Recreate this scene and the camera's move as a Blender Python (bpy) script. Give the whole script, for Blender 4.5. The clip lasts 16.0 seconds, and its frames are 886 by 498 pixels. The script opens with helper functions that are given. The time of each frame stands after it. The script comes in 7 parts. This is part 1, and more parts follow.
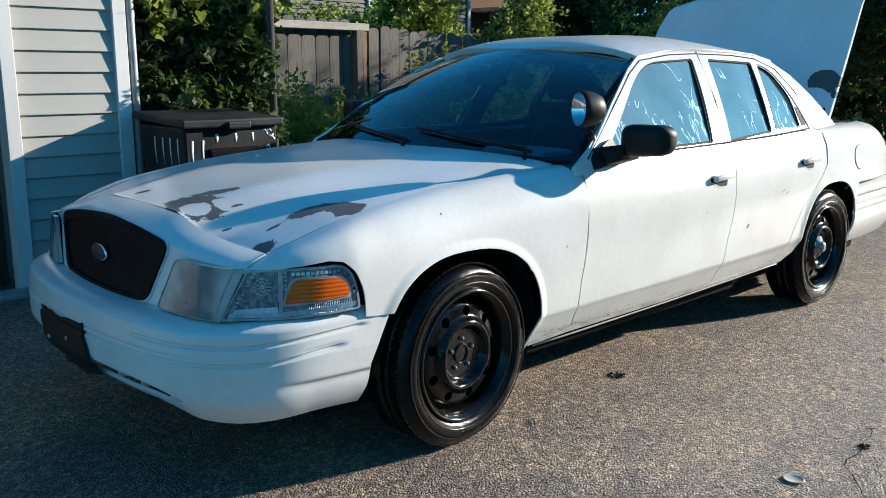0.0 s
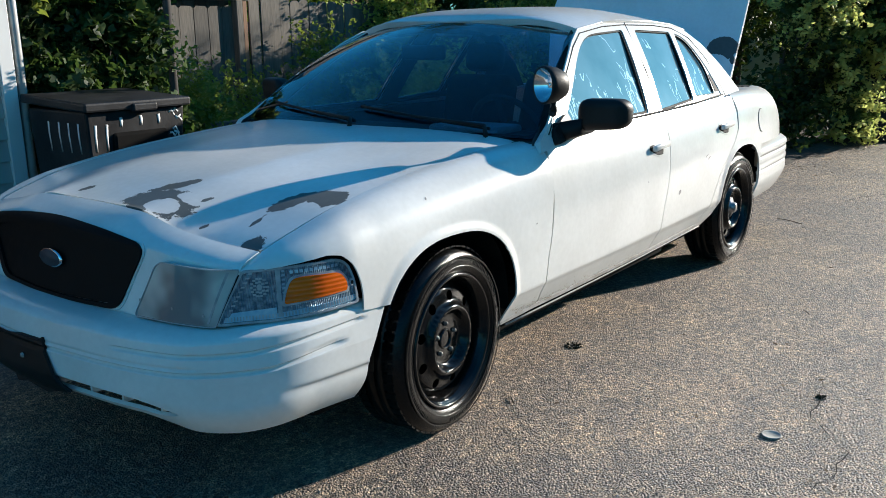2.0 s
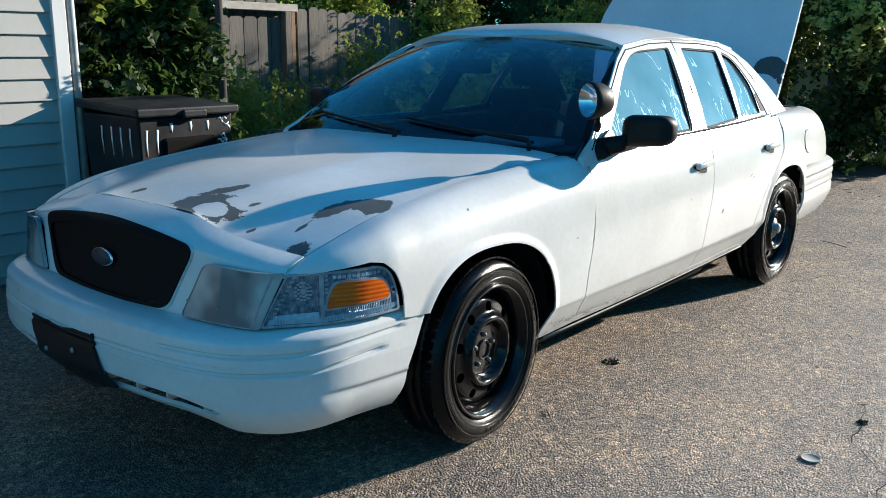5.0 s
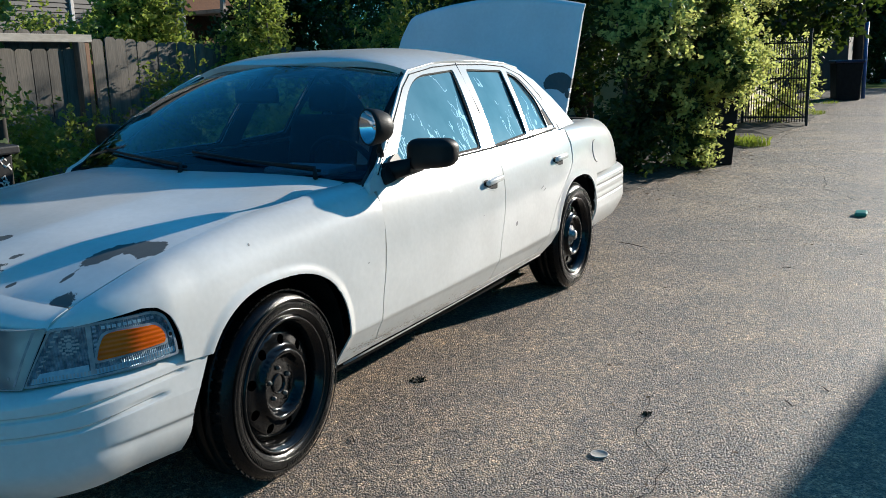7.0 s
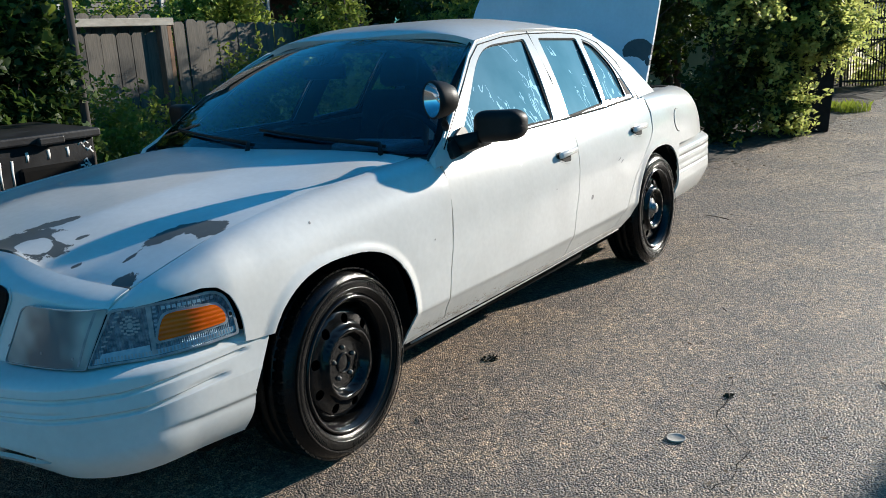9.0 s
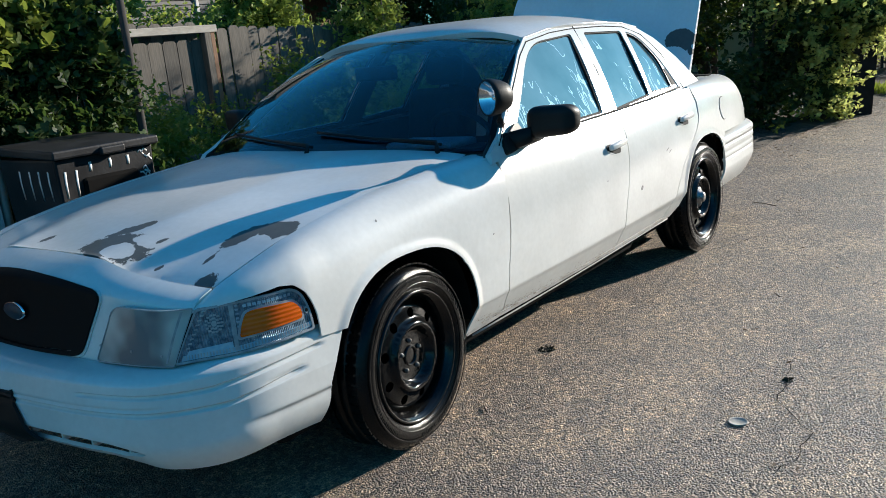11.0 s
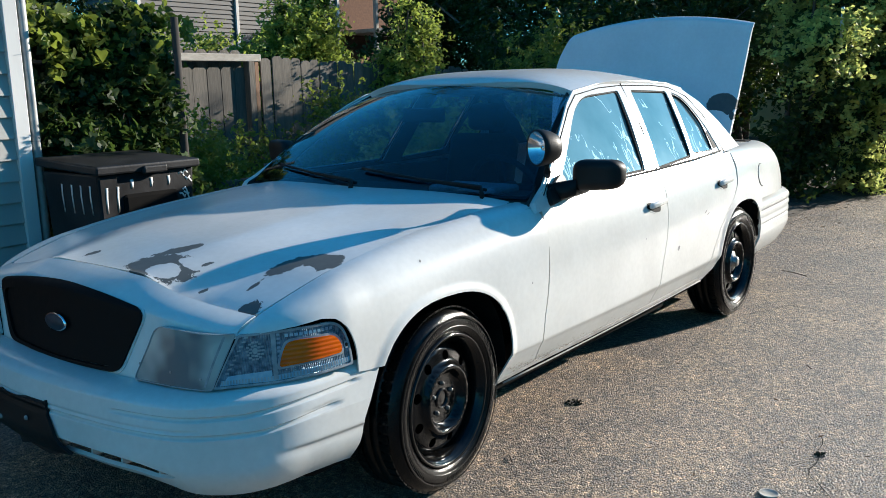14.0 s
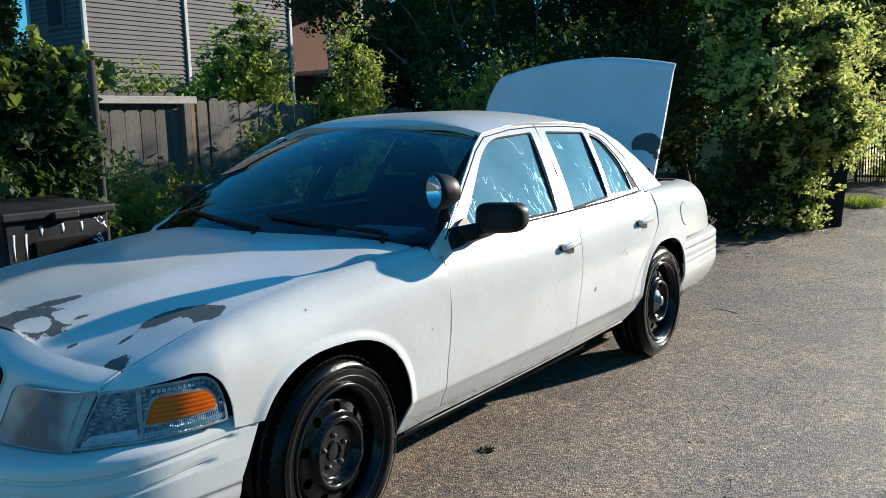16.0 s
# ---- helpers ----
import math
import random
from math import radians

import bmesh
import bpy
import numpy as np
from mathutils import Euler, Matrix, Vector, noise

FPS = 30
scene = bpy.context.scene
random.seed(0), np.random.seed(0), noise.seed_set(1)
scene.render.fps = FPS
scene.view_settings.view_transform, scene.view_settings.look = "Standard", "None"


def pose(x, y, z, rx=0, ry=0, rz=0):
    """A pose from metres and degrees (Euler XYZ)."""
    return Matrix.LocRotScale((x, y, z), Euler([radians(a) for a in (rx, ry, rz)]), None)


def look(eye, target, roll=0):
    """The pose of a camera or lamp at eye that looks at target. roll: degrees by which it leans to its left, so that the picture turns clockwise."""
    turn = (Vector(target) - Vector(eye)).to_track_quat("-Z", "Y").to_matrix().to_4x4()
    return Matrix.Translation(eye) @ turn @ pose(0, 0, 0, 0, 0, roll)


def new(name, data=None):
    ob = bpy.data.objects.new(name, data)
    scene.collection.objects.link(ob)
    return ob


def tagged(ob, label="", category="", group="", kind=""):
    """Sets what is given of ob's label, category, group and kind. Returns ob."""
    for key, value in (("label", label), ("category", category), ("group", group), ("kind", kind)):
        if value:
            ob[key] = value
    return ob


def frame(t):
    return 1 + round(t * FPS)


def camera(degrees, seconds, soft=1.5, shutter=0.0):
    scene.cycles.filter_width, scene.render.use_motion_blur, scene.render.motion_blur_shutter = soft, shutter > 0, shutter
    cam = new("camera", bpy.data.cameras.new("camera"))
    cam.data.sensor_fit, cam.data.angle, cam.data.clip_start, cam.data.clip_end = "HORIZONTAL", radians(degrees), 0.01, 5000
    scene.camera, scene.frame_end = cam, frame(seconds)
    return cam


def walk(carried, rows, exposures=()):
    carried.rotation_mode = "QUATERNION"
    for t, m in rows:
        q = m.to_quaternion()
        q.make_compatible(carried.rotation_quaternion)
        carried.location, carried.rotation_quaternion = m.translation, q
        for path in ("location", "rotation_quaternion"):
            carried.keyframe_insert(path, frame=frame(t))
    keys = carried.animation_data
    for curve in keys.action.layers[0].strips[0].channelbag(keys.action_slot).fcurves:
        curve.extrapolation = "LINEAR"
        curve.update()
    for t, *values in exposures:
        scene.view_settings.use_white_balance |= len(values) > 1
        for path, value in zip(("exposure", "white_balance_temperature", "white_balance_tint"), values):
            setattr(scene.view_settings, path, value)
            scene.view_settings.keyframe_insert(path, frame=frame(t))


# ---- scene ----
cam = camera(54.5, 16.0, soft=0.5)
PATH = [
    (0, (-2.078, -3.021, 1.341), (-0.741, -1.59, 0.935), 0.2),
    (0.5, (-2.084, -2.838, 1.374), (-0.702, -1.461, 0.933), -1.3),
    (1, (-2.177, -2.713, 1.404), (-0.729, -1.412, 0.945), -2.1),
    (1.5, (-2.264, -2.646, 1.426), (-0.728, -1.453, 0.963), -2.1),
    (2, (-2.311, -2.639, 1.389), (-0.764, -1.467, 0.906), -0.7),
    (2.5, (-2.32, -2.626, 1.397), (-0.771, -1.468, 0.888), 0.4),
    (3, (-2.323, -2.643, 1.398), (-0.774, -1.479, 0.904), 1.0),
    (3.2, (-2.327, -2.63, 1.382), (-0.777, -1.462, 0.897), 1.0),
    (5.3, (-2.343, -2.658, 1.386), (-0.847, -1.41, 0.935), 0.4),
    (5.5, (-2.324, -2.685, 1.392), (-0.8, -1.468, 0.947), -0.2),
    (6, (-2.276, -2.755, 1.424), (-0.588, -1.779, 0.983), -0.8),
    (6.5, (-2.266, -2.786, 1.425), (-0.56, -1.835, 0.992), -0.8),
    (7, (-2.242, -2.818, 1.424), (-0.531, -1.871, 1.008), -1.7),
    (7.5, (-2.192, -2.823, 1.432), (-0.497, -1.845, 1.02), -2.1),
    (8, (-2.124, -2.841, 1.427), (-0.455, -1.819, 1.014), -2.8),
    (8.5, (-2.098, -2.857, 1.405), (-0.457, -1.807, 0.952), -3.5),
    (9, (-2.122, -2.829, 1.403), (-0.526, -1.716, 0.94), -3.6),
    (9.2, (-2.154, -2.806, 1.4), (-0.58, -1.66, 0.943), -3.7),
    (11.3, (-2.249, -2.803, 1.431), (-0.698, -1.631, 0.963), -6.0),
    (11.5, (-2.245, -2.802, 1.432), (-0.668, -1.66, 0.975), -6.0),
    (12, (-2.25, -2.804, 1.435), (-0.641, -1.697, 1.002), -4.9),
    (12.5, (-2.258, -2.793, 1.442), (-0.647, -1.68, 1.036), -3.2),
    (13, (-2.28, -2.782, 1.448), (-0.692, -1.633, 1.049), -2.2),
    (13.5, (-2.285, -2.766, 1.446), (-0.704, -1.603, 1.059), -1.7),
    (14, (-2.308, -2.731, 1.44), (-0.763, -1.516, 1.071), -1.4),
    (14.5, (-2.289, -2.734, 1.436), (-0.762, -1.496, 1.068), -2.1),
    (15, (-2.206, -2.811, 1.442), (-0.634, -1.625, 1.094), -3.8),
    (15.5, (-2.148, -2.865, 1.456), (-0.524, -1.741, 1.141), -2.4),
    (16, (-2.093, -2.895, 1.45), (-0.486, -1.738, 1.166), -1.8),
]
walk(cam, [(t, look(eye, target, roll)) for t, eye, target, roll in PATH], [(0.0, 1.03), (1.0, 1.03), (2.0, 0.94), (3.0, 0.95), (5.5, 1.03), (6.0, 0.87), (7.0, 0.71), (8.5, 0.69), (9.0, 0.75), (11.5, 0.84), (12.5, 0.83), (13.5, 0.93), (14.5, 1.02), (15.5, 0.84), (16.0, 0.83)])

# ---- world, sun, exposure ----
SUN_DIR = Vector((3.0, -1.25, 1.0)).normalized()
world = bpy.data.worlds.new("world")
scene.world = world
world.use_nodes = True
wn = world.node_tree
sky = wn.nodes.new("ShaderNodeTexSky")
sky.sky_type = 'NISHITA'
sky.sun_disc = False
sky.ozone_density = 6.0
sky.dust_density = 0.3
sky.air_density = 1.2
sky.sun_elevation = math.asin(SUN_DIR.z)
sky.sun_rotation = math.atan2(SUN_DIR.x, SUN_DIR.y)
bgn = wn.nodes["Background"]
bgn.inputs[1].default_value = 0.108
tint = wn.nodes.new("ShaderNodeMix")
tint.data_type, tint.blend_type = 'RGBA', 'MULTIPLY'
tint.inputs[0].default_value = 1.0
grad = wn.nodes.new("ShaderNodeValToRGB")
grad.color_ramp.elements[0].position, grad.color_ramp.elements[1].position = 0.0, 0.38
grad.color_ramp.elements[0].color, grad.color_ramp.elements[1].color = (0.34, 0.86, 1.00, 1), (0.18, 0.93, 1.02, 1)
top_sky = grad.color_ramp.elements.new(0.85)
top_sky.color = (0.12, 0.84, 0.98, 1)
way, high = wn.nodes.new("ShaderNodeTexCoord"), wn.nodes.new("ShaderNodeSeparateXYZ")
wn.links.new(way.outputs["Generated"], high.inputs[0])
wn.links.new(high.outputs[2], grad.inputs[0])
wn.links.new(grad.outputs[0], tint.inputs[7])
wn.links.new(sky.outputs[0], tint.inputs[6])
wn.links.new(tint.outputs[2], bgn.inputs[0])
scene.view_settings.exposure = 0.75
sun = new("sun", bpy.data.lights.new("sun", 'SUN'))
sun.data.energy = 4.7
sun.data.angle = radians(0.53)
sun.data.color = (1.0, 0.925, 0.82)
sun.matrix_world = look(SUN_DIR * 50, (0, 0, 0))


# ---- materials ----
def surf(name, c1, c2=None, scale=6.0, rough=0.6, metal=0.0, bump=0.0, bscale=60.0, coat=0.0, rvar=0.1, spec=0.5, detail=6.0, fine=0.0, pos=(0.35, 0.65)):
    """A two-tone procedural surface with grain and relief at real-world size."""
    m = bpy.data.materials.new(name)
    m.use_nodes = True
    nt = m.node_tree
    n, l = nt.nodes, nt.links
    b = n["Principled BSDF"]
    co = n.new("ShaderNodeTexCoord")
    nz = n.new("ShaderNodeTexNoise")
    nz.inputs["Scale"].default_value, nz.inputs["Detail"].default_value = scale, detail
    l.new(co.outputs["Object"], nz.inputs["Vector"])
    rp = n.new("ShaderNodeValToRGB")
    rp.color_ramp.elements[0].position, rp.color_ramp.elements[1].position = pos
    rp.color_ramp.elements[0].color = (*c1, 1)
    rp.color_ramp.elements[1].color = (*(c2 or c1), 1)
    l.new(nz.outputs["Fac"], rp.inputs[0])
    out = rp.outputs[0]
    f2 = n.new("ShaderNodeTexNoise")
    f2.inputs["Scale"].default_value, f2.inputs["Detail"].default_value = bscale, 4.0
    l.new(co.outputs["Object"], f2.inputs["Vector"])
    if fine:
        mx = n.new("ShaderNodeMix")
        mx.data_type, mx.blend_type = 'RGBA', 'MULTIPLY'
        mx.inputs[0].default_value = fine
        r2 = n.new("ShaderNodeValToRGB")
        r2.color_ramp.elements[0].position, r2.color_ramp.elements[1].position = 0.3, 0.7
        r2.color_ramp.elements[0].color, r2.color_ramp.elements[1].color = (0.2, 0.2, 0.2, 1), (1, 1, 1, 1)
        l.new(f2.outputs["Fac"], r2.inputs[0])
        l.new(out, mx.inputs[6])
        l.new(r2.outputs[0], mx.inputs[7])
        out = mx.outputs[2]
    l.new(out, b.inputs["Base Color"])
    b.inputs["Metallic"].default_value = metal
    b.inputs["Coat Weight"].default_value = coat
    b.inputs["Specular IOR Level"].default_value = spec
    mr = n.new("ShaderNodeMapRange")
    mr.inputs["To Min"].default_value, mr.inputs["To Max"].default_value = max(0.02, rough - rvar), min(1, rough + rvar)
    l.new(nz.outputs["Fac"], mr.inputs["Value"])
    l.new(mr.outputs[0], b.inputs["Roughness"])
    if bump:
        bp = n.new("ShaderNodeBump")
        bp.inputs["Strength"].default_value, bp.inputs["Distance"].default_value = 1.0, bump
        l.new(f2.outputs["Fac"], bp.inputs["Height"])
        l.new(bp.outputs[0], b.inputs["Normal"])
    return m


def glass(name, tint, rough=0.02, ior=1.52):
    m = bpy.data.materials.new(name)
    m.use_nodes = True
    b = m.node_tree.nodes["Principled BSDF"]
    b.inputs["Base Color"].default_value = (*tint, 1)
    b.inputs["Roughness"].default_value = rough
    b.inputs["Transmission Weight"].default_value = 1.0
    b.inputs["IOR"].default_value = ior
    return m


M_WHITE = surf("white_paint", (0.69, 0.68, 0.645), (0.61, 0.60, 0.565), 3.0, 0.24, coat=0.10, spec=0.36, rvar=0.07, bump=0.0002, bscale=45, fine=0.07)
M_BLACK = surf("black_plastic", (0.005, 0.005, 0.005), (0.011, 0.011, 0.011), 9, 0.5, spec=0.25, bump=0.0005, bscale=180)
M_UNDER = surf("underbody_black", (0.004, 0.004, 0.004), (0.010, 0.009, 0.008), 8, 0.95, spec=0.1)
M_RUBBER = surf("tyre_rubber", (0.002, 0.002, 0.002), (0.006, 0.006, 0.006), 14, 0.22, bump=0.0013, bscale=150, rvar=0.08, spec=0.20)
M_STEEL = surf("black_steel", (0.003, 0.003, 0.003), (0.008, 0.008, 0.008), 18, 0.15, bump=0.0004, bscale=90, rvar=0.06, spec=0.28)
M_CHROME = surf("chrome", (0.75, 0.75, 0.76), (0.6, 0.6, 0.6), 20, 0.14, metal=1.0)
M_GRILLE = surf("grille_black", (0.0025, 0.0025, 0.0025), (0.005, 0.005, 0.005), 30, 0.6, spec=0.12)
M_GASKET = surf("window_gasket", (0.008, 0.008, 0.009), (0.015, 0.015, 0.015), 10, 0.7, spec=0.1)
M_WINDSHIELD = glass("tinted_windshield", (0.56, 0.72, 0.84), 0.005, 1.36)
M_SIDEGLASS = glass("clear_side_glass", (0.75, 0.85, 0.84))
M_FILM = surf("window_film", (0.15, 0.235, 0.250), (0.25, 0.335, 0.350), 3, 0.05, metal=0.45, spec=0.4, rvar=0.02, bump=0.0006, bscale=14)
M_HAZE = surf("hazed_lens", (0.085, 0.125, 0.135), (0.40, 0.43, 0.40), 6, 0.14, coat=0.6, detail=2, pos=(0.38, 0.64))
M_SILL = surf("dirty_sill", (0.40, 0.37, 0.33), (0.60, 0.58, 0.55), 9, 0.6, detail=8, pos=(0.36, 0.62))
M_CLEAR = surf("clear_lens", (0.08, 0.13, 0.18), (0.26, 0.35, 0.42), 60, 0.12, metal=0.35, coat=0.6)
M_RIM = surf("lamp_rim", (0.20, 0.23, 0.25), (0.33, 0.35, 0.36), 30, 0.2, coat=0.6)
M_FLUTE = surf("lens_flute", (0.17, 0.22, 0.27), (0.28, 0.34, 0.39), 60, 0.25, coat=0.4)
# Sky mirrored in the lens is put into this blue base colour.
M_SKYFACET = surf("sky_blue_facet", (0.28, 0.52, 0.66), (0.42, 0.62, 0.72), 60, 0.12, metal=0.4, coat=0.6)
M_AMBER = surf("amber_lens", (0.62, 0.085, 0.001), (0.78, 0.135, 0.002), 14, 0.22, coat=0.2, spec=0.3)
M_SEAT = surf("dark_seat", (0.02, 0.02, 0.022), (0.035, 0.035, 0.035), 30, 0.85)
M_BLUE = surf("emblem_dark", (0.018, 0.020, 0.026), (0.035, 0.037, 0.045), 30, 0.5)
M_ASPHALT = surf("asphalt", (0.150, 0.123, 0.104), (0.212, 0.176, 0.148), 0.7, 0.55, bump=0.006, bscale=110, rvar=0.1, spec=0.8, pos=(0.3, 0.7))
M_SIDING = surf("vinyl_siding", (0.34, 0.325, 0.295), (0.41, 0.395, 0.36), 2, 0.55, bump=0.0006, bscale=40)

M_WOODG = surf("weathered_wood", (0.080, 0.071, 0.060), (0.20, 0.178, 0.15), 5, 0.85, bump=0.002, bscale=60, fine=0.5)
M_BIN = surf("bin_plastic", (0.009, 0.009, 0.010), (0.026, 0.026, 0.027), 5, 0.5, bump=0.001, bscale=60, spec=0.25)
M_GREYSIDING = surf("grey_siding", (0.112, 0.108, 0.104), (0.158, 0.151, 0.145), 1.5, 0.7)
M_IRON = surf("black_iron", (0.01, 0.01, 0.01), (0.025, 0.022, 0.02), 20, 0.5)


def add_random(m, amount=0.5, lo=(0.7, 0.7, 0.7), hi=(1.25, 1.25, 1.1), island=False):
    """Varies a material's colour from piece to piece."""
    nt = m.node_tree
    b = nt.nodes["Principled BSDF"]
    src = b.inputs["Base Color"].links[0].from_socket
    rp = nt.nodes.new("ShaderNodeValToRGB")
    rp.color_ramp.elements[0].color, rp.color_ramp.elements[1].color = (*lo, 1), (*hi, 1)
    if island:
        g = nt.nodes.new("ShaderNodeNewGeometry")
        nt.links.new(g.outputs["Random Per Island"], rp.inputs[0])
    else:
        g = nt.nodes.new("ShaderNodeObjectInfo")
        nt.links.new(g.outputs["Random"], rp.inputs[0])
    mx = nt.nodes.new("ShaderNodeMix")
    mx.data_type, mx.blend_type = 'RGBA', 'MULTIPLY'
    mx.inputs[0].default_value = amount
    nt.links.new(src, mx.inputs[6])
    nt.links.new(rp.outputs[0], mx.inputs[7])
    nt.links.new(mx.outputs[2], b.inputs["Base Color"])
    return m


def leafy(name, c1, c2, trans, through_light=0.30):
    """Leaf: glossy skin with light coming through."""
    m = surf(name, c1, c2, 2.0, 0.55, spec=0.3)
    add_random(m, 0.9, (0.35, 0.42, 0.4), (1.6, 1.5, 1.2), True)
    nt = m.node_tree
    b = nt.nodes["Principled BSDF"]
    tr = nt.nodes.new("ShaderNodeBsdfTranslucent")
    tr.inputs["Color"].default_value = (*trans, 1)
    mix = nt.nodes.new("ShaderNodeMixShader")
    mix.inputs[0].default_value = through_light
    nt.links.new(b.outputs[0], mix.inputs[1])
    nt.links.new(tr.outputs[0], mix.inputs[2])
    nt.links.new(mix.outputs[0], nt.nodes["Material Output"].inputs[0])
    return m


def stretch(m, v):
    """Stretches the grain of a material along an axis."""
    nt = m.node_tree
    co = [n for n in nt.nodes if n.type == 'TEX_COORD'][0]
    mp = nt.nodes.new("ShaderNodeMapping")
    mp.inputs["Scale"].default_value = v
    nt.links.new(co.outputs["Object"], mp.inputs[0])
    for n in nt.nodes:
        if n.type == 'TEX_NOISE':
            nt.links.new(mp.outputs[0], n.inputs["Vector"])
    return m


# Sun and shade are put into leaf colour: pale leaves lit, dark ones shaded.
M_LEAF_LIT = leafy("leaf_sunlit", (0.15, 0.18, 0.055), (0.47, 0.49, 0.17), (0.68, 0.73, 0.22), 0.45)
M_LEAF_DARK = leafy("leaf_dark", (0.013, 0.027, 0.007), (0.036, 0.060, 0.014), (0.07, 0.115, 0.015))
M_LEAF_MID = leafy("leaf_mid", (0.040, 0.068, 0.017), (0.15, 0.19, 0.045), (0.34, 0.42, 0.065), 0.36)
# Shade of the vine and of inner crowns is put into this dark colour.
M_LEAF_SHADED = leafy("leaf_shaded", (0.022, 0.044, 0.014), (0.052, 0.085, 0.026), (0.10, 0.17, 0.035))
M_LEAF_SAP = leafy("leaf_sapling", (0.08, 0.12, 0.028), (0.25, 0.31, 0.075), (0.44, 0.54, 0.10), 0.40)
M_CHIP = surf("bare_chip", (0.16, 0.15, 0.14), (0.30, 0.29, 0.28), 90, 0.7)
M_WORNNUT = surf("worn_black_nut", (0.03, 0.03, 0.03), (0.22, 0.21, 0.20), 120, 0.35, metal=0.6)
M_NUT = surf("bare_nut", (0.16, 0.15, 0.15), (0.34, 0.33, 0.32), 60, 0.3, metal=0.8)
M_DASHGREY = surf("dash_grey", (0.30, 0.31, 0.31), (0.40, 0.40, 0.40), 20, 0.7)
M_BARK = stretch(surf("bark", (0.06, 0.045, 0.035), (0.13, 0.10, 0.08), 8, 0.9, bump=0.004, bscale=40), (1, 1, 0.25))
M_MUD = surf("dried_mud", (0.20, 0.16, 0.12), (0.34, 0.29, 0.23), 60, 0.9)
M_SOIL = surf("soil", (0.05, 0.040, 0.028), (0.10, 0.08, 0.055), 3, 0.95, bump=0.012, bscale=30, fine=0.5)
M_GALV = surf("galvanised", (0.27, 0.27, 0.26), (0.40, 0.40, 0.38), 12, 0.6, metal=0.3)
M_TRIM = stretch(surf("white_trim", (0.50, 0.49, 0.47), (0.64, 0.63, 0.60), 2, 0.6, bump=0.0006, bscale=40), (1, 1, 0.3))
M_DOORDARK = surf("dark_door", (0.035, 0.016, 0.012), (0.06, 0.03, 0.02), 3, 0.7)
M_SHINGLE = surf("shingle", (0.06, 0.055, 0.05), (0.11, 0.10, 0.09), 5, 0.95, bump=0.006, bscale=30)
M_CONCRETE = surf("concrete", (0.28, 0.27, 0.25), (0.38, 0.37, 0.34), 2, 0.9, bump=0.002, bscale=70, fine=0.3)
M_WHITEMARK = surf("white_mark", (0.55, 0.55, 0.54), (0.75, 0.75, 0.73), 30, 0.8)
M_WOODPALE = stretch(surf("pale_wood", (0.38, 0.34, 0.28), (0.52, 0.48, 0.42), 6, 0.85, bump=0.002, bscale=50, fine=0.3), (0.3, 1, 1))
M_WOODBROWN = stretch(surf("brown_wood", (0.16, 0.08, 0.04), (0.26, 0.14, 0.08), 6, 0.8, bump=0.002, bscale=50), (1, 1, 0.2))
M_JARLID = surf("dull_lid", (0.30, 0.28, 0.24), (0.46, 0.43, 0.37), 60, 0.9)
M_WOODDARK = stretch(surf("dark_pole", (0.022, 0.018, 0.014), (0.05, 0.042, 0.034), 6, 0.9, bump=0.003, bscale=40), (1, 1, 0.1))
M_PANE = surf("dark_pane", (0.02, 0.025, 0.03), (0.03, 0.035, 0.04), 2, 0.08)
M_BLUESIDING = surf("blue_siding", (0.42, 0.50, 0.58), (0.50, 0.58, 0.64), 1.5, 0.6)
M_BRICK = surf("brick", (0.115, 0.055, 0.032), (0.18, 0.09, 0.055), 14, 0.9, bump=0.004, bscale=40, fine=0.4)
M_BLUEGUARD = surf("blue_guard", (0.03, 0.10, 0.30), (0.05, 0.15, 0.38), 4, 0.5)
M_BLUEBIN = surf("blue_plastic", (0.006, 0.016, 0.06), (0.01, 0.025, 0.09), 4, 0.4)
M_YELLOW = surf("yellow_siding", (0.55, 0.46, 0.26), (0.62, 0.53, 0.32), 2, 0.7)
M_FARWALL = surf("far_wall", (0.09, 0.078, 0.065), (0.13, 0.11, 0.095), 2, 0.8)
M_GRASS = leafy("grass", (0.09, 0.14, 0.02), (0.17, 0.22, 0.04), (0.4, 0.5, 0.06))
M_DRYWEED = surf("dry_weed", (0.03, 0.025, 0.015), (0.06, 0.055, 0.03), 20, 0.9)
M_GREENSCRAP = surf("green_plastic", (0.02, 0.18, 0.12), (0.03, 0.25, 0.17), 9, 0.4)
M_PEBBLE = add_random(surf("pebble", (0.22, 0.20, 0.18), (0.36, 0.34, 0.31), 40, 0.85), 0.9, (0.4, 0.4, 0.4), (1.2, 1.2, 1.2), True)
M_DRYLEAF = add_random(surf("dry_leaf", (0.05, 0.035, 0.02), (0.16, 0.10, 0.05), 9, 0.8), 0.8, island=True)
stretch(M_WOODG, (1, 1, 0.12))
add_random(M_WOODG, 0.8, (0.6, 0.6, 0.6), (1.25, 1.22, 1.18))
add_random(M_SIDING, 0.3, (0.9, 0.9, 0.9), (1.05, 1.05, 1.05))


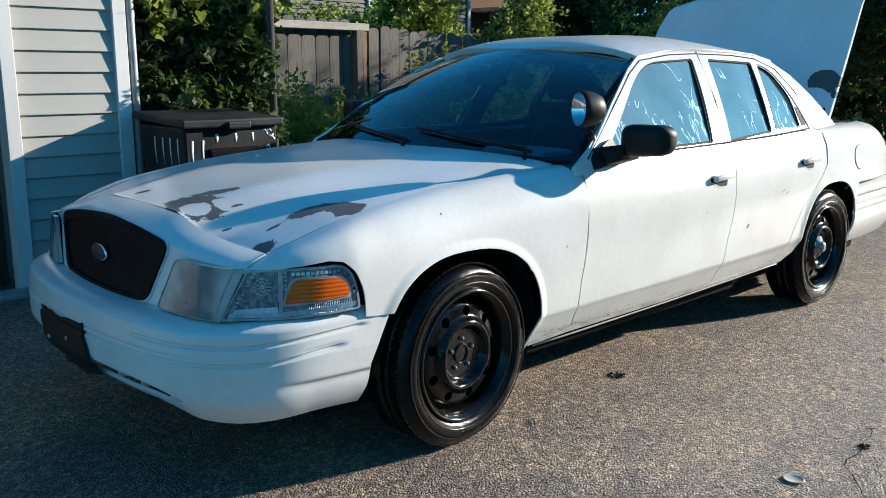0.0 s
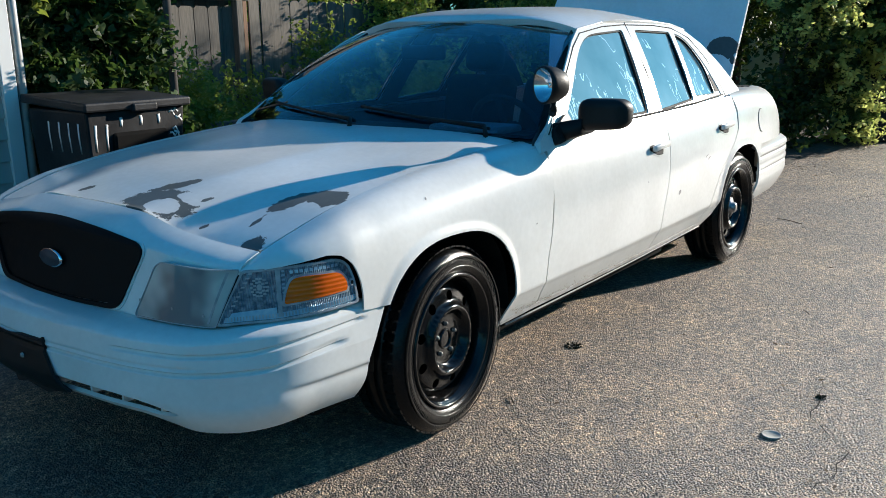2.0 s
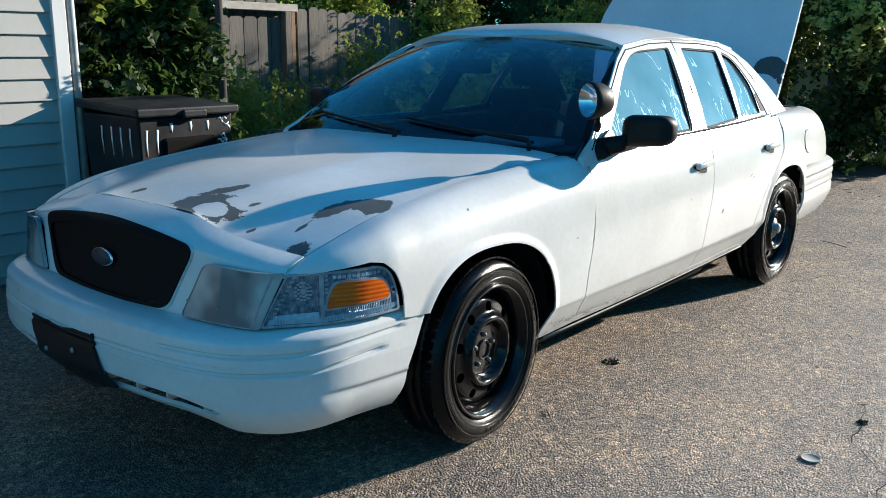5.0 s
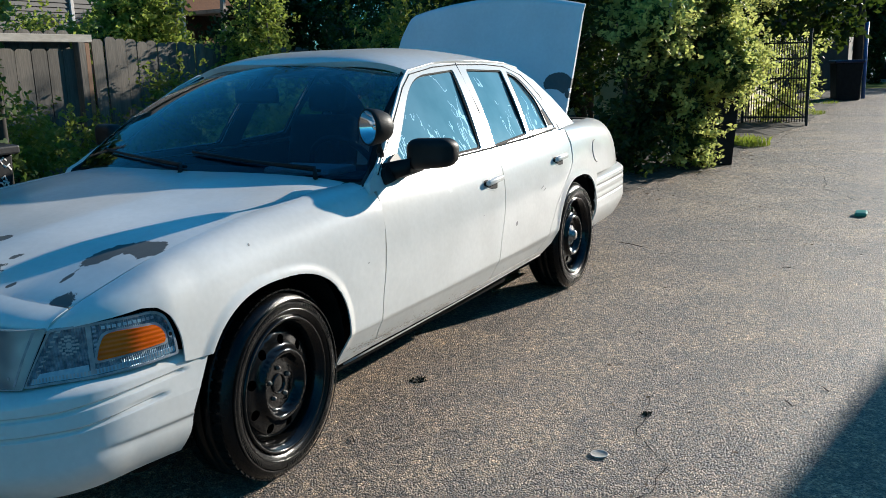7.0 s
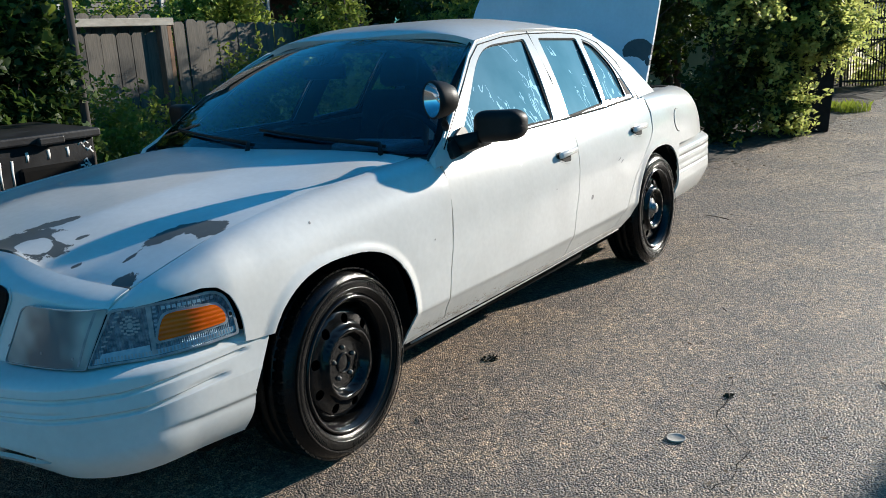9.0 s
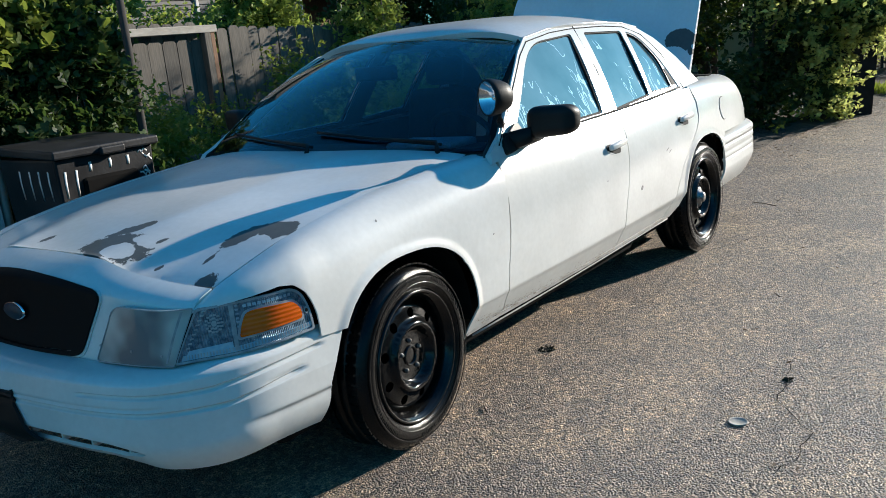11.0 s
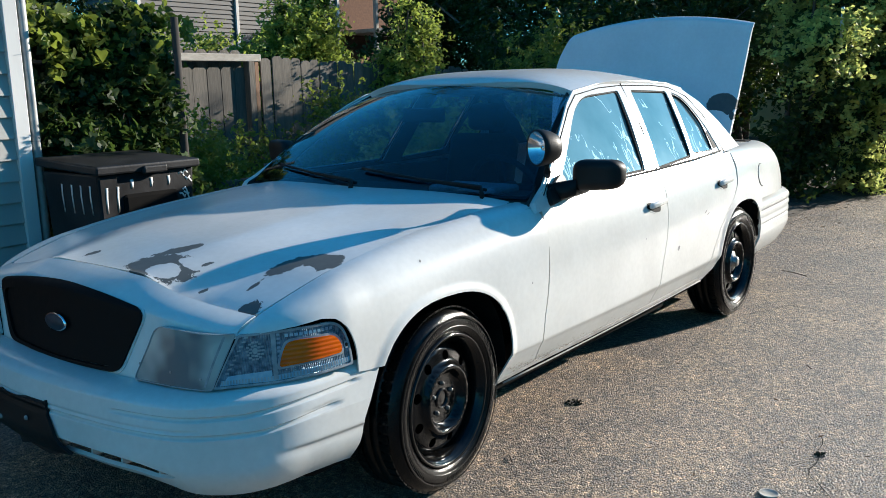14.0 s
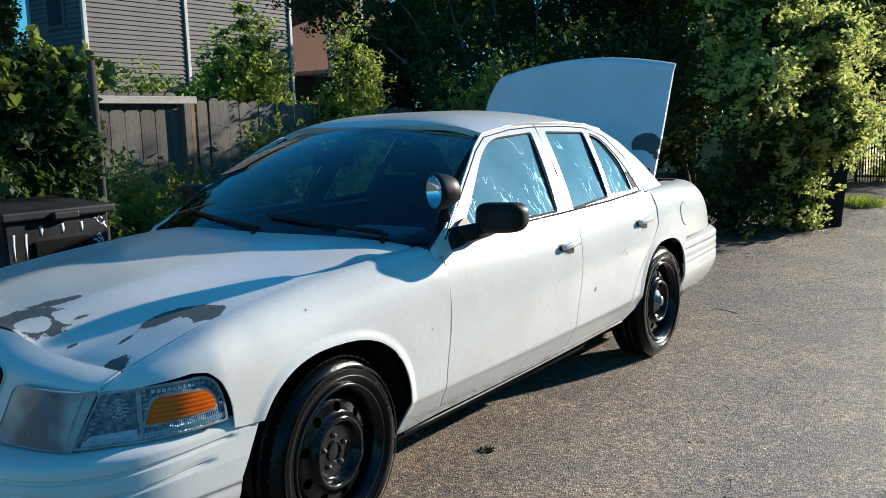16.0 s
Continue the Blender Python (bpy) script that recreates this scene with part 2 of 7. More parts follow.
def patched(name, patches, spots=(), upright=False, paint=((0.69, 0.68, 0.645), (0.60, 0.59, 0.555))):
    """White paint flaked off in places: (x, y, length, width, turn in degrees, edge raggedness) islands of grey primer; spots put paint back."""
    m = surf(name, paint[0], paint[1], 3.0, 0.24, coat=0.10, spec=0.36, rvar=0.07, bump=0.0002, bscale=45, fine=0.07)
    nt = m.node_tree
    n, l = nt.nodes, nt.links
    b = n["Principled BSDF"]
    base = b.inputs["Base Color"].links[0].from_socket
    co = [k for k in n if k.type == 'TEX_COORD'][0]
    place = co.outputs["Object"]
    if upright:
        sp, cb = n.new("ShaderNodeSeparateXYZ"), n.new("ShaderNodeCombineXYZ")
        l.new(place, sp.inputs[0])
        l.new(sp.outputs[1], cb.inputs[0])
        l.new(sp.outputs[2], cb.inputs[1])
        place = cb.outputs[0]
    nz = n.new("ShaderNodeTexNoise")
    nz.inputs["Scale"].default_value, nz.inputs["Detail"].default_value, nz.inputs["Roughness"].default_value = 26, 8, 0.75
    l.new(place, nz.inputs["Vector"])
    wob = n.new("ShaderNodeMath")
    wob.operation = 'SUBTRACT'
    l.new(nz.outputs["Fac"], wob.inputs[0])
    wob.inputs[1].default_value = 0.5

    def island(x, y, a, w, turn, rag):
        mp = n.new("ShaderNodeMapping")
        mp.vector_type = 'TEXTURE'
        mp.inputs["Location"].default_value = (x, y, 0)
        mp.inputs["Rotation"].default_value = (0, 0, radians(turn))
        mp.inputs["Scale"].default_value = (a, w, 1e3)
        l.new(place, mp.inputs[0])
        ln = n.new("ShaderNodeVectorMath")
        ln.operation = 'LENGTH'
        l.new(mp.outputs[0], ln.inputs[0])
        ad = n.new("ShaderNodeMath")
        ad.operation = 'MULTIPLY_ADD'
        l.new(wob.outputs[0], ad.inputs[0])
        ad.inputs[1].default_value = rag * 1.8
        l.new(ln.outputs["Value"], ad.inputs[2])
        lt = n.new("ShaderNodeMath")
        lt.operation = 'LESS_THAN'
        lt.inputs[1].default_value = 1.0
        l.new(ad.outputs[0], lt.inputs[0])
        return lt.outputs[0]

    def union(a, c, op):
        if a is None:
            return c
        k = n.new("ShaderNodeMath")
        k.operation = op
        l.new(a, k.inputs[0])
        l.new(c, k.inputs[1])
        return k.outputs[0]
    mask = None
    for p in patches:
        mask = union(mask, island(*p), 'MAXIMUM')
    back = None
    for p in spots:
        back = union(back, island(*p), 'MAXIMUM')
    if back is not None:
        iv = n.new("ShaderNodeMath")
        iv.operation, iv.inputs[0].default_value = 'SUBTRACT', 1.0
        l.new(back, iv.inputs[1])
        mask = union(mask, iv.outputs[0], 'MINIMUM')
    mx = n.new("ShaderNodeMix")
    mx.data_type = 'RGBA'
    pr = n.new("ShaderNodeValToRGB")
    pr.color_ramp.elements[0].color, pr.color_ramp.elements[1].color = (0.058, 0.066, 0.066, 1), (0.105, 0.112, 0.106, 1)
    l.new(nz.outputs["Fac"], pr.inputs[0])
    l.new(mask, mx.inputs[0])
    l.new(base, mx.inputs[6])
    l.new(pr.outputs[0], mx.inputs[7])
    l.new(mx.outputs[2], b.inputs["Base Color"])
    rm = n.new("ShaderNodeMix")
    rm.data_type = 'FLOAT'
    src = b.inputs["Roughness"].links[0].from_socket
    l.new(mask, rm.inputs[0])
    l.new(src, rm.inputs[2])
    rm.inputs[3].default_value = 0.75
    l.new(rm.outputs[0], b.inputs["Roughness"])
    bp = n.new("ShaderNodeBump")
    bp.invert = True
    bp.inputs["Strength"].default_value, bp.inputs["Distance"].default_value = 0.8, 0.0012
    l.new(mask, bp.inputs["Height"])
    l.new(bp.outputs[0], b.inputs["Normal"])
    return m


def gravelly(m):
    """Adds exposed stones, tar and pale dust to the asphalt."""
    nt = m.node_tree
    n, l = nt.nodes, nt.links
    b = n["Principled BSDF"]
    co = [k for k in n if k.type == 'TEX_COORD'][0]
    src = b.inputs["Base Color"].links[0].from_socket

    def mul(a, ramp, fac, blend='MULTIPLY'):
        k = n.new("ShaderNodeMix")
        k.data_type, k.blend_type = 'RGBA', blend
        k.inputs[0].default_value = fac
        l.new(a, k.inputs[6])
        l.new(ramp, k.inputs[7])
        return k.outputs[2]
    out = src
    for scale, lo, hi, fac in ((170, 0.08, 2.3, 0.92), (62, 0.22, 1.95, 0.78)):
        vo = n.new("ShaderNodeTexVoronoi")
        vo.inputs["Scale"].default_value = scale
        l.new(co.outputs["Object"], vo.inputs["Vector"])
        rp = n.new("ShaderNodeValToRGB")
        rp.color_ramp.elements[0].position, rp.color_ramp.elements[1].position = 0.1, 0.95
        rp.color_ramp.elements[0].color, rp.color_ramp.elements[1].color = (lo, lo, lo, 1), (hi, hi * 0.97, hi * 0.92, 1)
        l.new(vo.outputs["Color"], rp.inputs[0])
        out = mul(out, rp.outputs[0], fac)
    for scale, lo, hi in ((62.0, 0.62, 1.34), (26.0, 0.66, 1.28), (5.5, 0.80, 1.13), (1.6, 0.72, 1.15), (0.45, 0.78, 1.18)):
        nz = n.new("ShaderNodeTexNoise")
        nz.inputs["Scale"].default_value, nz.inputs["Detail"].default_value = scale, 7
        l.new(co.outputs["Object"], nz.inputs["Vector"])
        rp = n.new("ShaderNodeValToRGB")
        rp.color_ramp.elements[0].position, rp.color_ramp.elements[1].position = 0.35, 0.65
        rp.color_ramp.elements[0].color, rp.color_ramp.elements[1].color = (lo, lo * 1.01, lo * 1.05, 1), (hi, hi * 0.97, hi * 0.90, 1)
        l.new(nz.outputs["Fac"], rp.inputs[0])
        out = mul(out, rp.outputs[0], 1.0)
    l.new(out, b.inputs["Base Color"])
    vo = n.new("ShaderNodeTexVoronoi")
    vo.inputs["Scale"].default_value = 135
    l.new(co.outputs["Object"], vo.inputs["Vector"])
    bp = [k for k in n if k.type == 'BUMP'][0]
    b2 = n.new("ShaderNodeBump")
    b2.invert = True
    b2.inputs["Strength"].default_value, b2.inputs["Distance"].default_value = 1.0, 0.0080
    l.new(vo.outputs["Distance"], b2.inputs["Height"])
    l.new(bp.outputs[0], b2.inputs["Normal"])
    l.new(b2.outputs[0], b.inputs["Normal"])


gravelly(M_ASPHALT)


def filmed(m):
    """Creases and peeled streaks in the window film."""
    nt = m.node_tree
    n, l = nt.nodes, nt.links
    b = n["Principled BSDF"]
    co = [k for k in n if k.type == 'TEX_COORD'][0]
    nz = n.new("ShaderNodeTexNoise")
    nz.inputs["Scale"].default_value, nz.inputs["Detail"].default_value, nz.inputs["Distortion"].default_value = 3.6, 3.0, 1.6
    tall = n.new("ShaderNodeMapping")
    tall.inputs["Scale"].default_value = (1.5, 1.0, 0.8)
    l.new(co.outputs["Object"], tall.inputs[0])
    l.new(tall.outputs[0], nz.inputs["Vector"])
    a = n.new("ShaderNodeMath")
    a.operation = 'SUBTRACT'
    a.inputs[1].default_value = 0.5
    l.new(nz.outputs["Fac"], a.inputs[0])
    ab = n.new("ShaderNodeMath")
    ab.operation = 'ABSOLUTE'
    l.new(a.outputs[0], ab.inputs[0])
    lt = n.new("ShaderNodeMath")
    lt.operation, lt.inputs[1].default_value = 'LESS_THAN', 0.012
    l.new(ab.outputs[0], lt.inputs[0])
    n2 = n.new("ShaderNodeTexNoise")
    n2.inputs["Scale"].default_value = 4.0
    l.new(co.outputs["Object"], n2.inputs["Vector"])
    gt = n.new("ShaderNodeMath")
    gt.operation, gt.inputs[1].default_value = 'GREATER_THAN', 0.53
    l.new(n2.outputs["Fac"], gt.inputs[0])
    mk = n.new("ShaderNodeMath")
    mk.operation = 'MULTIPLY'
    l.new(lt.outputs[0], mk.inputs[0])
    l.new(gt.outputs[0], mk.inputs[1])
    mx = n.new("ShaderNodeMix")
    mx.data_type = 'RGBA'
    l.new(mk.outputs[0], mx.inputs[0])
    l.new(b.inputs["Base Color"].links[0].from_socket, mx.inputs[6])
    mx.inputs[7].default_value = (0.80, 0.86, 0.86, 1)
    l.new(mx.outputs[2], b.inputs["Base Color"])
    return m


filmed(M_FILM)


def ribbed(m, scale, depth, axis):
    """Moulded flutes across a lamp lens."""
    nt = m.node_tree
    co = [k for k in nt.nodes if k.type == 'TEX_COORD'][0]
    wv = nt.nodes.new("ShaderNodeTexWave")
    wv.bands_direction = axis
    wv.inputs["Scale"].default_value = scale
    nt.links.new(co.outputs["Object"], wv.inputs["Vector"])
    bp = nt.nodes.new("ShaderNodeBump")
    bp.inputs["Distance"].default_value = depth
    nt.links.new(wv.outputs["Fac"], bp.inputs["Height"])
    nt.links.new(bp.outputs[0], nt.nodes["Principled BSDF"].inputs["Normal"])


ribbed(M_AMBER, 24, 0.0009, 'Z')
ribbed(M_CLEAR, 55, 0.003, 'X')


# ---- mesh helpers ----
def part(name, bm, material, parent=None, label="", smooth=False):
    me = bpy.data.meshes.new(name)
    if smooth:
        for f in bm.faces:
            f.smooth = True
    bm.to_mesh(me)
    bm.free()
    me.materials.append(material)
    ob = new(name, me)
    ob.parent = parent
    if label:
        ob["label"] = label
    return ob


def empty(name, m=None):
    ob = new(name)
    ob.empty_display_size = 0.1
    if m is not None:
        ob.matrix_world = m
    return ob


def spl(pts, x):
    """Smooth monotone curve through (x, value) knots."""
    px = np.array([p[0] for p in pts], float)
    py = np.array([p[1] for p in pts], float)
    x = np.clip(np.asarray(x, float), px[0], px[-1])
    h = np.diff(px)
    d = np.diff(py) / h
    m = np.zeros(len(px))
    m[0], m[-1] = d[0], d[-1]
    for i in range(1, len(px) - 1):
        m[i] = 0 if d[i - 1] * d[i] <= 0 else 2 * d[i - 1] * d[i] / (d[i - 1] + d[i])
    i = np.clip(np.searchsorted(px, x) - 1, 0, len(px) - 2)
    t = (x - px[i]) / h[i]
    return (py[i] * (1 + 2 * t) * (1 - t) ** 2 + m[i] * h[i] * t * (1 - t) ** 2
            + py[i + 1] * t * t * (3 - 2 * t) + m[i + 1] * h[i] * t * t * (t - 1))


def dense(pts, step=0.03):
    out = []
    for a, b in zip(pts, pts[1:] + pts[:1]):
        k = max(1, int(math.ceil(math.dist(a, b) / step)))
        out += [(a[0] + (b[0] - a[0]) * i / k, a[1] + (b[1] - a[1]) * i / k) for i in range(k)]
    return out


def rounded(pts, r, k=5):
    """A closed outline with its corners rounded by r (a number or one a corner)."""
    out = []
    n = len(pts)
    for i in range(n):
        p, a, b = Vector(pts[i]), Vector(pts[i - 1]), Vector(pts[(i + 1) % n])
        ri = r[i] if isinstance(r, (list, tuple)) else r
        ra = min(ri, (a - p).length * 0.45)
        rb = min(ri, (b - p).length * 0.45)
        s, e = p + (a - p).normalized() * ra, p + (b - p).normalized() * rb
        for j in range(k + 1):
            t = j / k
            q = s * (1 - t) ** 2 + p * 2 * t * (1 - t) + e * t * t
            out.append((q.x, q.y))
    return out


def inside(px, py, poly):
    c = np.zeros(len(px), bool)
    x0, y0 = poly[-1]
    for x1, y1 in poly:
        hit = ((y0 > py) != (y1 > py)) & (px < (x1 - x0) * (py - y0) / ((y1 - y0) or 1e-12) + x0)
        c ^= hit
        x0, y0 = x1, y1
    return c


def panel(name, outline, fn, material, parent=None, holes=(), cell=0.04, thick=0.012, label="", out=None, step=None):
    """A bent sheet: the outline (with holes) in u, v, laid on the surface fn(u, v) -> x, y, z (arrays), with a thickness."""
    step = step or cell
    loops = [dense(list(outline), step)] + [dense(list(h), step) for h in holes]
    v2, ed = [], []
    for lp in loops:
        k = len(v2)
        v2 += [Vector(p) for p in lp]
        ed += [(k + i, k + (i + 1) % len(lp)) for i in range(len(lp))]
    a = np.array([tuple(v) for v in v2])
    lo, hi = a.min(0), a.max(0)
    gx, gy = np.meshgrid(np.arange(lo[0] + cell / 2, hi[0], cell), np.arange(lo[1] + cell / 2, hi[1], cell))
    gx, gy = gx.ravel(), gy.ravel()
    keep = inside(gx, gy, loops[0])
    for lp in loops[1:]:
        keep &= ~inside(gx, gy, lp)
    gx, gy = gx[keep], gy[keep]
    if len(gx):
        d = np.full(len(gx), 9.0)
        for q in a:
            d = np.minimum(d, np.hypot(gx - q[0], gy - q[1]))
        far = d > cell * 0.45
        v2 += [Vector((x, y)) for x, y in zip(gx[far], gy[far])]
    from mathutils import geometry
    vs, es, fs = geometry.delaunay_2d_cdt(v2, ed, [], 0, 1e-6)[:3]
    uv = np.array([tuple(v) for v in vs])
    mid = np.array([uv[list(f)].mean(0) for f in fs])
    ok = inside(mid[:, 0], mid[:, 1], loops[0])
    for lp in loops[1:]:
        ok &= ~inside(mid[:, 0], mid[:, 1], lp)
    fs = [f for f, o in zip(fs, ok) if o]
    e = 1e-3
    P = np.stack(fn(uv[:, 0], uv[:, 1]), -1)
    du = np.stack(fn(uv[:, 0] + e, uv[:, 1]), -1) - np.stack(fn(uv[:, 0] - e, uv[:, 1]), -1)
    dv = np.stack(fn(uv[:, 0], uv[:, 1] + e), -1) - np.stack(fn(uv[:, 0], uv[:, 1] - e), -1)
    N = np.cross(du, dv)
    N /= np.maximum(np.linalg.norm(N, axis=1), 1e-12)[:, None]
    ref = np.array(out if out is not None else (1.7, 0, 0.6))
    ax = P - ref
    if out is None:
        ax[:, 0] *= 0.25
    flip = (N * ax).sum(1).mean() < 0
    if flip:
        N = -N
    n = len(P)
    V = np.concatenate([P, P - N * thick])
    fa = []
    for f in fs:
        p = P[list(f[:3])]
        w = np.dot(np.cross(p[1] - p[0], p[2] - p[0]), N[f[0]])
        fa.append(tuple(f) if w > 0 else tuple(reversed(f)))
    count = {}
    for f in fa:
        for i in range(len(f)):
            count[(f[i], f[(i + 1) % len(f)])] = 1
    faces = list(fa)
    norms = [N[i] for f in fa for i in f]
    for f in fa:
        g = tuple(n + i for i in reversed(f))
        faces.append(g)
        norms += [-N[i - n] for i in g]
    for (i, j) in count:
        if (j, i) not in count:
            faces.append((j, i, n + i, n + j))
            norms += [(0, 0, 0)] * 4
    me = bpy.data.meshes.new(name)
    me.from_pydata(V.tolist(), [], faces)
    me.materials.append(material)
    me.polygons.foreach_set("use_smooth", [True] * (2 * len(fa)) + [False] * (len(faces) - 2 * len(fa)))
    me.normals_split_custom_set([tuple(x) for x in norms])
    ob = new(name, me)
    ob.parent = parent
    if label:
        ob["label"] = label
    return ob


def box(bm, x0, x1, y0, y1, z0, z1, bevel=0.0, seg=2, m=None):
    r = bmesh.ops.create_cube(bm, size=1)
    vs = r["verts"]
    for v in vs:
        v.co = Vector((x0 + (v.co.x + 0.5) * (x1 - x0), y0 + (v.co.y + 0.5) * (y1 - y0), z0 + (v.co.z + 0.5) * (z1 - z0)))
    if m is not None:
        bmesh.ops.transform(bm, matrix=m, verts=vs)
    if bevel:
        es = list({e for v in vs for e in v.link_edges})
        bmesh.ops.bevel(bm, geom=es, offset=bevel, segments=seg, affect='EDGES', profile=0.5)
    return bm


def lathe(bm, prof, seg=48, m=None, closed=True):
    """Turns (radius, offset) pairs about the local y axis; offset runs along -y."""
    rings = []
    for r, o in prof:
        if r < 1e-5:
            v = bm.verts.new((0, -o, 0))
            rings.append([v] * seg)
        else:
            rings.append([bm.verts.new((r * math.cos(2 * math.pi * i / seg), -o, r * math.sin(2 * math.pi * i / seg))) for i in range(seg)])
    made = [v for ring in rings for v in set(ring)]
    for a, b in zip(rings, rings[1:]):
        for i in range(seg):
            j = (i + 1) % seg
            f = []
            for v in (a[i], a[j], b[j], b[i]):
                if v not in f:
                    f.append(v)
            if len(f) > 2:
                nf = bm.faces.new(f)
                nf.smooth = True
    if m is not None:
        bmesh.ops.transform(bm, matrix=m, verts=made)
    return bm


def tube(bm, pts, r, seg=8, taper=1.0):
    """A round bar along points."""
    pts = [Vector(p) for p in pts]
    rings = []
    for i, p in enumerate(pts):
        d = (pts[min(i + 1, len(pts) - 1)] - pts[max(i - 1, 0)]).normalized()
        s = d.cross(Vector((0, 0, 1)) if abs(d.z) < 0.9 else Vector((1, 0, 0))).normalized()
        u = s.cross(d)
        rr = r * (1 + (taper - 1) * i / (len(pts) - 1))
        rings.append([bm.verts.new(p + s * rr * math.cos(2 * math.pi * k / seg) + u * rr * math.sin(2 * math.pi * k / seg)) for k in range(seg)])
    for a, b in zip(rings, rings[1:]):
        for k in range(seg):
            f = bm.faces.new((a[k], a[(k + 1) % seg], b[(k + 1) % seg], b[k]))
            f.smooth = True
    bm.faces.new(list(reversed(rings[0])))
    bm.faces.new(rings[-1])
    return bm


# ---- the car: shape curves (x to the rear from the front axle, y half-widths, z up) ----
def W(x):
    return spl([(-0.78, 0.768), (-0.70, 0.842), (-0.62, 0.886), (-0.55, 0.910), (-0.47, 0.928), (0, 0.95), (0.6, 0.972), (1.6, 0.985), (2.6, 0.98), (3.3, 0.955), (3.7, 0.92), (4.0, 0.86), (4.2, 0.75), (4.3, 0.6)], x)


def belt(x):
    return spl([(-0.80, 0.734), (-0.75, 0.761), (-0.70, 0.785), (-0.6, 0.819), (-0.4, 0.872), (0, 0.93), (0.4, 0.96), (0.7, 0.972), (1.7, 0.995), (2.6, 1.02), (3.2, 1.035), (3.8, 1.025), (4.1, 0.99), (4.3, 0.93)], x)


def seam_y(x):
    return spl([(-0.75, 0.752), (-0.4, 0.768), (0.2, 0.765), (0.6, 0.79)], x)


def low_tuck(x, z):
    """How far the flank draws in below its widest line and below the crease along the sill."""
    z = np.asarray(z, float)
    zc = 0.418 + 0.013 * np.clip(x - 0.6, -0.3, 2.0)
    d = 0.014 * (np.clip(0.64 - z, 0, 0.24) / 0.24) ** 2
    return d + 0.085 * 0.0025 * np.logaddexp(0, (zc - z) / 0.0025) / (zc - 0.265)


def shoulder(x, v, ytop, p):
    """Flank up to 0.62 m, then rolled over to the half-width ytop at the belt; v runs on as an angle above 0.62."""
    th = np.clip((v - 0.62) / 0.6, 0, 1) * math.pi / 2
    w = W(x)
    q, c = np.sin(th) ** (2 / p), np.cos(th) ** (2 / p)
    z = np.where(v < 0.62, v, 0.62 + (belt(x) - 0.62) * q)
    y = np.where(v < 0.62, w - low_tuck(x, v), ytop + (w - ytop) * c)
    return y, z


ARCH_F = (-0.012, 0.335, 0.382, 0.395)
ARCH_R = (2.905, 0.335, 0.385, 0.392)


def flare(a, x, z):
    """The lip pressed out round a wheel opening."""
    cx, cz, rx, rz = a
    q = (np.abs((x - cx) / rx) ** 2.5 + np.abs((z - cz) / rz) ** 2.5) ** 0.4
    t = np.clip(1 - (q - 1.0) / 0.10, 0, 1)
    return 0.008 * (3 * t * t - 2 * t ** 3) * np.clip((z - 0.33) / 0.1, 0, 1)


def fender_fn(s):
    def fn(x, v):
        p = spl([(-0.75, 4.2), (-0.58, 4.0), (-0.35, 2.8), (0, 2.5), (0.6, 3.0)], x)
        y, z = shoulder(x, v, seam_y(x), p)
        return x, s * (y + flare(ARCH_F, x, z)), z
    return fn


def quarter_top(x):
    return spl([(2.4, 0.893), (2.75, 0.876), (3.2, 0.826), (3.6, 0.74), (4.3, 0.52)], x)


def quarter_fn(s):
    def fn(x, v):
        y, z = shoulder(x, v, quarter_top(x), spl([(2.4, 2.05), (2.75, 2.05), (3.2, 2.7), (4.3, 2.6)], x))
        return x, s * (y + flare(ARCH_R, x, z)), z
    return fn


def v_of(fn, x, z):
    """The panel coordinate v at which the surface reaches height z."""
    vs = np.linspace(0.1, 1.22, 400)
    zz = fn(np.full(400, x), vs)[2]
    return float(np.interp(z, zz, vs))


def door_fn(s):
    def fn(x, z):
        b = belt(x)
        q = np.clip((z - 0.62) / (b - 0.62), 0, 1.2)
        y = np.where(z < 0.62, W(x) - low_tuck(x, z), W(x) - (W(x) - 0.902) * q ** 2.3)
        return x, s * y, z
    return fn


def green_fn(s, inset=0.0):
    """The side of the cabin above the belt."""
    def fn(x, z):
        t = (z - 1.0)
        y = 0.893 - t * 0.44 - t * t * 0.28 - inset - 0.10 * np.clip(x - 2.5, 0, 1) ** 1.3 + np.zeros_like(x)
        return x, s * y, z
    return fn


def glass_fn(s, inset):
    """The side glass, flatter than the cabin's side."""
    def fn(x, z):
        y = 0.893 - (z - 1.0) * 0.56 - inset - 0.10 * np.clip(x - 2.5, 0, 1) ** 1.3 + np.zeros_like(x)
        return x, s * y, z
    return fn


def arch(a, a0, a1, k=26, grow=0.0):
    """Points of a wheel opening from angle a0 to a1 (degrees; 180 is the front)."""
    cx, cz, rx, rz = a
    out = []
    for i in range(k + 1):
        t = radians(a0 + (a1 - a0) * i / k)
        c, s_ = math.cos(t), math.sin(t)
        c2, s2 = math.copysign(abs(c) ** 0.8, c), math.copysign(abs(s_) ** 0.8, s_)
        out.append((cx + (rx + grow) * c2, cz + (rz + grow) * s2))
    return out


def nose_x(y):
    return spl([(-0.43, -0.912), (0, -0.935), (0.43, -0.912), (0.66, -0.868), (0.74, -0.83), (0.80, -0.755), (0.9, -0.53)], np.abs(y))


def hood_front_x(y):
    return spl([(0, -0.765), (0.45, -0.768), (0.62, -0.745), (0.75, -0.705)], np.abs(y))


def hood_front_z(y):
    return spl([(-0.28, 0.866), (0, 0.872), (0.28, 0.866), (0.47, 0.832), (0.75, 0.788)], np.abs(y))


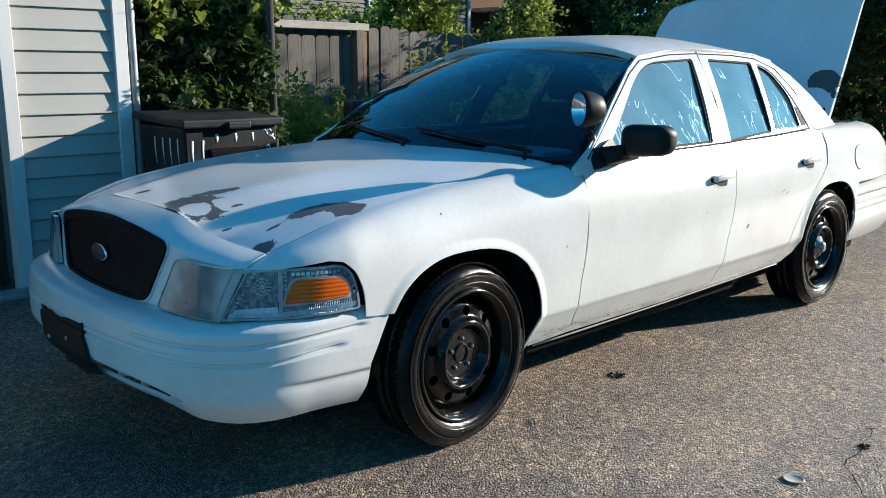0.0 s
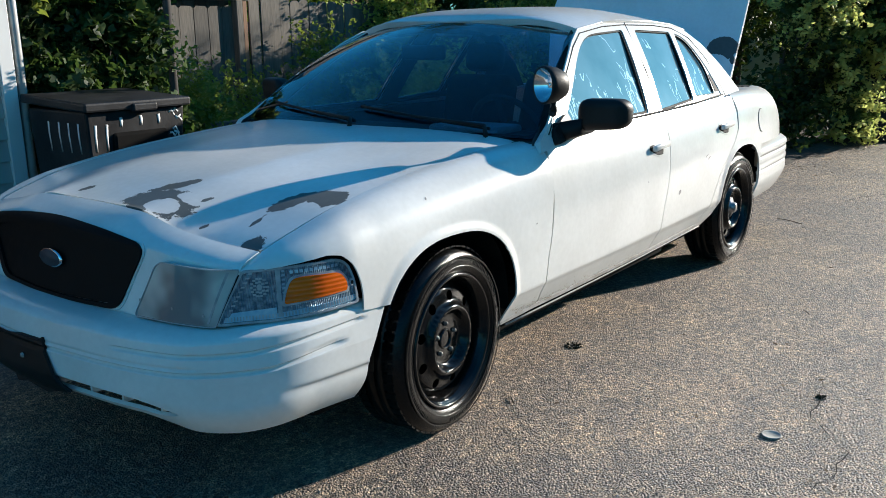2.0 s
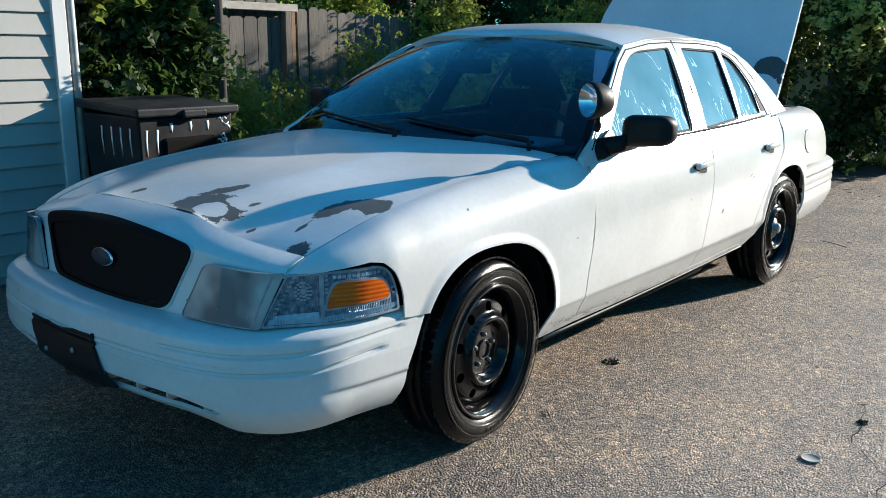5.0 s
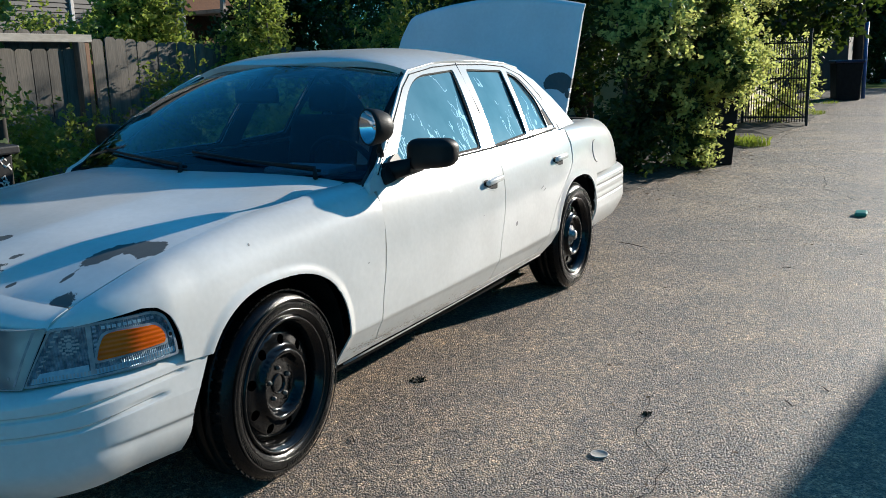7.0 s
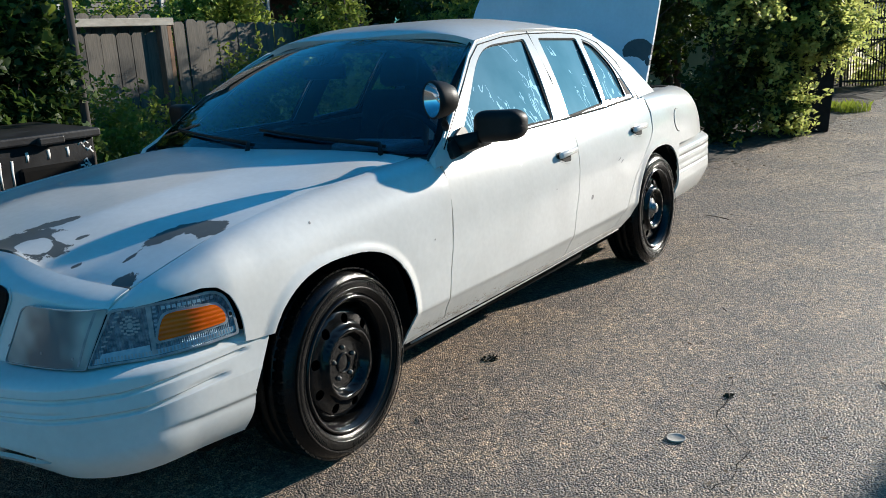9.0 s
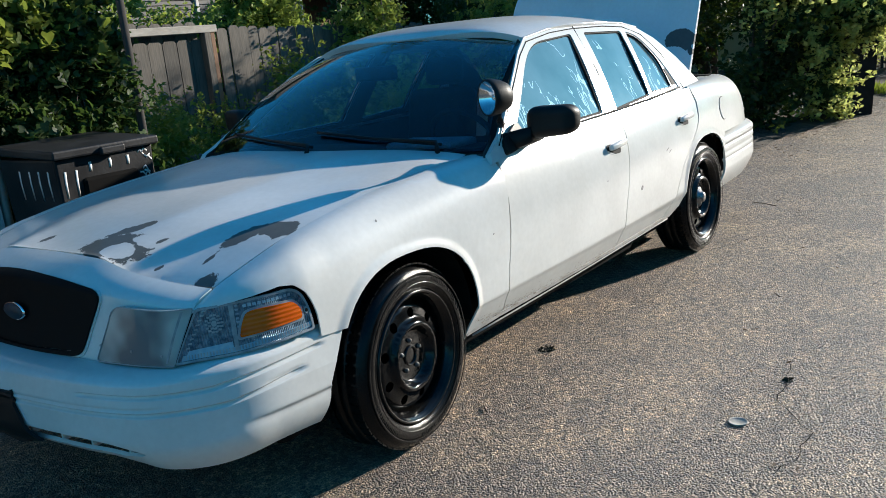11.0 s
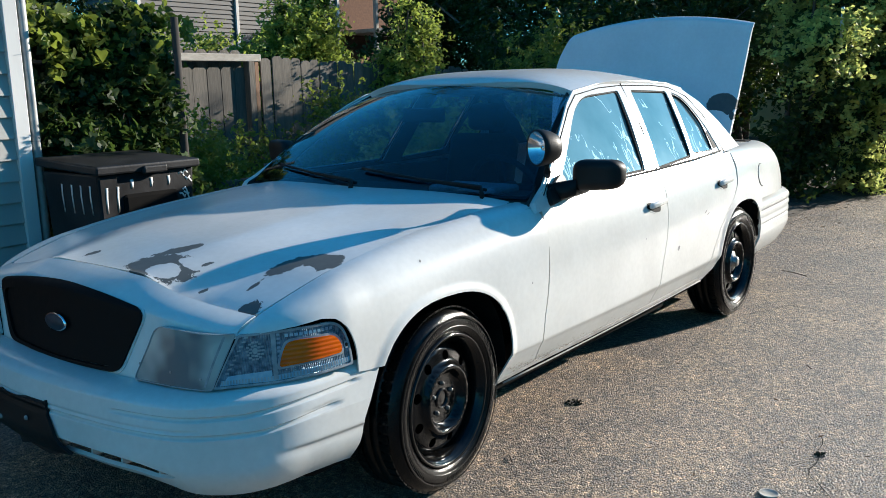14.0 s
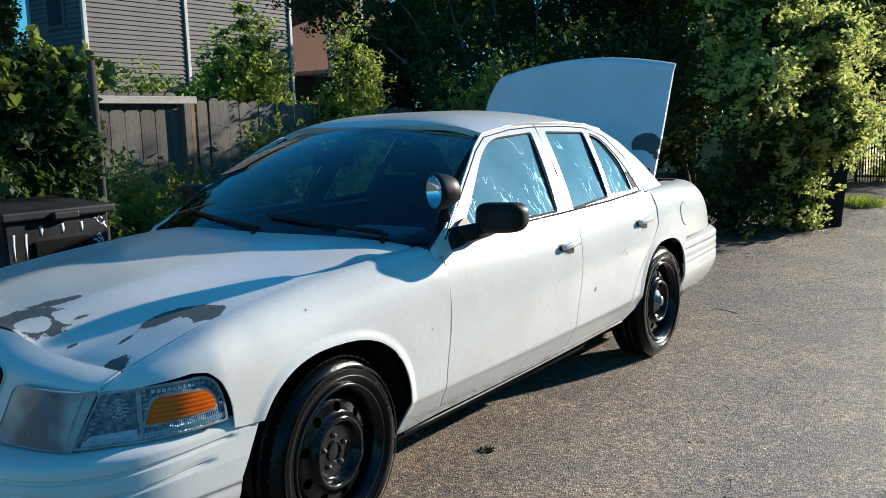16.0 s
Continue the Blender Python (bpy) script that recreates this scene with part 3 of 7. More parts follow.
def nose_fn(y, v):
    """Header panel: upright up to v = 1, then rolled back to the hood's edge at v = 2."""
    zt = spl([(-0.45, 0.785), (0, 0.815), (0.45, 0.785), (0.75, 0.747)], np.abs(y))
    lo = 0.55
    xt = nose_x(y) + 0.035
    t = np.clip(v - 1, 0, 1.05)
    z = np.where(v < 1, lo + (zt - lo) * v, zt + (hood_front_z(y) - zt) * t ** 0.85)
    x = np.where(v < 1, nose_x(y) + 0.035 * np.clip(v, -1, 1), xt + (hood_front_x(y) - xt) * t ** 1.5)
    return x, y, z


def nose_v(y, z):
    zt = float(spl([(-0.45, 0.785), (0, 0.815), (0.45, 0.785), (0.75, 0.747)], abs(y)))
    if z <= zt:
        return (z - 0.55) / (zt - 0.55)
    ze = float(hood_front_z(y))
    return 1 + min(1, (z - zt) / (ze - zt)) ** (1 / 0.85)


def hood_z(x, y):
    ay = np.abs(y)
    zc = spl([(-0.76, 0.870), (-0.4, 0.935), (0, 0.977), (0.4, 1.008), (0.65, 1.014)], x)
    zs = belt(x)
    k = spl([(-0.75, 0.28), (0.2, 0.5), (0.65, 0.6)], x)
    t = np.clip((ay - 0.24) / (0.50 - 0.24 + k * 0.2), 0, 1)
    bulge = 1 - (3 * t * t - 2 * t ** 3)
    edge = zs + (zc - zs) * spl([(-0.75, 0.45), (-0.2, 0.47), (0.5, 0.88)], x) * (1 - np.minimum(ay / seam_y(x), 1.0) ** spl([(-0.75, 2.4), (-0.2, 2.5), (0.5, 5.0)], x)) - 0.001
    return edge + (zc - edge) * bulge * spl([(-0.75, 1.0), (0.0, 0.85), (0.6, 0.72)], x)


def roof_fn(x, y):
    zr = spl([(1.2, 1.418), (1.272, 1.455), (1.35, 1.490), (1.55, 1.520), (1.85, 1.530), (2.2, 1.512), (2.5, 1.468), (2.75, 1.405)], x)
    ze = spl([(1.2, 1.375), (1.33, 1.402), (1.8, 1.440), (2.4, 1.426), (2.75, 1.345)], x)
    return x, y, zr - (zr - ze) * (np.abs(y) / 0.672) ** 3.6


def shield_fn(u, v):
    """Windshield; u across (-1 to 1), v from the cowl (0) to the roof (1)."""
    x0, y0, z0 = 0.50 + 0.16 * u * u, 0.878 * u, 0.992 - 0.012 * u * u
    x1, y1, z1 = 1.27 + 0.075 * u * u, 0.665 * u, 1.452 - 0.062 * u * u
    bow = 0.05 * v * (1 - v) * 4
    return x0 + (x1 - x0) * v - bow * 0.5, y0 + (y1 - y0) * v, z0 + (z1 - z0) * v + bow * 0.8


def rear_glass_fn(u, v):
    x0, y0, z0 = 3.36 - 0.16 * u * u, 0.74 * u, 1.04 + 0 * u
    x1, y1, z1 = 2.62 - 0.07 * u * u, 0.655 * u, 1.435 - 0.05 * u * u
    return x0 + (x1 - x0) * v, y0 + (y1 - y0) * v, z0 + (z1 - z0) * v + 0.03 * 4 * v * (1 - v)


def bumper_foot(a):
    return spl([(0, 0.318), (0.42, 0.314), (0.52, 0.300), (0.62, 0.276), (0.72, 0.268), (0.88, 0.276), (1, 0.270)], a)


def bumper_top(a):
    return 0.584 + spl([(0, 0), (0.5, 0.0), (1, 0.020)], a)


def bumper_v(u, z):
    """The panel coordinate v of the bumper cover at height z."""
    zb, zt = float(bumper_foot(abs(u))), float(bumper_top(abs(u))) - 0.035
    return 0.86 * (z - zb) / (zt - zb)


def bumper_fn(u, v):
    """Front bumper cover; u across in quarter turns from the middle (-1 to 1), v from the lower edge (0) to the top ledge (1)."""
    a = np.abs(u)
    # plan of the outermost line
    px = spl([(-0.3, -1.04), (0, -1.065), (0.3, -1.04), (0.55, -0.975), (0.72, -0.85), (0.85, -0.675), (1.0, -0.345)], a)
    py = spl([(0, 0), (0.3, 0.36), (0.55, 0.66), (0.72, 0.815), (0.85, 0.90), (1.0, 0.945)], a)
    zb = bumper_foot(a)
    zt = bumper_top(a)
    z = np.where(v <= 0.86, zb + (zt - 0.035 - zb) * v / 0.86, zt - 0.035 + 0.035 * np.sin(np.clip((v - 0.86) / 0.14, 0, 1) * math.pi / 2))
    # how far the cover draws in: under the lip, at the mid groove, and over the top
    inn = 0.05 * np.clip((0.30 - v) / 0.30, 0, 1) ** 1.8
    def fade(x):
        return np.clip(x, 0, 1) ** 2 * (3 - 2 * np.clip(x, 0, 1))
    # the stepped facet at the corner, the upper groove, the lower groove and its pocket
    inn = inn + 0.013 * fade((a - 0.78) / 0.10) / (1 + np.exp(np.clip((z - 0.398) / 0.0035, -50, 50)))
    inn = inn + 0.009 * np.exp(-((z - 0.523 - 0.12 * np.clip(a - 0.74, 0, 1)) / 0.0062) ** 4) * fade((0.955 - a) / 0.012) * fade((a - 0.36) / 0.05)
    low = z - 0.470 - 0.19 * np.clip(a - 0.78, 0, 1)
    inn = inn + 0.009 * np.exp(-(low / 0.0062) ** 4) * fade((0.925 - a) / 0.025)
    inn = inn + 0.005 * np.exp(-((low - 0.009) / 0.008) ** 2) * fade((a - 0.83) / 0.05) * fade((0.925 - a) / 0.03)
    inn = inn + 0.004 * np.exp(-((z - 0.487) / 0.005) ** 2) * fade((0.66 - a) / 0.08)
    th = np.clip((v - 0.86) / 0.14, 0, 1) * math.pi / 2
    inn = inn + 0.125 * (1 - np.cos(th)) * spl([(0, 1.0), (0.7, 0.8), (1, 0.25)], a) + 0.012 * np.clip((v - 0.6) / 0.26, 0, 1)
    nx = spl([(0, 1.0), (0.4, 0.9), (0.72, 0.62), (1, 0.06)], a)
    ny = np.sqrt(1 - np.minimum(nx, 1) ** 2)
    return px + inn * nx, np.sign(u) * (py - inn * ny), z


def rear_bumper_fn(u, v):
    a = np.abs(u)
    px = spl([(0, 4.42), (0.3, 4.38), (0.6, 4.24), (0.75, 4.05), (1.0, 3.292)], a)
    py = spl([(0, 0), (0.3, 0.45), (0.6, 0.80), (0.75, 0.90), (1.0, 0.951)], a)
    z = 0.30 + 0.37 * v + 0.02 * (1 - a)
    inn = 0.07 * np.clip((0.4 - v) / 0.4, 0, 1) ** 1.5 + 0.05 * np.clip((v - 0.88) / 0.12, 0, 1) ** 2
    for c in (0.55, 0.68, 0.81):
        inn = inn + 0.008 * np.exp(-((v - c) / 0.02) ** 2)
    nx = spl([(0, 1.0), (0.5, 0.75), (0.75, 0.35), (1, 0.05)], a)
    return px - inn * nx, np.sign(u) * (py - inn * np.sqrt(1 - np.minimum(nx, 1) ** 2)), z


def lamp_fn(s, deep=0.0):
    """Front lamp surface; u runs round the corner from the grille to the fender, v is height."""
    def fn(u, z):
        y = spl([(0, 0.36), (0.5, 0.72), (0.6, 0.768), (0.75, 0.850), (0.87, 0.900), (1.0, 0.925)], u)
        x = spl([(0, -0.930), (0.3, -0.900), (0.5, -0.858), (0.6, -0.800), (0.75, -0.692), (0.87, -0.588), (1.0, -0.475)], u)
        nx = spl([(0, 0.95), (0.5, 0.8), (0.75, 0.55), (1, 0.1)], u)
        lean = 0.12 * (z - 0.6)
        return x + (deep + lean) * nx, s * (y - (deep + lean) * np.sqrt(1 - nx ** 2)), z + 0 * u
    return fn


# ---- the car: parts ----
def make_wheel(name, m, rear=False):
    w = empty(name, m)
    w.parent = car
    bm = bmesh.new()
    R, h = 0.338, 0.113
    prof = [(0.235, 0.080), (0.243, 0.100), (0.255, 0.108), (0.270, 0.116), (0.292, 0.116), (0.316, 0.104), (0.330, 0.088), (R - 0.003, 0.076)]
    for c in (0.045, 0.0, -0.045):
        prof += [(R, c + 0.018), (R, c + 0.006), (R - 0.008, c + 0.005), (R - 0.008, c - 0.005), (R, c - 0.006)]
    prof += [(R, -0.07), (0.330, -0.088), (0.30, -0.113), (0.26, -0.113), (0.235, -0.09)]
    lathe(bm, prof, 72)
    tyre = part("tyre", bm, M_RUBBER, w)
    bm = bmesh.new()
    for i in range(60):
        t = 2 * math.pi * i / 60
        for o in (0.062, -0.062):
            mm = Matrix.Rotation(-t, 4, 'Y') @ Matrix.Translation((R - 0.0005, -o, 0))
            box(bm, -0.006, 0.0012, -0.020, 0.020, -0.013, 0.013, m=mm)
    tagged(part("tread", bm, M_RUBBER, tyre), kind="stuff")
    bm = bmesh.new()
    lathe(bm, [(0.300, 0.1190), (0.304, 0.1205), (0.308, 0.1185)], 72)
    lathe(bm, [(0.266, 0.1155), (0.269, 0.1180), (0.272, 0.1160)], 72)
    part("sidewall_rib", bm, M_RUBBER, tyre)
    # raised moulding marks on the sidewall, in arcs
    bm = bmesh.new()
    rng = np.random.default_rng(3)
    for a0, a1, r in ((20, 66, 0.286), (108, 150, 0.286), (196, 232, 0.290), (262, 322, 0.286), (334, 372, 0.284)):
        a = a0
        while a < a1:
            wd = rng.uniform(0.9, 2.0)
            if rng.uniform() > 0.12:
                mm = Matrix.Rotation(-radians(a), 4, 'Y') @ Matrix.Translation((r, -0.1165, 0))
                hh = rng.uniform(0.004, 0.0085)
                box(bm, -hh, hh, -0.0018, 0.0018, -wd * 0.0022, wd * 0.0022, m=mm)
            a += wd + 0.9
    tagged(part("sidewall_marking", bm, M_RUBBER, tyre), kind="stuff")
    bm = bmesh.new()
    lathe(bm, [(0.246, 0.100), (0.243, 0.109), (0.237, 0.111), (0.231, 0.105), (0.2265, 0.098), (0.2225, 0.096), (0.220, 0.088), (0.2165, 0.085), (0.2145, 0.060), (0.211, 0.028), (0.205, -0.06), (0.217, -0.09)], 64)
    part("rim", bm, M_STEEL, w)
    # pressed disc with its ring of holes
    ring = [(0.2125 * math.cos(2 * math.pi * i / 64), 0.2125 * math.sin(2 * math.pi * i / 64)) for i in range(64)]
    holes = []
    for k in range(9):
        t = 2 * math.pi * k / 9 + 1.45
        cx, cy = 0.163 * math.cos(t), 0.160 * math.sin(t)
        holes.append([(cx + 0.0185 * math.cos(2 * math.pi * i / 14), cy + 0.0185 * math.sin(2 * math.pi * i / 14)) for i in range(14)])

    def disc_fn(x, z):
        r = np.hypot(x, z)
        o = spl([(0, 0.068), (0.082, 0.066), (0.094, 0.070), (0.108, 0.096), (0.118, 0.104), (0.126, 0.101), (0.138, 0.084), (0.148, 0.078), (0.182, 0.070), (0.198, 0.054), (0.2125, 0.038)], r)
        return x, -o, z
    d = panel("disc", ring, disc_fn, M_STEEL, w, holes, cell=0.0125, thick=0.004, out=(0, 5, 0))
    bm = bmesh.new()
    lathe(bm, [(0, 0.02), (0.185, 0.012), (0.187, -0.02), (0, -0.03)], 40)
    part("brake_disc", bm, M_UNDER, w)
    bm = bmesh.new()
    if rear:
        lathe(bm, [(0.0, 0.112), (0.022, 0.110), (0.030, 0.104), (0.034, 0.084), (0.062, 0.076), (0.066, 0.062)], 40)
        part("hub_cap", bm, M_NUT, w, "bare metal hub centre")
    else:
        lathe(bm, [(0.0, 0.060), (0.030, 0.060), (0.031, 0.073), (0.036, 0.074), (0.038, 0.066)], 36)
        part("hub", bm, M_STEEL, w)
    for k in range(5):
        t = 2 * math.pi * k / 5 + 0.3
        bm = bmesh.new()
        lathe(bm, [(0.0, 0.079), (0.006, 0.078), (0.0085, 0.074), (0.0095, 0.062)], 6, Matrix.Translation((0.0572 * math.cos(t), 0, 0.0572 * math.sin(t))))
        part("lug_nut", bm, M_CHROME if rear else M_WORNNUT, w)
    return w


car = tagged(empty("sedan"), "white four-door sedan with peeling hood paint and raised trunk lid", "car")

# shut line between the rear door and the quarter panel
REAR_GAP = [(2.825, 0.925), (2.803, 0.832), (2.730, 0.770), (2.600, 0.690), (2.490, 0.610), (2.415, 0.507), (2.375, 0.431), (2.300, 0.342)]

for s in (-1, 1):
    # fender
    ff = fender_fn(s)
    ar = [(x, v_of(ff, x, z)) for x, z in arch(ARCH_F, -8, 170, 34)]
    ol = [(0.616, 0.316), (0.596, 0.37), (0.587, 0.43), (0.591, 0.524), (0.615, 0.655), (0.640, 0.83), (0.645, 1.1), (0.648, 1.2195), (-0.784, 1.2195)]
    ol += [(x, v_of(ff, x, z)) for x, z in ((-0.776, 0.738), (-0.74, 0.744), (-0.70, 0.750), (-0.65, 0.756), (-0.61, 0.761), (-0.572, 0.766), (-0.525, 0.758), (-0.490, 0.725), (-0.466, 0.670), (-0.457, 0.620), (-0.455, 0.574), (-0.42, 0.569))]
    ol += [p for p in reversed(ar) if not (p[0] < 0 and p[1] < 0.562)]
    ol += [(0.385, 0.300)]
    panel("fender", ol, ff, M_WHITE, car, cell=0.010, step=0.014, thick=0.006)
    # doors
    df = door_fn(s)
    fd = panel("front_door", [(0.622, 0.318), (0.602, 0.37), (0.593, 0.43), (0.597, 0.524), (0.621, 0.655), (0.646, 0.83), (0.655, 0.955), (0.70, 0.972), (1.20, 0.985), (1.800, 0.9965), (1.797, 0.88), (1.768, 0.764), (1.728, 0.63), (1.702, 0.549), (1.688, 0.442), (1.682, 0.328)], df, M_WHITE, car, cell=0.0105, step=0.02)
    rd = panel("rear_door", [(1.688, 0.328), (1.694, 0.442), (1.708, 0.549), (1.734, 0.63), (1.774, 0.764), (1.803, 0.88), (1.806, 0.9965), (2.2, 1.008), (2.80, 1.022)] + REAR_GAP, df, M_WHITE, car, cell=0.0105, step=0.02)
    for d, hx, hz in ((fd, 1.650, 0.846), (rd, 2.585, 0.863)):
        yy = float(df(np.array([hx]), np.array([hz]))[1][0])
        recess = rounded([(hx - 0.112, hz - 0.012), (hx - 0.100, hz + 0.022), (hx + 0.06, hz + 0.030), (hx + 0.05, hz - 0.050), (hx - 0.03, hz - 0.040)], 0.03)
        panel("handle_recess", recess, lambda x, z, g=df, s=s, hx=hx: (g(x, z)[0], g(x, z)[1] + s * 0.0015, g(x, z)[2]), M_WHITE, d, cell=0.02, thick=0.004)
        # A black sheet stands in for shade under the handle; the recess is white.
        panel("recess_shadow_gap", rounded([(hx - 0.104, hz - 0.004), (hx - 0.094, hz + 0.016), (hx - 0.060, hz + 0.018), (hx + 0.050, hz - 0.006), (hx + 0.036, hz - 0.036), (hx - 0.020, hz - 0.034)], 0.010), lambda x, z, g=df, s=s: (g(x, z)[0], g(x, z)[1] + s * 0.0035, g(x, z)[2]), M_GASKET, d, cell=0.02, thick=0.003, label="dark sheet standing in for shade in the finger well")
        bm = bmesh.new()
        box(bm, hx - 0.090, hx + 0.085, -0.012, 0.012, hz - 0.014, hz + 0.016, 0.011, 3)
        for v in bm.verts:
            k = (v.co.x - hx) / 0.09
            v.co.y = v.co.y + s * (0.024 - 0.014 * k * k)
            v.co.z += 0.006 * k
        bmesh.ops.translate(bm, verts=bm.verts, vec=(0, yy + s * 0.006, 0.008))
        part("door_handle", bm, M_WHITE, d, smooth=True)
        bm = bmesh.new()
        lathe(bm, [(0, 0.008), (0.009, 0.007), (0.012, 0), (0.014, -0.002)], 14, Matrix.Translation((hx + 0.107, yy + s * 0.002, hz + 0.010)) @ Matrix.Diagonal((1, -s, 1, 1)))
        part("key_lock", bm, M_NUT, d)
    # sill
    panel("rocker_panel", [(0.385, 0.276), (0.385, 0.297), (0.62, 0.313), (1.65, 0.323), (2.30, 0.337), (2.42, 0.337), (2.42, 0.318), (1.65, 0.302), (0.62, 0.290)], door_fn(s), M_SILL, car, cell=0.012, step=0.02)
    # quarter panel
    qf = quarter_fn(s)
    qa = [(x, v_of(qf, x, z)) for x, z in arch(ARCH_R, 178, 14, 34)]
    ql = [(2.832, 1.21)] + [(x + 0.006, v_of(qf, x + 0.006, z)) for x, z in REAR_GAP] + [(2.43, 0.318)]
    ql += [p for p in qa if p[1] > 0.32] + [(3.29, 0.655), (4.28, 0.655), (4.28, 1.21)]
    qp = panel("quarter_panel", ql, qf, M_WHITE, car, cell=0.022, step=0.025, thick=0.007)
    fx, fv = 3.29, v_of(qf, 3.29, 0.850)
    ring = [(fx + 0.083 * math.cos(2 * math.pi * i / 28), fv + 0.083 * math.sin(2 * math.pi * i / 28)) for i in range(28)]
    panel("fuel_door_gap", ring, lambda x, v, g=qf, s=s: (g(x, v)[0], g(x, v)[1] + s * 0.001, g(x, v)[2]), M_GASKET, qp, cell=0.03, thick=0.002)
    ring = [(fx + 0.079 * math.cos(2 * math.pi * i / 28), fv + 0.079 * math.sin(2 * math.pi * i / 28)) for i in range(28)]
    panel("fuel_door", ring, lambda x, v, g=qf, s=s: (g(x, v)[0], g(x, v)[1] + s * 0.004, g(x, v)[2]), M_WHITE, qp, cell=0.03, thick=0.003)
    # cabin side with its window openings
    fw = rounded([(0.82, 1.000), (1.235, 1.312), (1.40, 1.384), (1.800, 1.404), (1.680, 1.008)], [0.03, 0.12, 0.10, 0.02, 0.02])
    rw = rounded([(1.838, 1.004), (1.945, 1.404), (2.375, 1.391), (2.285, 1.030)], [0.02, 0.02, 0.02, 0.02])
    qw = rounded([(2.325, 1.034), (2.430, 1.386), (2.56, 1.350), (2.68, 1.215), (2.765, 1.030)], [0.015, 0.02, 0.08, 0.10, 0.02])
    ol = [(0.603, 0.935), (0.625, 0.978), (0.68, 1.005), (1.0, 1.212), (1.22, 1.350), (1.345, 1.406), (1.6, 1.434), (1.8, 1.446), (2.2, 1.443), (2.45, 1.428), (2.62, 1.398), (2.80, 1.325), (3.00, 1.195), (3.215, 1.028), (2.9, 1.008), (2.6, 1.002), (1.7, 0.985), (1.0, 0.968)]
    gf = green_fn(s)
    panel("cabin_side", ol, gf, M_WHITE, car, [fw, rw, qw], cell=0.05, step=0.03, thick=0.03)
    panel("pillar_trim", ol, green_fn(s, 0.034), M_SEAT, car, [fw, rw, qw], cell=0.06, step=0.05, thick=0.006, label="dark inner pillar trim")
    for nm, o in (("front_side_window", fw), ("rear_side_window", rw), ("quarter_window", qw)):
        cx, cz = sum(p[0] for p in o) / len(o), sum(p[1] for p in o) / len(o)
        inn = [(cx + (x - cx) * 0.965, cz + (z - cz) * 0.955) for x, z in o]
        if nm == "quarter_window":
            inn = rounded([(2.345, 1.048), (2.440, 1.372), (2.55, 1.336), (2.655, 1.205), (2.640, 1.046)], [0.01, 0.02, 0.06, 0.05, 0.01])
        g = panel(nm, inn, glass_fn(s, 0.008), M_FILM if s < 0 else M_SIDEGLASS, car, cell=0.05, thick=0.004, label="side window with bubbled reflective blue film" if s < 0 else "clear side window")
        panel("window_gasket", o, green_fn(s, 0.006), M_WHITE if nm == "quarter_window" else M_GASKET, g, [inn], cell=0.05, thick=0.016)
        if nm == "quarter_window":
            panel("inner_gasket", [(cx + (x - cx) * 1.03, cz + (z - cz) * 1.025) for x, z in inn], green_fn(s, 0.004), M_GASKET, g, [inn], cell=0.05, thick=0.010)
            panel("vent_insert", rounded([(2.672, 1.052), (2.664, 1.150), (2.690, 1.150), (2.742, 1.052)], 0.006), green_fn(s, 0.003), M_GASKET, g, cell=0.03, thick=0.006, label="black vent insert behind the quarter glass")
    # belt weatherstrip
    bm = bmesh.new()
    tube(bm, [(x, float(gf(np.array([x]), np.array([1.0]))[1][0]) + s * 0.003, z) for x, z in ((0.72, 0.986), (1.2, 0.996), (1.74, 1.004), (2.3, 1.018), (2.72, 1.034))], 0.005, 6)
    part("belt_strip", bm, M_GASKET, car)
    # drip moulding
    bm = bmesh.new()
    pts = []
    for x, z in ((0.70, 1.005), (1.0, 1.214), (1.22, 1.352), (1.34, 1.408), (1.6, 1.437), (1.8, 1.450), (2.2, 1.447), (2.45, 1.431), (2.62, 1.400)):
        p = gf(np.array([x]), np.array([z]))
        pts.append((x, float(p[1][0]), z))
    tube(bm, pts, 0.006, 6)
    part("drip_moulding", bm, M_WHITE, car)
    # shut lines of the door frames
    for pts in (((1.803, 0.99), (1.835, 1.20), (1.872, 1.440)), ((0.70, 0.995), (1.0, 1.198), (1.21, 1.330), (1.34, 1.390), (1.6, 1.419), (1.84, 1.428), (2.2, 1.425), (2.43, 1.410), (2.62, 1.355), (2.75, 1.235), (2.83, 1.02))):
        bm = bmesh.new()
        tube(bm, [(x, float(gf(np.array([x]), np.array([z]))[1][0]) + s * 0.0005, z) for x, z in pts], 0.0032, 5)
        part("door_shut_line", bm, M_GASKET, car)
    # lamps
    lo = rounded([(0.095, 0.590), (0.180, 0.700), (0.225, 0.766), (0.607, 0.751), (0.509, 0.590)], [0.02, 0.06, 0.05, 0.01, 0.01])
    hl = panel("headlight", lo, lamp_fn(s), M_HAZE, car, cell=0.03, thick=0.012, label="hazed yellowish headlight lens")
    panel("lens_ridge", [(0.468, 0.600), (0.558, 0.744), (0.568, 0.744), (0.478, 0.600)], lamp_fn(s, -0.0015), M_RIM, hl, cell=0.03, thick=0.002)
    for u, z in ((0.300, 0.632), (0.452, 0.622), (0.130, 0.640)):
        panel("lens_chip", [(u + 0.006 * math.cos(t), z + 0.005 * math.sin(t)) for t in np.linspace(0, 5.5, 8)], lamp_fn(s, -0.001), M_CHIP, hl, cell=0.02, thick=0.002)
    panel("lamp_shell", rounded([(0.08, 0.575), (0.19, 0.735), (0.60, 0.742), (0.50, 0.565)], 0.03), lamp_fn(s, 0.030), M_UNDER, hl, cell=0.05, thick=0.02)
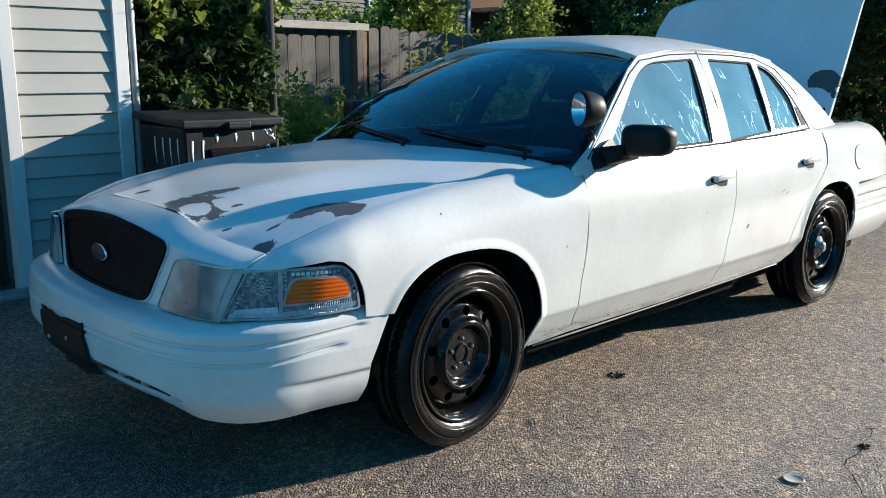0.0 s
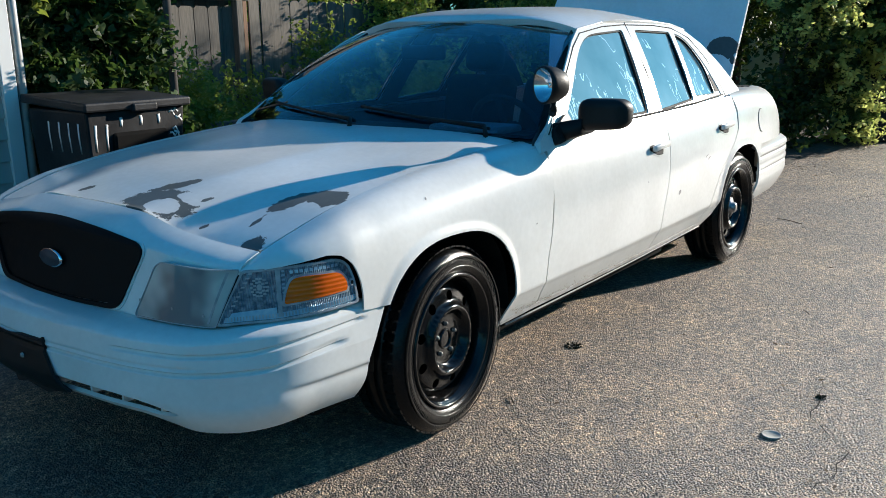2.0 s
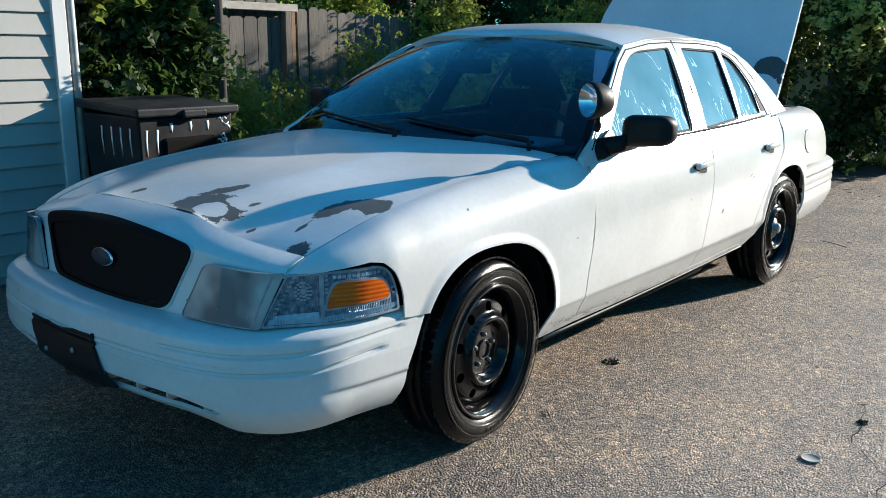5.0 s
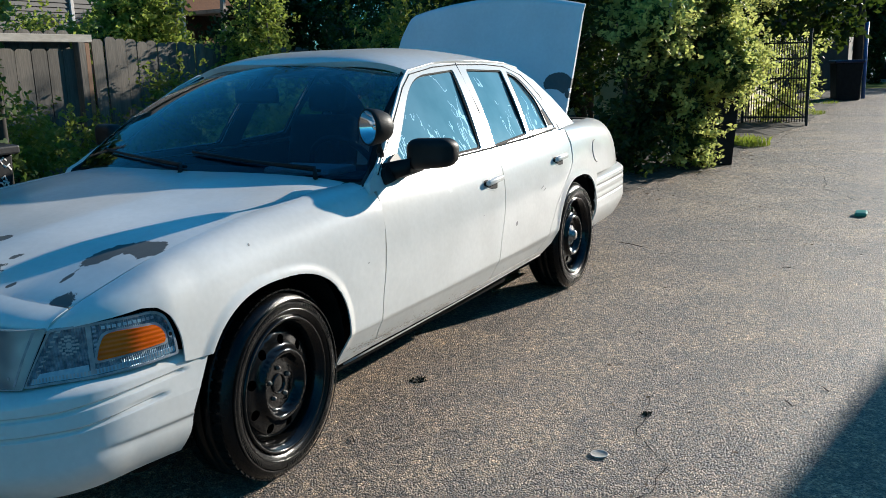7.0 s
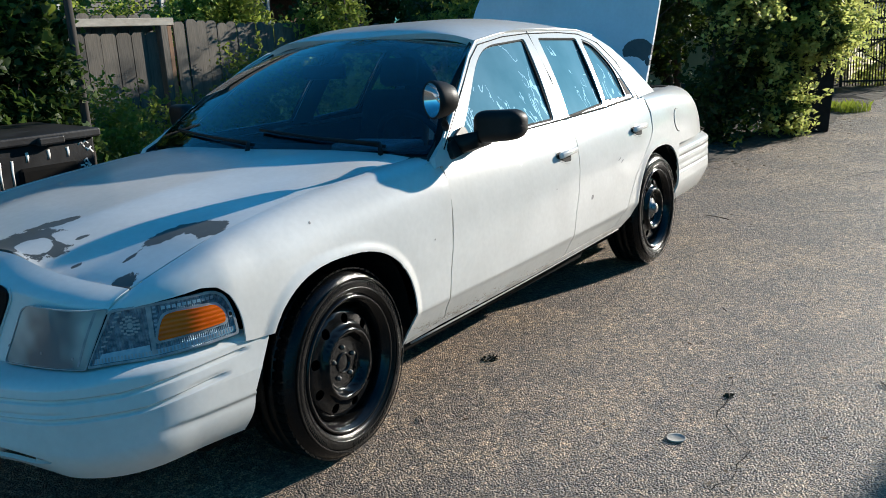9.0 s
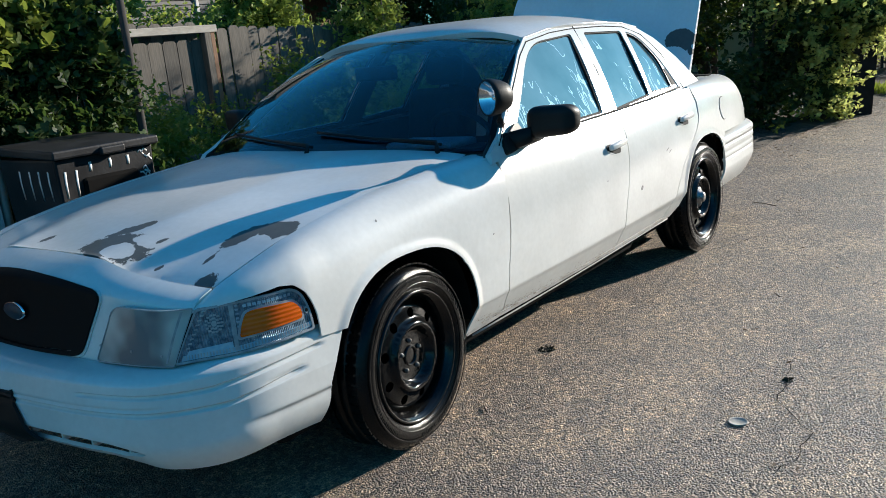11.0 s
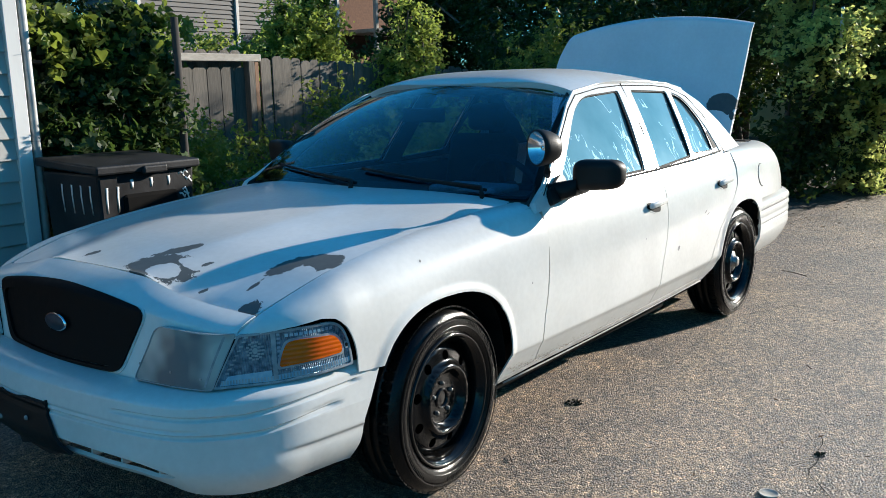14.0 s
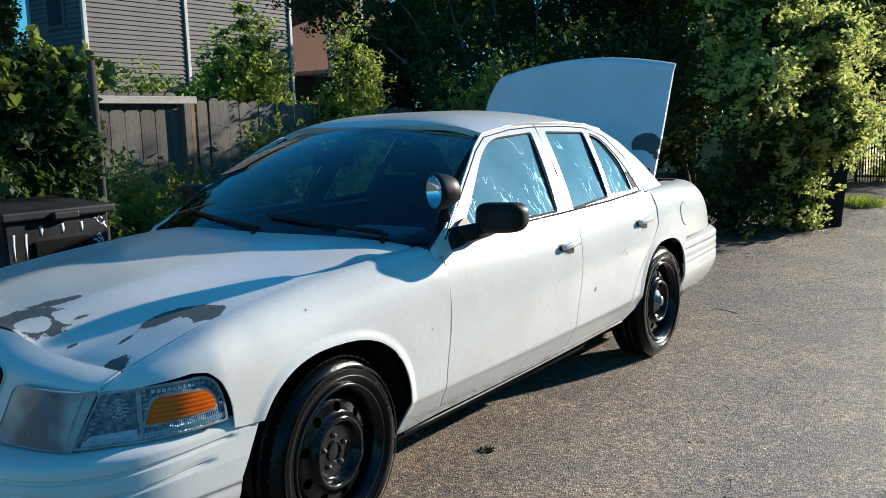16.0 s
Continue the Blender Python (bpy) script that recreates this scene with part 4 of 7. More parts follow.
    to = rounded([(0.514, 0.594), (0.611, 0.747), (0.930, 0.752), (0.975, 0.728), (0.996, 0.664), (0.998, 0.606), (0.705, 0.594)], [0.01, 0.01, 0.03, 0.03, 0.03, 0.01, 0.03])
    tl = panel("turn_signal", to, lamp_fn(s), M_CLEAR, car, cell=0.03, thick=0.012, label="clear fluted corner lamp with amber insert")
    panel("amber_insert", rounded([(0.737, 0.641), (0.749, 0.679), (0.766, 0.711), (0.800, 0.716), (0.931, 0.710), (0.958, 0.680), (0.957, 0.652)], [0.012, 0.03, 0.02, 0.02, 0.02, 0.02, 0.012]), lamp_fn(s, -0.006), M_AMBER, tl, cell=0.02, thick=0.006, label="amber turn lens")
    # flutes along the foot and the outer edges, facets over the amber, the bulb's ring of facets
    # The strip behind the foot flutes is coloured like reflected sky.
    panel("flute_strip", [(0.540, 0.602), (0.546, 0.617), (0.72, 0.617), (0.985, 0.632), (0.985, 0.617), (0.72, 0.602)], lamp_fn(s, -0.0012), M_SKYFACET, tl, cell=0.03, thick=0.002)
    for k in range(44):
        u = 0.546 + 0.0102 * k
        z0 = 0.604 + max(0, u - 0.72) * 0.06
        panel("flute", [(u, z0), (u + 0.005, z0), (u + 0.005, z0 + 0.012), (u, z0 + 0.012)], lamp_fn(s, -0.0018), M_RIM, tl, cell=0.03, thick=0.002)
    for k in range(9):
        u, z = 0.560 + 0.0088 * k, 0.634 + 0.0125 * k
        panel("flute", [(u, z), (u + 0.014, z), (u + 0.016, z + 0.005), (u + 0.002, z + 0.005)], lamp_fn(s, -0.0025), M_RIM, tl, cell=0.03, thick=0.003)
        panel("flute", [(0.735, z), (0.746, z), (0.746, z + 0.006), (0.735, z + 0.006)], lamp_fn(s, -0.0025), M_FLUTE, tl, cell=0.03, thick=0.003)
    for k in range(11):
        u = 0.762 + 0.0155 * k
        panel("flute", [(u, 0.727), (u + 0.011, 0.727), (u + 0.011, 0.736), (u, 0.736)], lamp_fn(s, -0.0025), M_SKYFACET if k < 8 else M_FLUTE, tl, cell=0.03, thick=0.003)
    # Blue strip painted in for the sky's reflection low in the lens.
    panel("lower_reflector", [(0.552, 0.607), (0.570, 0.628), (0.714, 0.634), (0.714, 0.607)], lamp_fn(s, -0.0015), M_SKYFACET, tl, cell=0.02, thick=0.002)
    for ring_r, count in ((0.030, 14), (0.018, 9)):
        for k in range(count):
            t = 2 * math.pi * k / count
            u, z = 0.665 + ring_r * 0.85 * math.cos(t), 0.696 + ring_r * 0.85 * math.sin(t)
            panel("bulb_facet", [(u - 0.005, z - 0.003), (u + 0.005, z - 0.003), (u + 0.005, z + 0.003), (u - 0.005, z + 0.003)], lamp_fn(s, -0.0025), M_RIM, tl, cell=0.02, thick=0.003)
    tr = [(0.76 + (u - 0.76) * 0.965, 0.672 + (z - 0.672) * 0.91) for u, z in to]
    panel("lens_rim", to, lamp_fn(s, -0.004), M_RIM, tl, [tr], cell=0.03, thick=0.006, label="clear lens rim")
    panel("lens_divider", [(0.718, 0.606), (0.716, 0.742), (0.732, 0.743), (0.731, 0.606)], lamp_fn(s, -0.003), M_RIM, tl, cell=0.03, thick=0.004)
    ring = [(0.665 + 0.009 * math.cos(2 * math.pi * i / 16), 0.696 + 0.009 * math.sin(2 * math.pi * i / 16)) for i in range(16)]
    panel("bulb_socket", ring, lamp_fn(s, -0.003), M_RIM, tl, cell=0.02, thick=0.004)
    for rad, mat, up in ((0.011, M_RIM, 0.004), (0.006, M_STEEL, 0.006)):
        ring = [(0.978 + rad * 0.9 * math.cos(2 * math.pi * i / 14), 0.671 + rad * math.sin(2 * math.pi * i / 14)) for i in range(14)]
        panel("lens_screw", ring, lamp_fn(s, -up), mat, tl, cell=0.02, thick=0.003)
    panel("amber_rim", rounded([(0.728, 0.634), (0.741, 0.682), (0.760, 0.718), (0.800, 0.723), (0.937, 0.717), (0.967, 0.683), (0.966, 0.645)], [0.012, 0.03, 0.02, 0.02, 0.02, 0.02, 0.012]), lamp_fn(s, -0.003), M_RIM, tl, cell=0.03, thick=0.004)
    hr = [(0.36 + (u - 0.36) * 0.982, 0.675 + (z - 0.675) * 0.965) for u, z in lo]
    panel("lens_rim", lo, lamp_fn(s, -0.003), M_RIM, hl, [hr], cell=0.03, thick=0.005, label="headlight lens rim")
    panel("lamp_shell", rounded([(0.50, 0.575), (0.60, 0.750), (0.78, 0.758), (0.985, 0.758), (1.0, 0.590)], 0.03), lamp_fn(s, 0.030), M_UNDER, tl, cell=0.05, thick=0.02)
    # door mirror
    bm = bmesh.new()
    box(bm, -0.055, 0.055, -0.103, 0.103, -0.068, 0.068, 0.050, 6)
    for v in bm.verts:
        k = (v.co.y * s + 0.103) / 0.206
        v.co.z = v.co.z * (1.0 - 0.12 * k) + 0.008 * k
        v.co.x += 0.05 * k - 0.02 * (v.co.z / 0.07) ** 2 * (1 if v.co.x < 0 else 0)
    bmesh.ops.translate(bm, verts=bm.verts, vec=(0.878 if s < 0 else 0.95, s * (1.043 if s < 0 else 0.985), 1.064 if s < 0 else 1.105))
    mirror = part("door_mirror", bm, M_BLACK, car, "black plastic door mirror housing", smooth=True)
    bm = bmesh.new()
    box(bm, 0.745, 0.90, -0.5, 0.5, -0.5, 0.5, 0.02, 2)
    for v in bm.verts:
        t = v.co.y + 0.5
        v.co.x = v.co.x * (1 - 0.25 * t) + 0.83 * 0.25 * t + 0.06 * t
        v.co.z = 0.995 + 0.025 * t + v.co.z * (0.085 - 0.02 * t)
        v.co.y = s * (0.885 + 0.09 * t)
    bmesh.ops.recalc_face_normals(bm, faces=bm.faces)
    part("mirror_arm", bm, M_BLACK, mirror, smooth=True)
    panel("mirror_sail", rounded([(0.715, 0.955), (0.725, 1.015), (0.87, 1.075), (0.90, 0.982)], 0.02), lambda x, z, s=s: (x, s * (0.915 - 0.4 * np.clip(z - 1.0, -0.1, 1)), z), M_BLACK, mirror, cell=0.04, thick=0.02)
    # wheel housings
    for a in (ARCH_F, ARCH_R):
        bm = bmesh.new()
        pr = arch(a, 1, 179, 20, 0.012)
        for (x0, z0), (x1, z1) in zip(pr, pr[1:]):
            bm.faces.new([bm.verts.new(c) for c in ((x0, s * 0.915, z0), (x1, s * 0.915, z1), (x1, s * 0.55, z1), (x0, s * 0.55, z0))])
        bm.faces.new([bm.verts.new((x, s * 0.56, z)) for x, z in pr])
        part("wheel_housing", bm, M_UNDER, car)

    panel("cowl_corner", [(0.585, 0.775), (0.585, 0.885), (0.70, 0.895), (0.72, 0.86), (0.64, 0.80)], lambda x, y, s=s: (x, s * y, 0.966 + 0.12 * (x - 0.585) - 0.25 * (y - 0.77) ** 2 * 4), M_WHITE, car, cell=0.03, thick=0.01)
    bm = bmesh.new()
    tube(bm, [(x, s * (float(W(x)) - 0.076), 0.279 + 0.016 * (x - 0.4)) for x in np.linspace(0.40, 2.40, 12)], 0.004, 6)
    part("pinch_weld", bm, M_CHIP, car)

# wheels (the steered pair turned to its left)
for s in (-1, 1):
    f = Matrix.Identity(4) if s < 0 else Matrix.Rotation(math.pi, 4, 'Z')
    make_wheel("front_wheel", Matrix.Translation((0, s * 0.822, 0.337)) @ Matrix.Rotation(radians(3.5), 4, 'Z') @ f)
    make_wheel("rear_wheel", Matrix.Translation((2.913, s * 0.835, 0.337)) @ f, True)

# hood
ho = [(float(hood_front_x(y)) + 0.006 + 0.006 * max(0, (abs(y) - 0.70) / 0.05) ** 2, y) for y in np.linspace(-0.749, 0.749, 37)]
ho += [(x, float(seam_y(x)) - 0.0012) for x in np.linspace(-0.690, 0.58, 14)]
ho += [(0.50 + 0.13 * (y / 0.79) ** 2, y) for y in np.linspace(0.78, -0.78, 20)]
ho += [(x, -float(seam_y(x)) + 0.0012) for x in np.linspace(0.58, -0.690, 14)]
M_HOOD = patched("flaked_hood_paint",
                 [(-0.682, -0.262, 0.092, 0.140, 0, 0.75), (-0.562, -0.190, 0.085, 0.034, -33, 0.9), (-0.590, -0.378, 0.022, 0.011, -13, 1.3), (-0.693, -0.488, 0.020, 0.008, -10, 1.6), (-0.580, -0.612, 0.034, 0.008, 8, 1.7),
                  (-0.435, -0.612, 0.098, 0.040, -11, 0.7), (-0.362, -0.700, 0.070, 0.070, -30, 0.7), (-0.684, -0.705, 0.036, 0.036, -20, 1.3), (-0.687, 0.150, 0.034, 0.016, -16, 1.1), (-0.70, 0.45, 0.015, 0.04, 20, 1.5)],
                 [(-0.704, -0.300, 0.050, 0.060, 20, 0.7), (-0.47, -0.70, 0.06, 0.045, 20, 0.6), (-0.618, -0.330, 0.028, 0.055, -10, 0.8), (-0.775, -0.310, 0.024, 0.035, 0, 1.0)])
hood = panel("hood", ho, lambda x, y: (x, y, hood_z(x, y)), M_HOOD, car, cell=0.04, label="white hood with flaked paint showing grey primer")

# header panel, grille and emblem
edge_h = [(0.43, 0.575), (0.452, 0.62), (0.488, 0.69), (0.505, 0.726), (0.545, 0.745), (0.65, 0.741), (0.758, 0.734)]
no = [(y, 0.05) for y in np.linspace(-0.40, 0.40, 17)] + [(y, nose_v(y, z)) for y, z in edge_h]
no += [(y, 1.978) for y in np.linspace(0.757, -0.757, 38)]
no += [(-y, nose_v(y, z)) for y, z in reversed(edge_h)]
panel("header_panel", no, nose_fn, M_WHITE, car, cell=0.04, label="white nose panel round the grille")


def proud(fn, d):
    return lambda y, v: (fn(y, v)[0] - d, fn(y, v)[1], fn(y, v)[2])


def gr(w, z):
    return (w, nose_v(abs(w), z))


def grille_ring(side, top, foot):
    """The grille's rounded outline, drawn in from its edge at the sides, the top and the foot."""
    pts = rounded([(-0.345 + side, 0.590 + foot), (-0.458 + side, 0.797 - top), (-0.26, 0.826 - top), (0, 0.843 - top), (0.26, 0.826 - top), (0.458 - side, 0.797 - top), (0.345 - side, 0.590 + foot), (0, 0.580 + foot)], [0.045, 0.05, 0.12, 0.12, 0.12, 0.05, 0.045, 0.15])
    return [gr(y, z) for y, z in pts]


go, gi = grille_ring(0, 0, 0), grille_ring(0.032, 0.036, 0.012)
panel("grille_edge", grille_ring(-0.007, -0.001, -0.007), proud(nose_fn, 0.004), M_WHITE, car, [grille_ring(0.002, 0.002, 0.002)], cell=0.03, thick=0.008, label="thin white lip round the grille")
grille = panel("grille", gi, proud(nose_fn, 0.003), M_GRILLE, car, cell=0.04, thick=0.002, label="black grille mesh")
panel("grille_surround", go, proud(nose_fn, 0.012), M_GRILLE, grille, [gi], cell=0.03, thick=0.012, label="matt black grille surround")
ex, ey, ez = [float(c[0]) for c in nose_fn(np.array([0.0]), np.array([nose_v(0, 0.706)]))]
bm = bmesh.new()
lathe(bm, [(0, 0.008), (0.8, 0.008), (0.96, 0.0075), (1.0, 0.003)], 36, Matrix.Translation((ex - 0.010, 0, ez)) @ Matrix.Rotation(radians(-90), 4, 'Z') @ Matrix.Diagonal((0.066, 1, 0.031, 1)))
em = part("emblem", bm, M_CHROME, grille, "oval chrome-rimmed emblem")
bm = bmesh.new()
lathe(bm, [(0, 0.0090), (0.88, 0.0088), (0.90, 0.006)], 36, Matrix.Translation((ex - 0.0105, 0, ez)) @ Matrix.Rotation(radians(-90), 4, 'Z') @ Matrix.Diagonal((0.066, 1, 0.031, 1)))
part("emblem_field", bm, M_BLUE, em, "dark worn field")

# bumpers
end_b = [(0.949, 0.272), (0.955, 0.333), (0.959, 0.392), (0.957, 0.412), (0.973, 0.49), (0.990, 0.560)]
bo = [(u, 0.0) for u in np.linspace(-0.93, 0.93, 60)] + [(u, bumper_v(u, z)) for u, z in end_b] + [(0.992, 0.92), (0.962, 0.97)]
bo += [(u, 1.0) for u in np.linspace(0.945, -0.945, 60)] + [(-0.962, 0.97), (-0.992, 0.92)] + [(-u, bumper_v(u, z)) for u, z in reversed(end_b)]
half = [(0.0, 0.388), (0.37, 0.384), (0.47, 0.372), (0.562, 0.347), (0.545, 0.338), (0.49, 0.330), (0.30, 0.336), (0.0, 0.340)]
slot = [(u, bumper_v(u, z)) for u, z in half] + [(-u, bumper_v(u, z)) for u, z in reversed(half[1:-1])]
bumper = panel("front_bumper", bo, bumper_fn, M_WHITE, car, [slot], cell=0.0085, step=0.012, label="scuffed white front bumper cover")


def behind(d):
    return lambda u, v: (bumper_fn(u, v)[0] + d, bumper_fn(u, v)[1], bumper_fn(u, v)[2])


back_u = 0.60
panel("intake", rounded([(-back_u, bumper_v(back_u, 0.315)), (-back_u, bumper_v(back_u, 0.40)), (back_u, bumper_v(back_u, 0.40)), (back_u, bumper_v(back_u, 0.315))], 0.02), behind(0.055), M_UNDER, bumper, cell=0.05, thick=0.01)
for u in (-0.497, -0.371, -0.253, -0.12, 0.0, 0.12, 0.253, 0.371, 0.497):
    p = [[float(c[0]) for c in bumper_fn(np.array([u]), np.array([bumper_v(u, z)]))] for z in (0.334, 0.384)]
    bm = bmesh.new()
    box(bm, -0.004, 0.045, -0.004, 0.004, p[0][2], p[1][2], 0.002, 1)
    bmesh.ops.translate(bm, verts=bm.verts, vec=(p[0][0] + 0.012, p[0][1], 0))
    part("intake_rib", bm, M_WHITE, bumper)
br = [(0.232, 0.476), (0.19, 0.478), (0.13, 0.487), (0.06, 0.484), (-0.02, 0.490), (-0.102, 0.491), (-0.122, 0.504), (-0.126, 0.468), (-0.150, 0.42), (-0.172, 0.375), (-0.205, 0.335), (-0.08, 0.300), (0.03, 0.310), (0.09, 0.295), (0.13, 0.345), (0.20, 0.352), (0.185, 0.395), (0.215, 0.43)]
panel("plate_bracket", [(u, bumper_v(u, z)) for u, z in br], lambda u, v: (bumper_fn(u, v)[0] - 0.008 - 0.020 * (0.75 - v), bumper_fn(u, v)[1], bumper_fn(u, v)[2]), M_BLACK, bumper, cell=0.03, thick=0.010, label="cracked empty black licence plate bracket")
for u, z in ((0.118, 0.392), (-0.04, 0.43)):
    p = [float(c[0]) for c in bumper_fn(np.array([u]), np.array([bumper_v(u, z)]))]
    bm = bmesh.new()
    lathe(bm, [(0, 0.006), (0.007, 0.005), (0.009, 0)], 10, Matrix.Translation((p[0] - 0.018, p[1], p[2])) @ Matrix.Rotation(radians(-90), 4, 'Z'))
    part("bracket_bolt", bm, M_CHIP, bumper)
ro = [(u, 0.0) for u in np.linspace(-1, 1, 50)] + [(1.0, 1.0)] + [(u, 1.0) for u in np.linspace(0.96, -0.96, 50)] + [(-1.0, 1.0)]
panel("rear_bumper", ro, rear_bumper_fn, M_WHITE, car, cell=0.035, label="white rear bumper cover with moulded grooves")

# roof, glass, cowl
rr = [(1.272 + 0.075 * (y / 0.665) ** 2, y) for y in np.linspace(-0.665, 0.665, 20)] + [(x, 0.652) for x in np.linspace(1.42, 2.5, 20)]
rr += [(2.62 - 0.07 * (y / 0.655) ** 2, y) for y in np.linspace(0.640, -0.640, 20)] + [(x, -0.652) for x in np.linspace(2.5, 1.42, 20)]
M_ROOF = patched("worn_roof_paint", [(1.785, 0.47, 0.045, 0.15, 4, 0.8), (1.56, 0.42, 0.020, 0.10, 8, 1.3), (2.17, 0.45, 0.030, 0.045, 15, 0.7)])
panel("roof", rr, roof_fn, M_ROOF, car, cell=0.05, thick=0.03, label="white roof with worn dull paint")
so = [(-0.985, 0.0), (0.985, 0.0), (0.985, 0.985), (-0.985, 0.985)]
ws = panel("windshield", rounded(so, 0.04), shield_fn, M_WINDSHIELD, car, cell=0.03, step=0.04, thick=0.005, label="dark tinted windshield")
si = rounded([(-0.975, 0.025), (0.975, 0.025), (0.975, 0.97), (-0.975, 0.97)], 0.05)
panel("windshield_seal", rounded([(-1.01, -0.02), (1.01, -0.02), (1.01, 1.0), (-1.01, 1.0)], 0.04), lambda u, v: (shield_fn(u, v)[0] + 0.004, shield_fn(u, v)[1], shield_fn(u, v)[2] - 0.006), M_GASKET, ws, [si], cell=0.08, step=0.06, thick=0.008)
panel("rear_window", rounded([(-0.98, 0.0), (0.98, 0.0), (0.98, 0.98), (-0.98, 0.98)], 0.04), rear_glass_fn, M_WINDSHIELD, car, cell=0.1, step=0.08, thick=0.005, label="tinted rear window")
bm = bmesh.new()
for y0, y1 in zip(np.linspace(-0.8, 0.8, 17)[:-1], np.linspace(-0.8, 0.8, 17)[1:]):
    q = [(0.46 + 0.13 * (y0 / 0.8) ** 2, y0, 0.966), (0.46 + 0.13 * (y1 / 0.8) ** 2, y1, 0.966), (0.62 + 0.13 * (y1 / 0.8) ** 2, y1, 0.985), (0.62 + 0.13 * (y0 / 0.8) ** 2, y0, 0.985)]
    bm.faces.new([bm.verts.new(c) for c in q])
bmesh.ops.remove_doubles(bm, verts=bm.verts, dist=1e-4)
part("cowl_grille", bm, M_BLACK, car)
for y0, y1 in ((-0.62, 0.0), (-0.02, 0.62)):
    bm = bmesh.new()
    pts = []
    for k in range(9):
        u = (y0 + (y1 - y0) * k / 8) / 0.8
        v = 0.03 + 0.10 * k / 8
        c = [float(q[0]) for q in shield_fn(np.array([u]), np.array([v]))]
        pts.append((c[0] - 0.008, c[1], c[2] + 0.014))
    tube(bm, pts, 0.007, 6)
    wp = part("wiper", bm, M_BLACK, car, "black wiper arm and blade")
    bm = bmesh.new()
    k0 = pts[0]
    tube(bm, [(k0[0] - 0.06, k0[1] - 0.02, k0[2] - 0.02), (k0[0] - 0.01, k0[1] + 0.02, k0[2] + 0.012), pts[4]], 0.011, 8, 0.6)
    part("wiper_arm", bm, M_BLACK, wp)

# spotlight on the pillar
sl = empty("spotlight", Matrix.Translation((0.608, -0.958, 1.199)) @ Matrix.Rotation(radians(-117), 4, 'Z') @ Matrix.Diagonal((0.90, 0.90, 0.90, 1)))
sl.parent = car
sl["label"] = "black round pillar spotlight with chrome reflector"
bm = bmesh.new()
lathe(bm, [(0.0, -0.075), (0.03, -0.072), (0.055, -0.055), (0.072, -0.02), (0.080, 0.02), (0.081, 0.040), (0.078, 0.046), (0.072, 0.044)], 40)
part("housing", bm, M_BLACK, sl)
bm = bmesh.new()
lathe(bm, [(0.0, -0.02), (0.03, -0.012), (0.055, 0.012), (0.073, 0.043)], 40)
part("reflector", bm, M_CHROME, sl)
bm = bmesh.new()
lathe(bm, [(0.0, -0.01), (0.012, -0.008), (0.014, 0.012), (0, 0.02)], 16)
part("bulb", bm, M_CHROME, sl)
bm = bmesh.new()
iv = sl.matrix_world.inverted()
tube(bm, [iv @ Vector(p) for p in ((0.62, -0.962, 1.14), (0.625, -0.958, 1.105), (0.665, -0.935, 1.085), (0.74, -0.885, 1.08))], 0.016, 10)
part("bracket", bm, M_BLACK, sl)

# trunk opening rim
for s in (-1, 1):
    panel("deck_gutter", [(3.20, 0.60), (3.22, 0.84), (3.7, 0.80), (4.2, 0.62), (4.2, 0.50), (3.7, 0.62)], lambda x, y, s=s: (x, s * y, belt(x) - 0.012 + 0 * y), M_WHITE, car, cell=0.06, thick=0.02)

# raised trunk lid
LID = 0.985


def lid_fn(u, v):
    """u across, v from the hinge (0) up to the bend (1) and over it."""
    tilt = radians(72)
    d = v * LID - 0.03
    bend = np.clip(v - 0.93, 0, 1) / 0.07
    x = 3.50 + d * math.cos(tilt) + 0.06 * bend ** 2 - 0.03 * (1 - u * u) * v
    z = 1.03 + d * math.sin(tilt) - 0.105 * (np.abs(u) / 0.78) ** 2 * np.clip(v, 0, 1) - 0.03 * bend ** 2
    return x, u, z


lo = rounded([(-0.64, 0.0), (-0.67, 0.5), (-0.69, 1.0), (0.70, 1.0), (0.83, 0.72), (0.74, 0.0)], [0.03, 0.2, 0.03, 0.12, 0.2, 0.03])
# Flaked white as the body, but tinted cool: sky blue put into the colour.
M_LID = patched("flaked_lid_paint", [(-0.565, 1.280, 0.108, 0.076, 4, 0.22), (-0.640, 1.205, 0.018, 0.028, -20, 0.8)], [(-0.525, 1.192, 0.090, 0.050, 6, 0.3), (-0.655, 1.235, 0.012, 0.012, 0, 0.6)], True, ((0.70, 0.735, 0.74), (0.64, 0.675, 0.68)))
panel("trunk_lid", lo, lid_fn, M_LID, car, cell=0.05, thick=0.03, out=(8, 0, 1), label="raised white trunk lid with a peeled paint spot")
for s in (-1, 1):
    bm = bmesh.new()
    tube(bm, [(3.30, s * 0.60, 0.93), (3.36, s * 0.60, 1.04), (3.45, s * 0.60, 1.06), (3.56, s * 0.6, 1.12)], 0.014, 8)
    part("lid_hinge", bm, M_UNDER, car)

# underbody, trunk well and interior
bm = bmesh.new()
box(bm, -0.55, 3.75, -0.78, 0.78, 0.20, 0.42, 0.03)
box(bm, 3.7, 4.15, -0.70, 0.70, 0.30, 0.42, 0.03)
box(bm, 0.45, 2.15, -0.80, 0.80, 0.195, 0.40, 0.02)
# Unseen low slab and wheel flaps, added to keep sun off the ground.
box(bm, -0.60, 0.42, -0.60, 0.60, 0.150, 0.32, 0.02)
for s in (-1, 1):
    box(bm, 0.40, 0.44, s * 0.68 - 0.11, s * 0.68 + 0.11, 0.13, 0.30, 0.01)
part("underbody_and_sun_blocks", bm, M_UNDER, car)
bm = bmesh.new()
box(bm, -0.70, 0.5, -0.70, 0.70, 0.40, 0.78, 0.02)
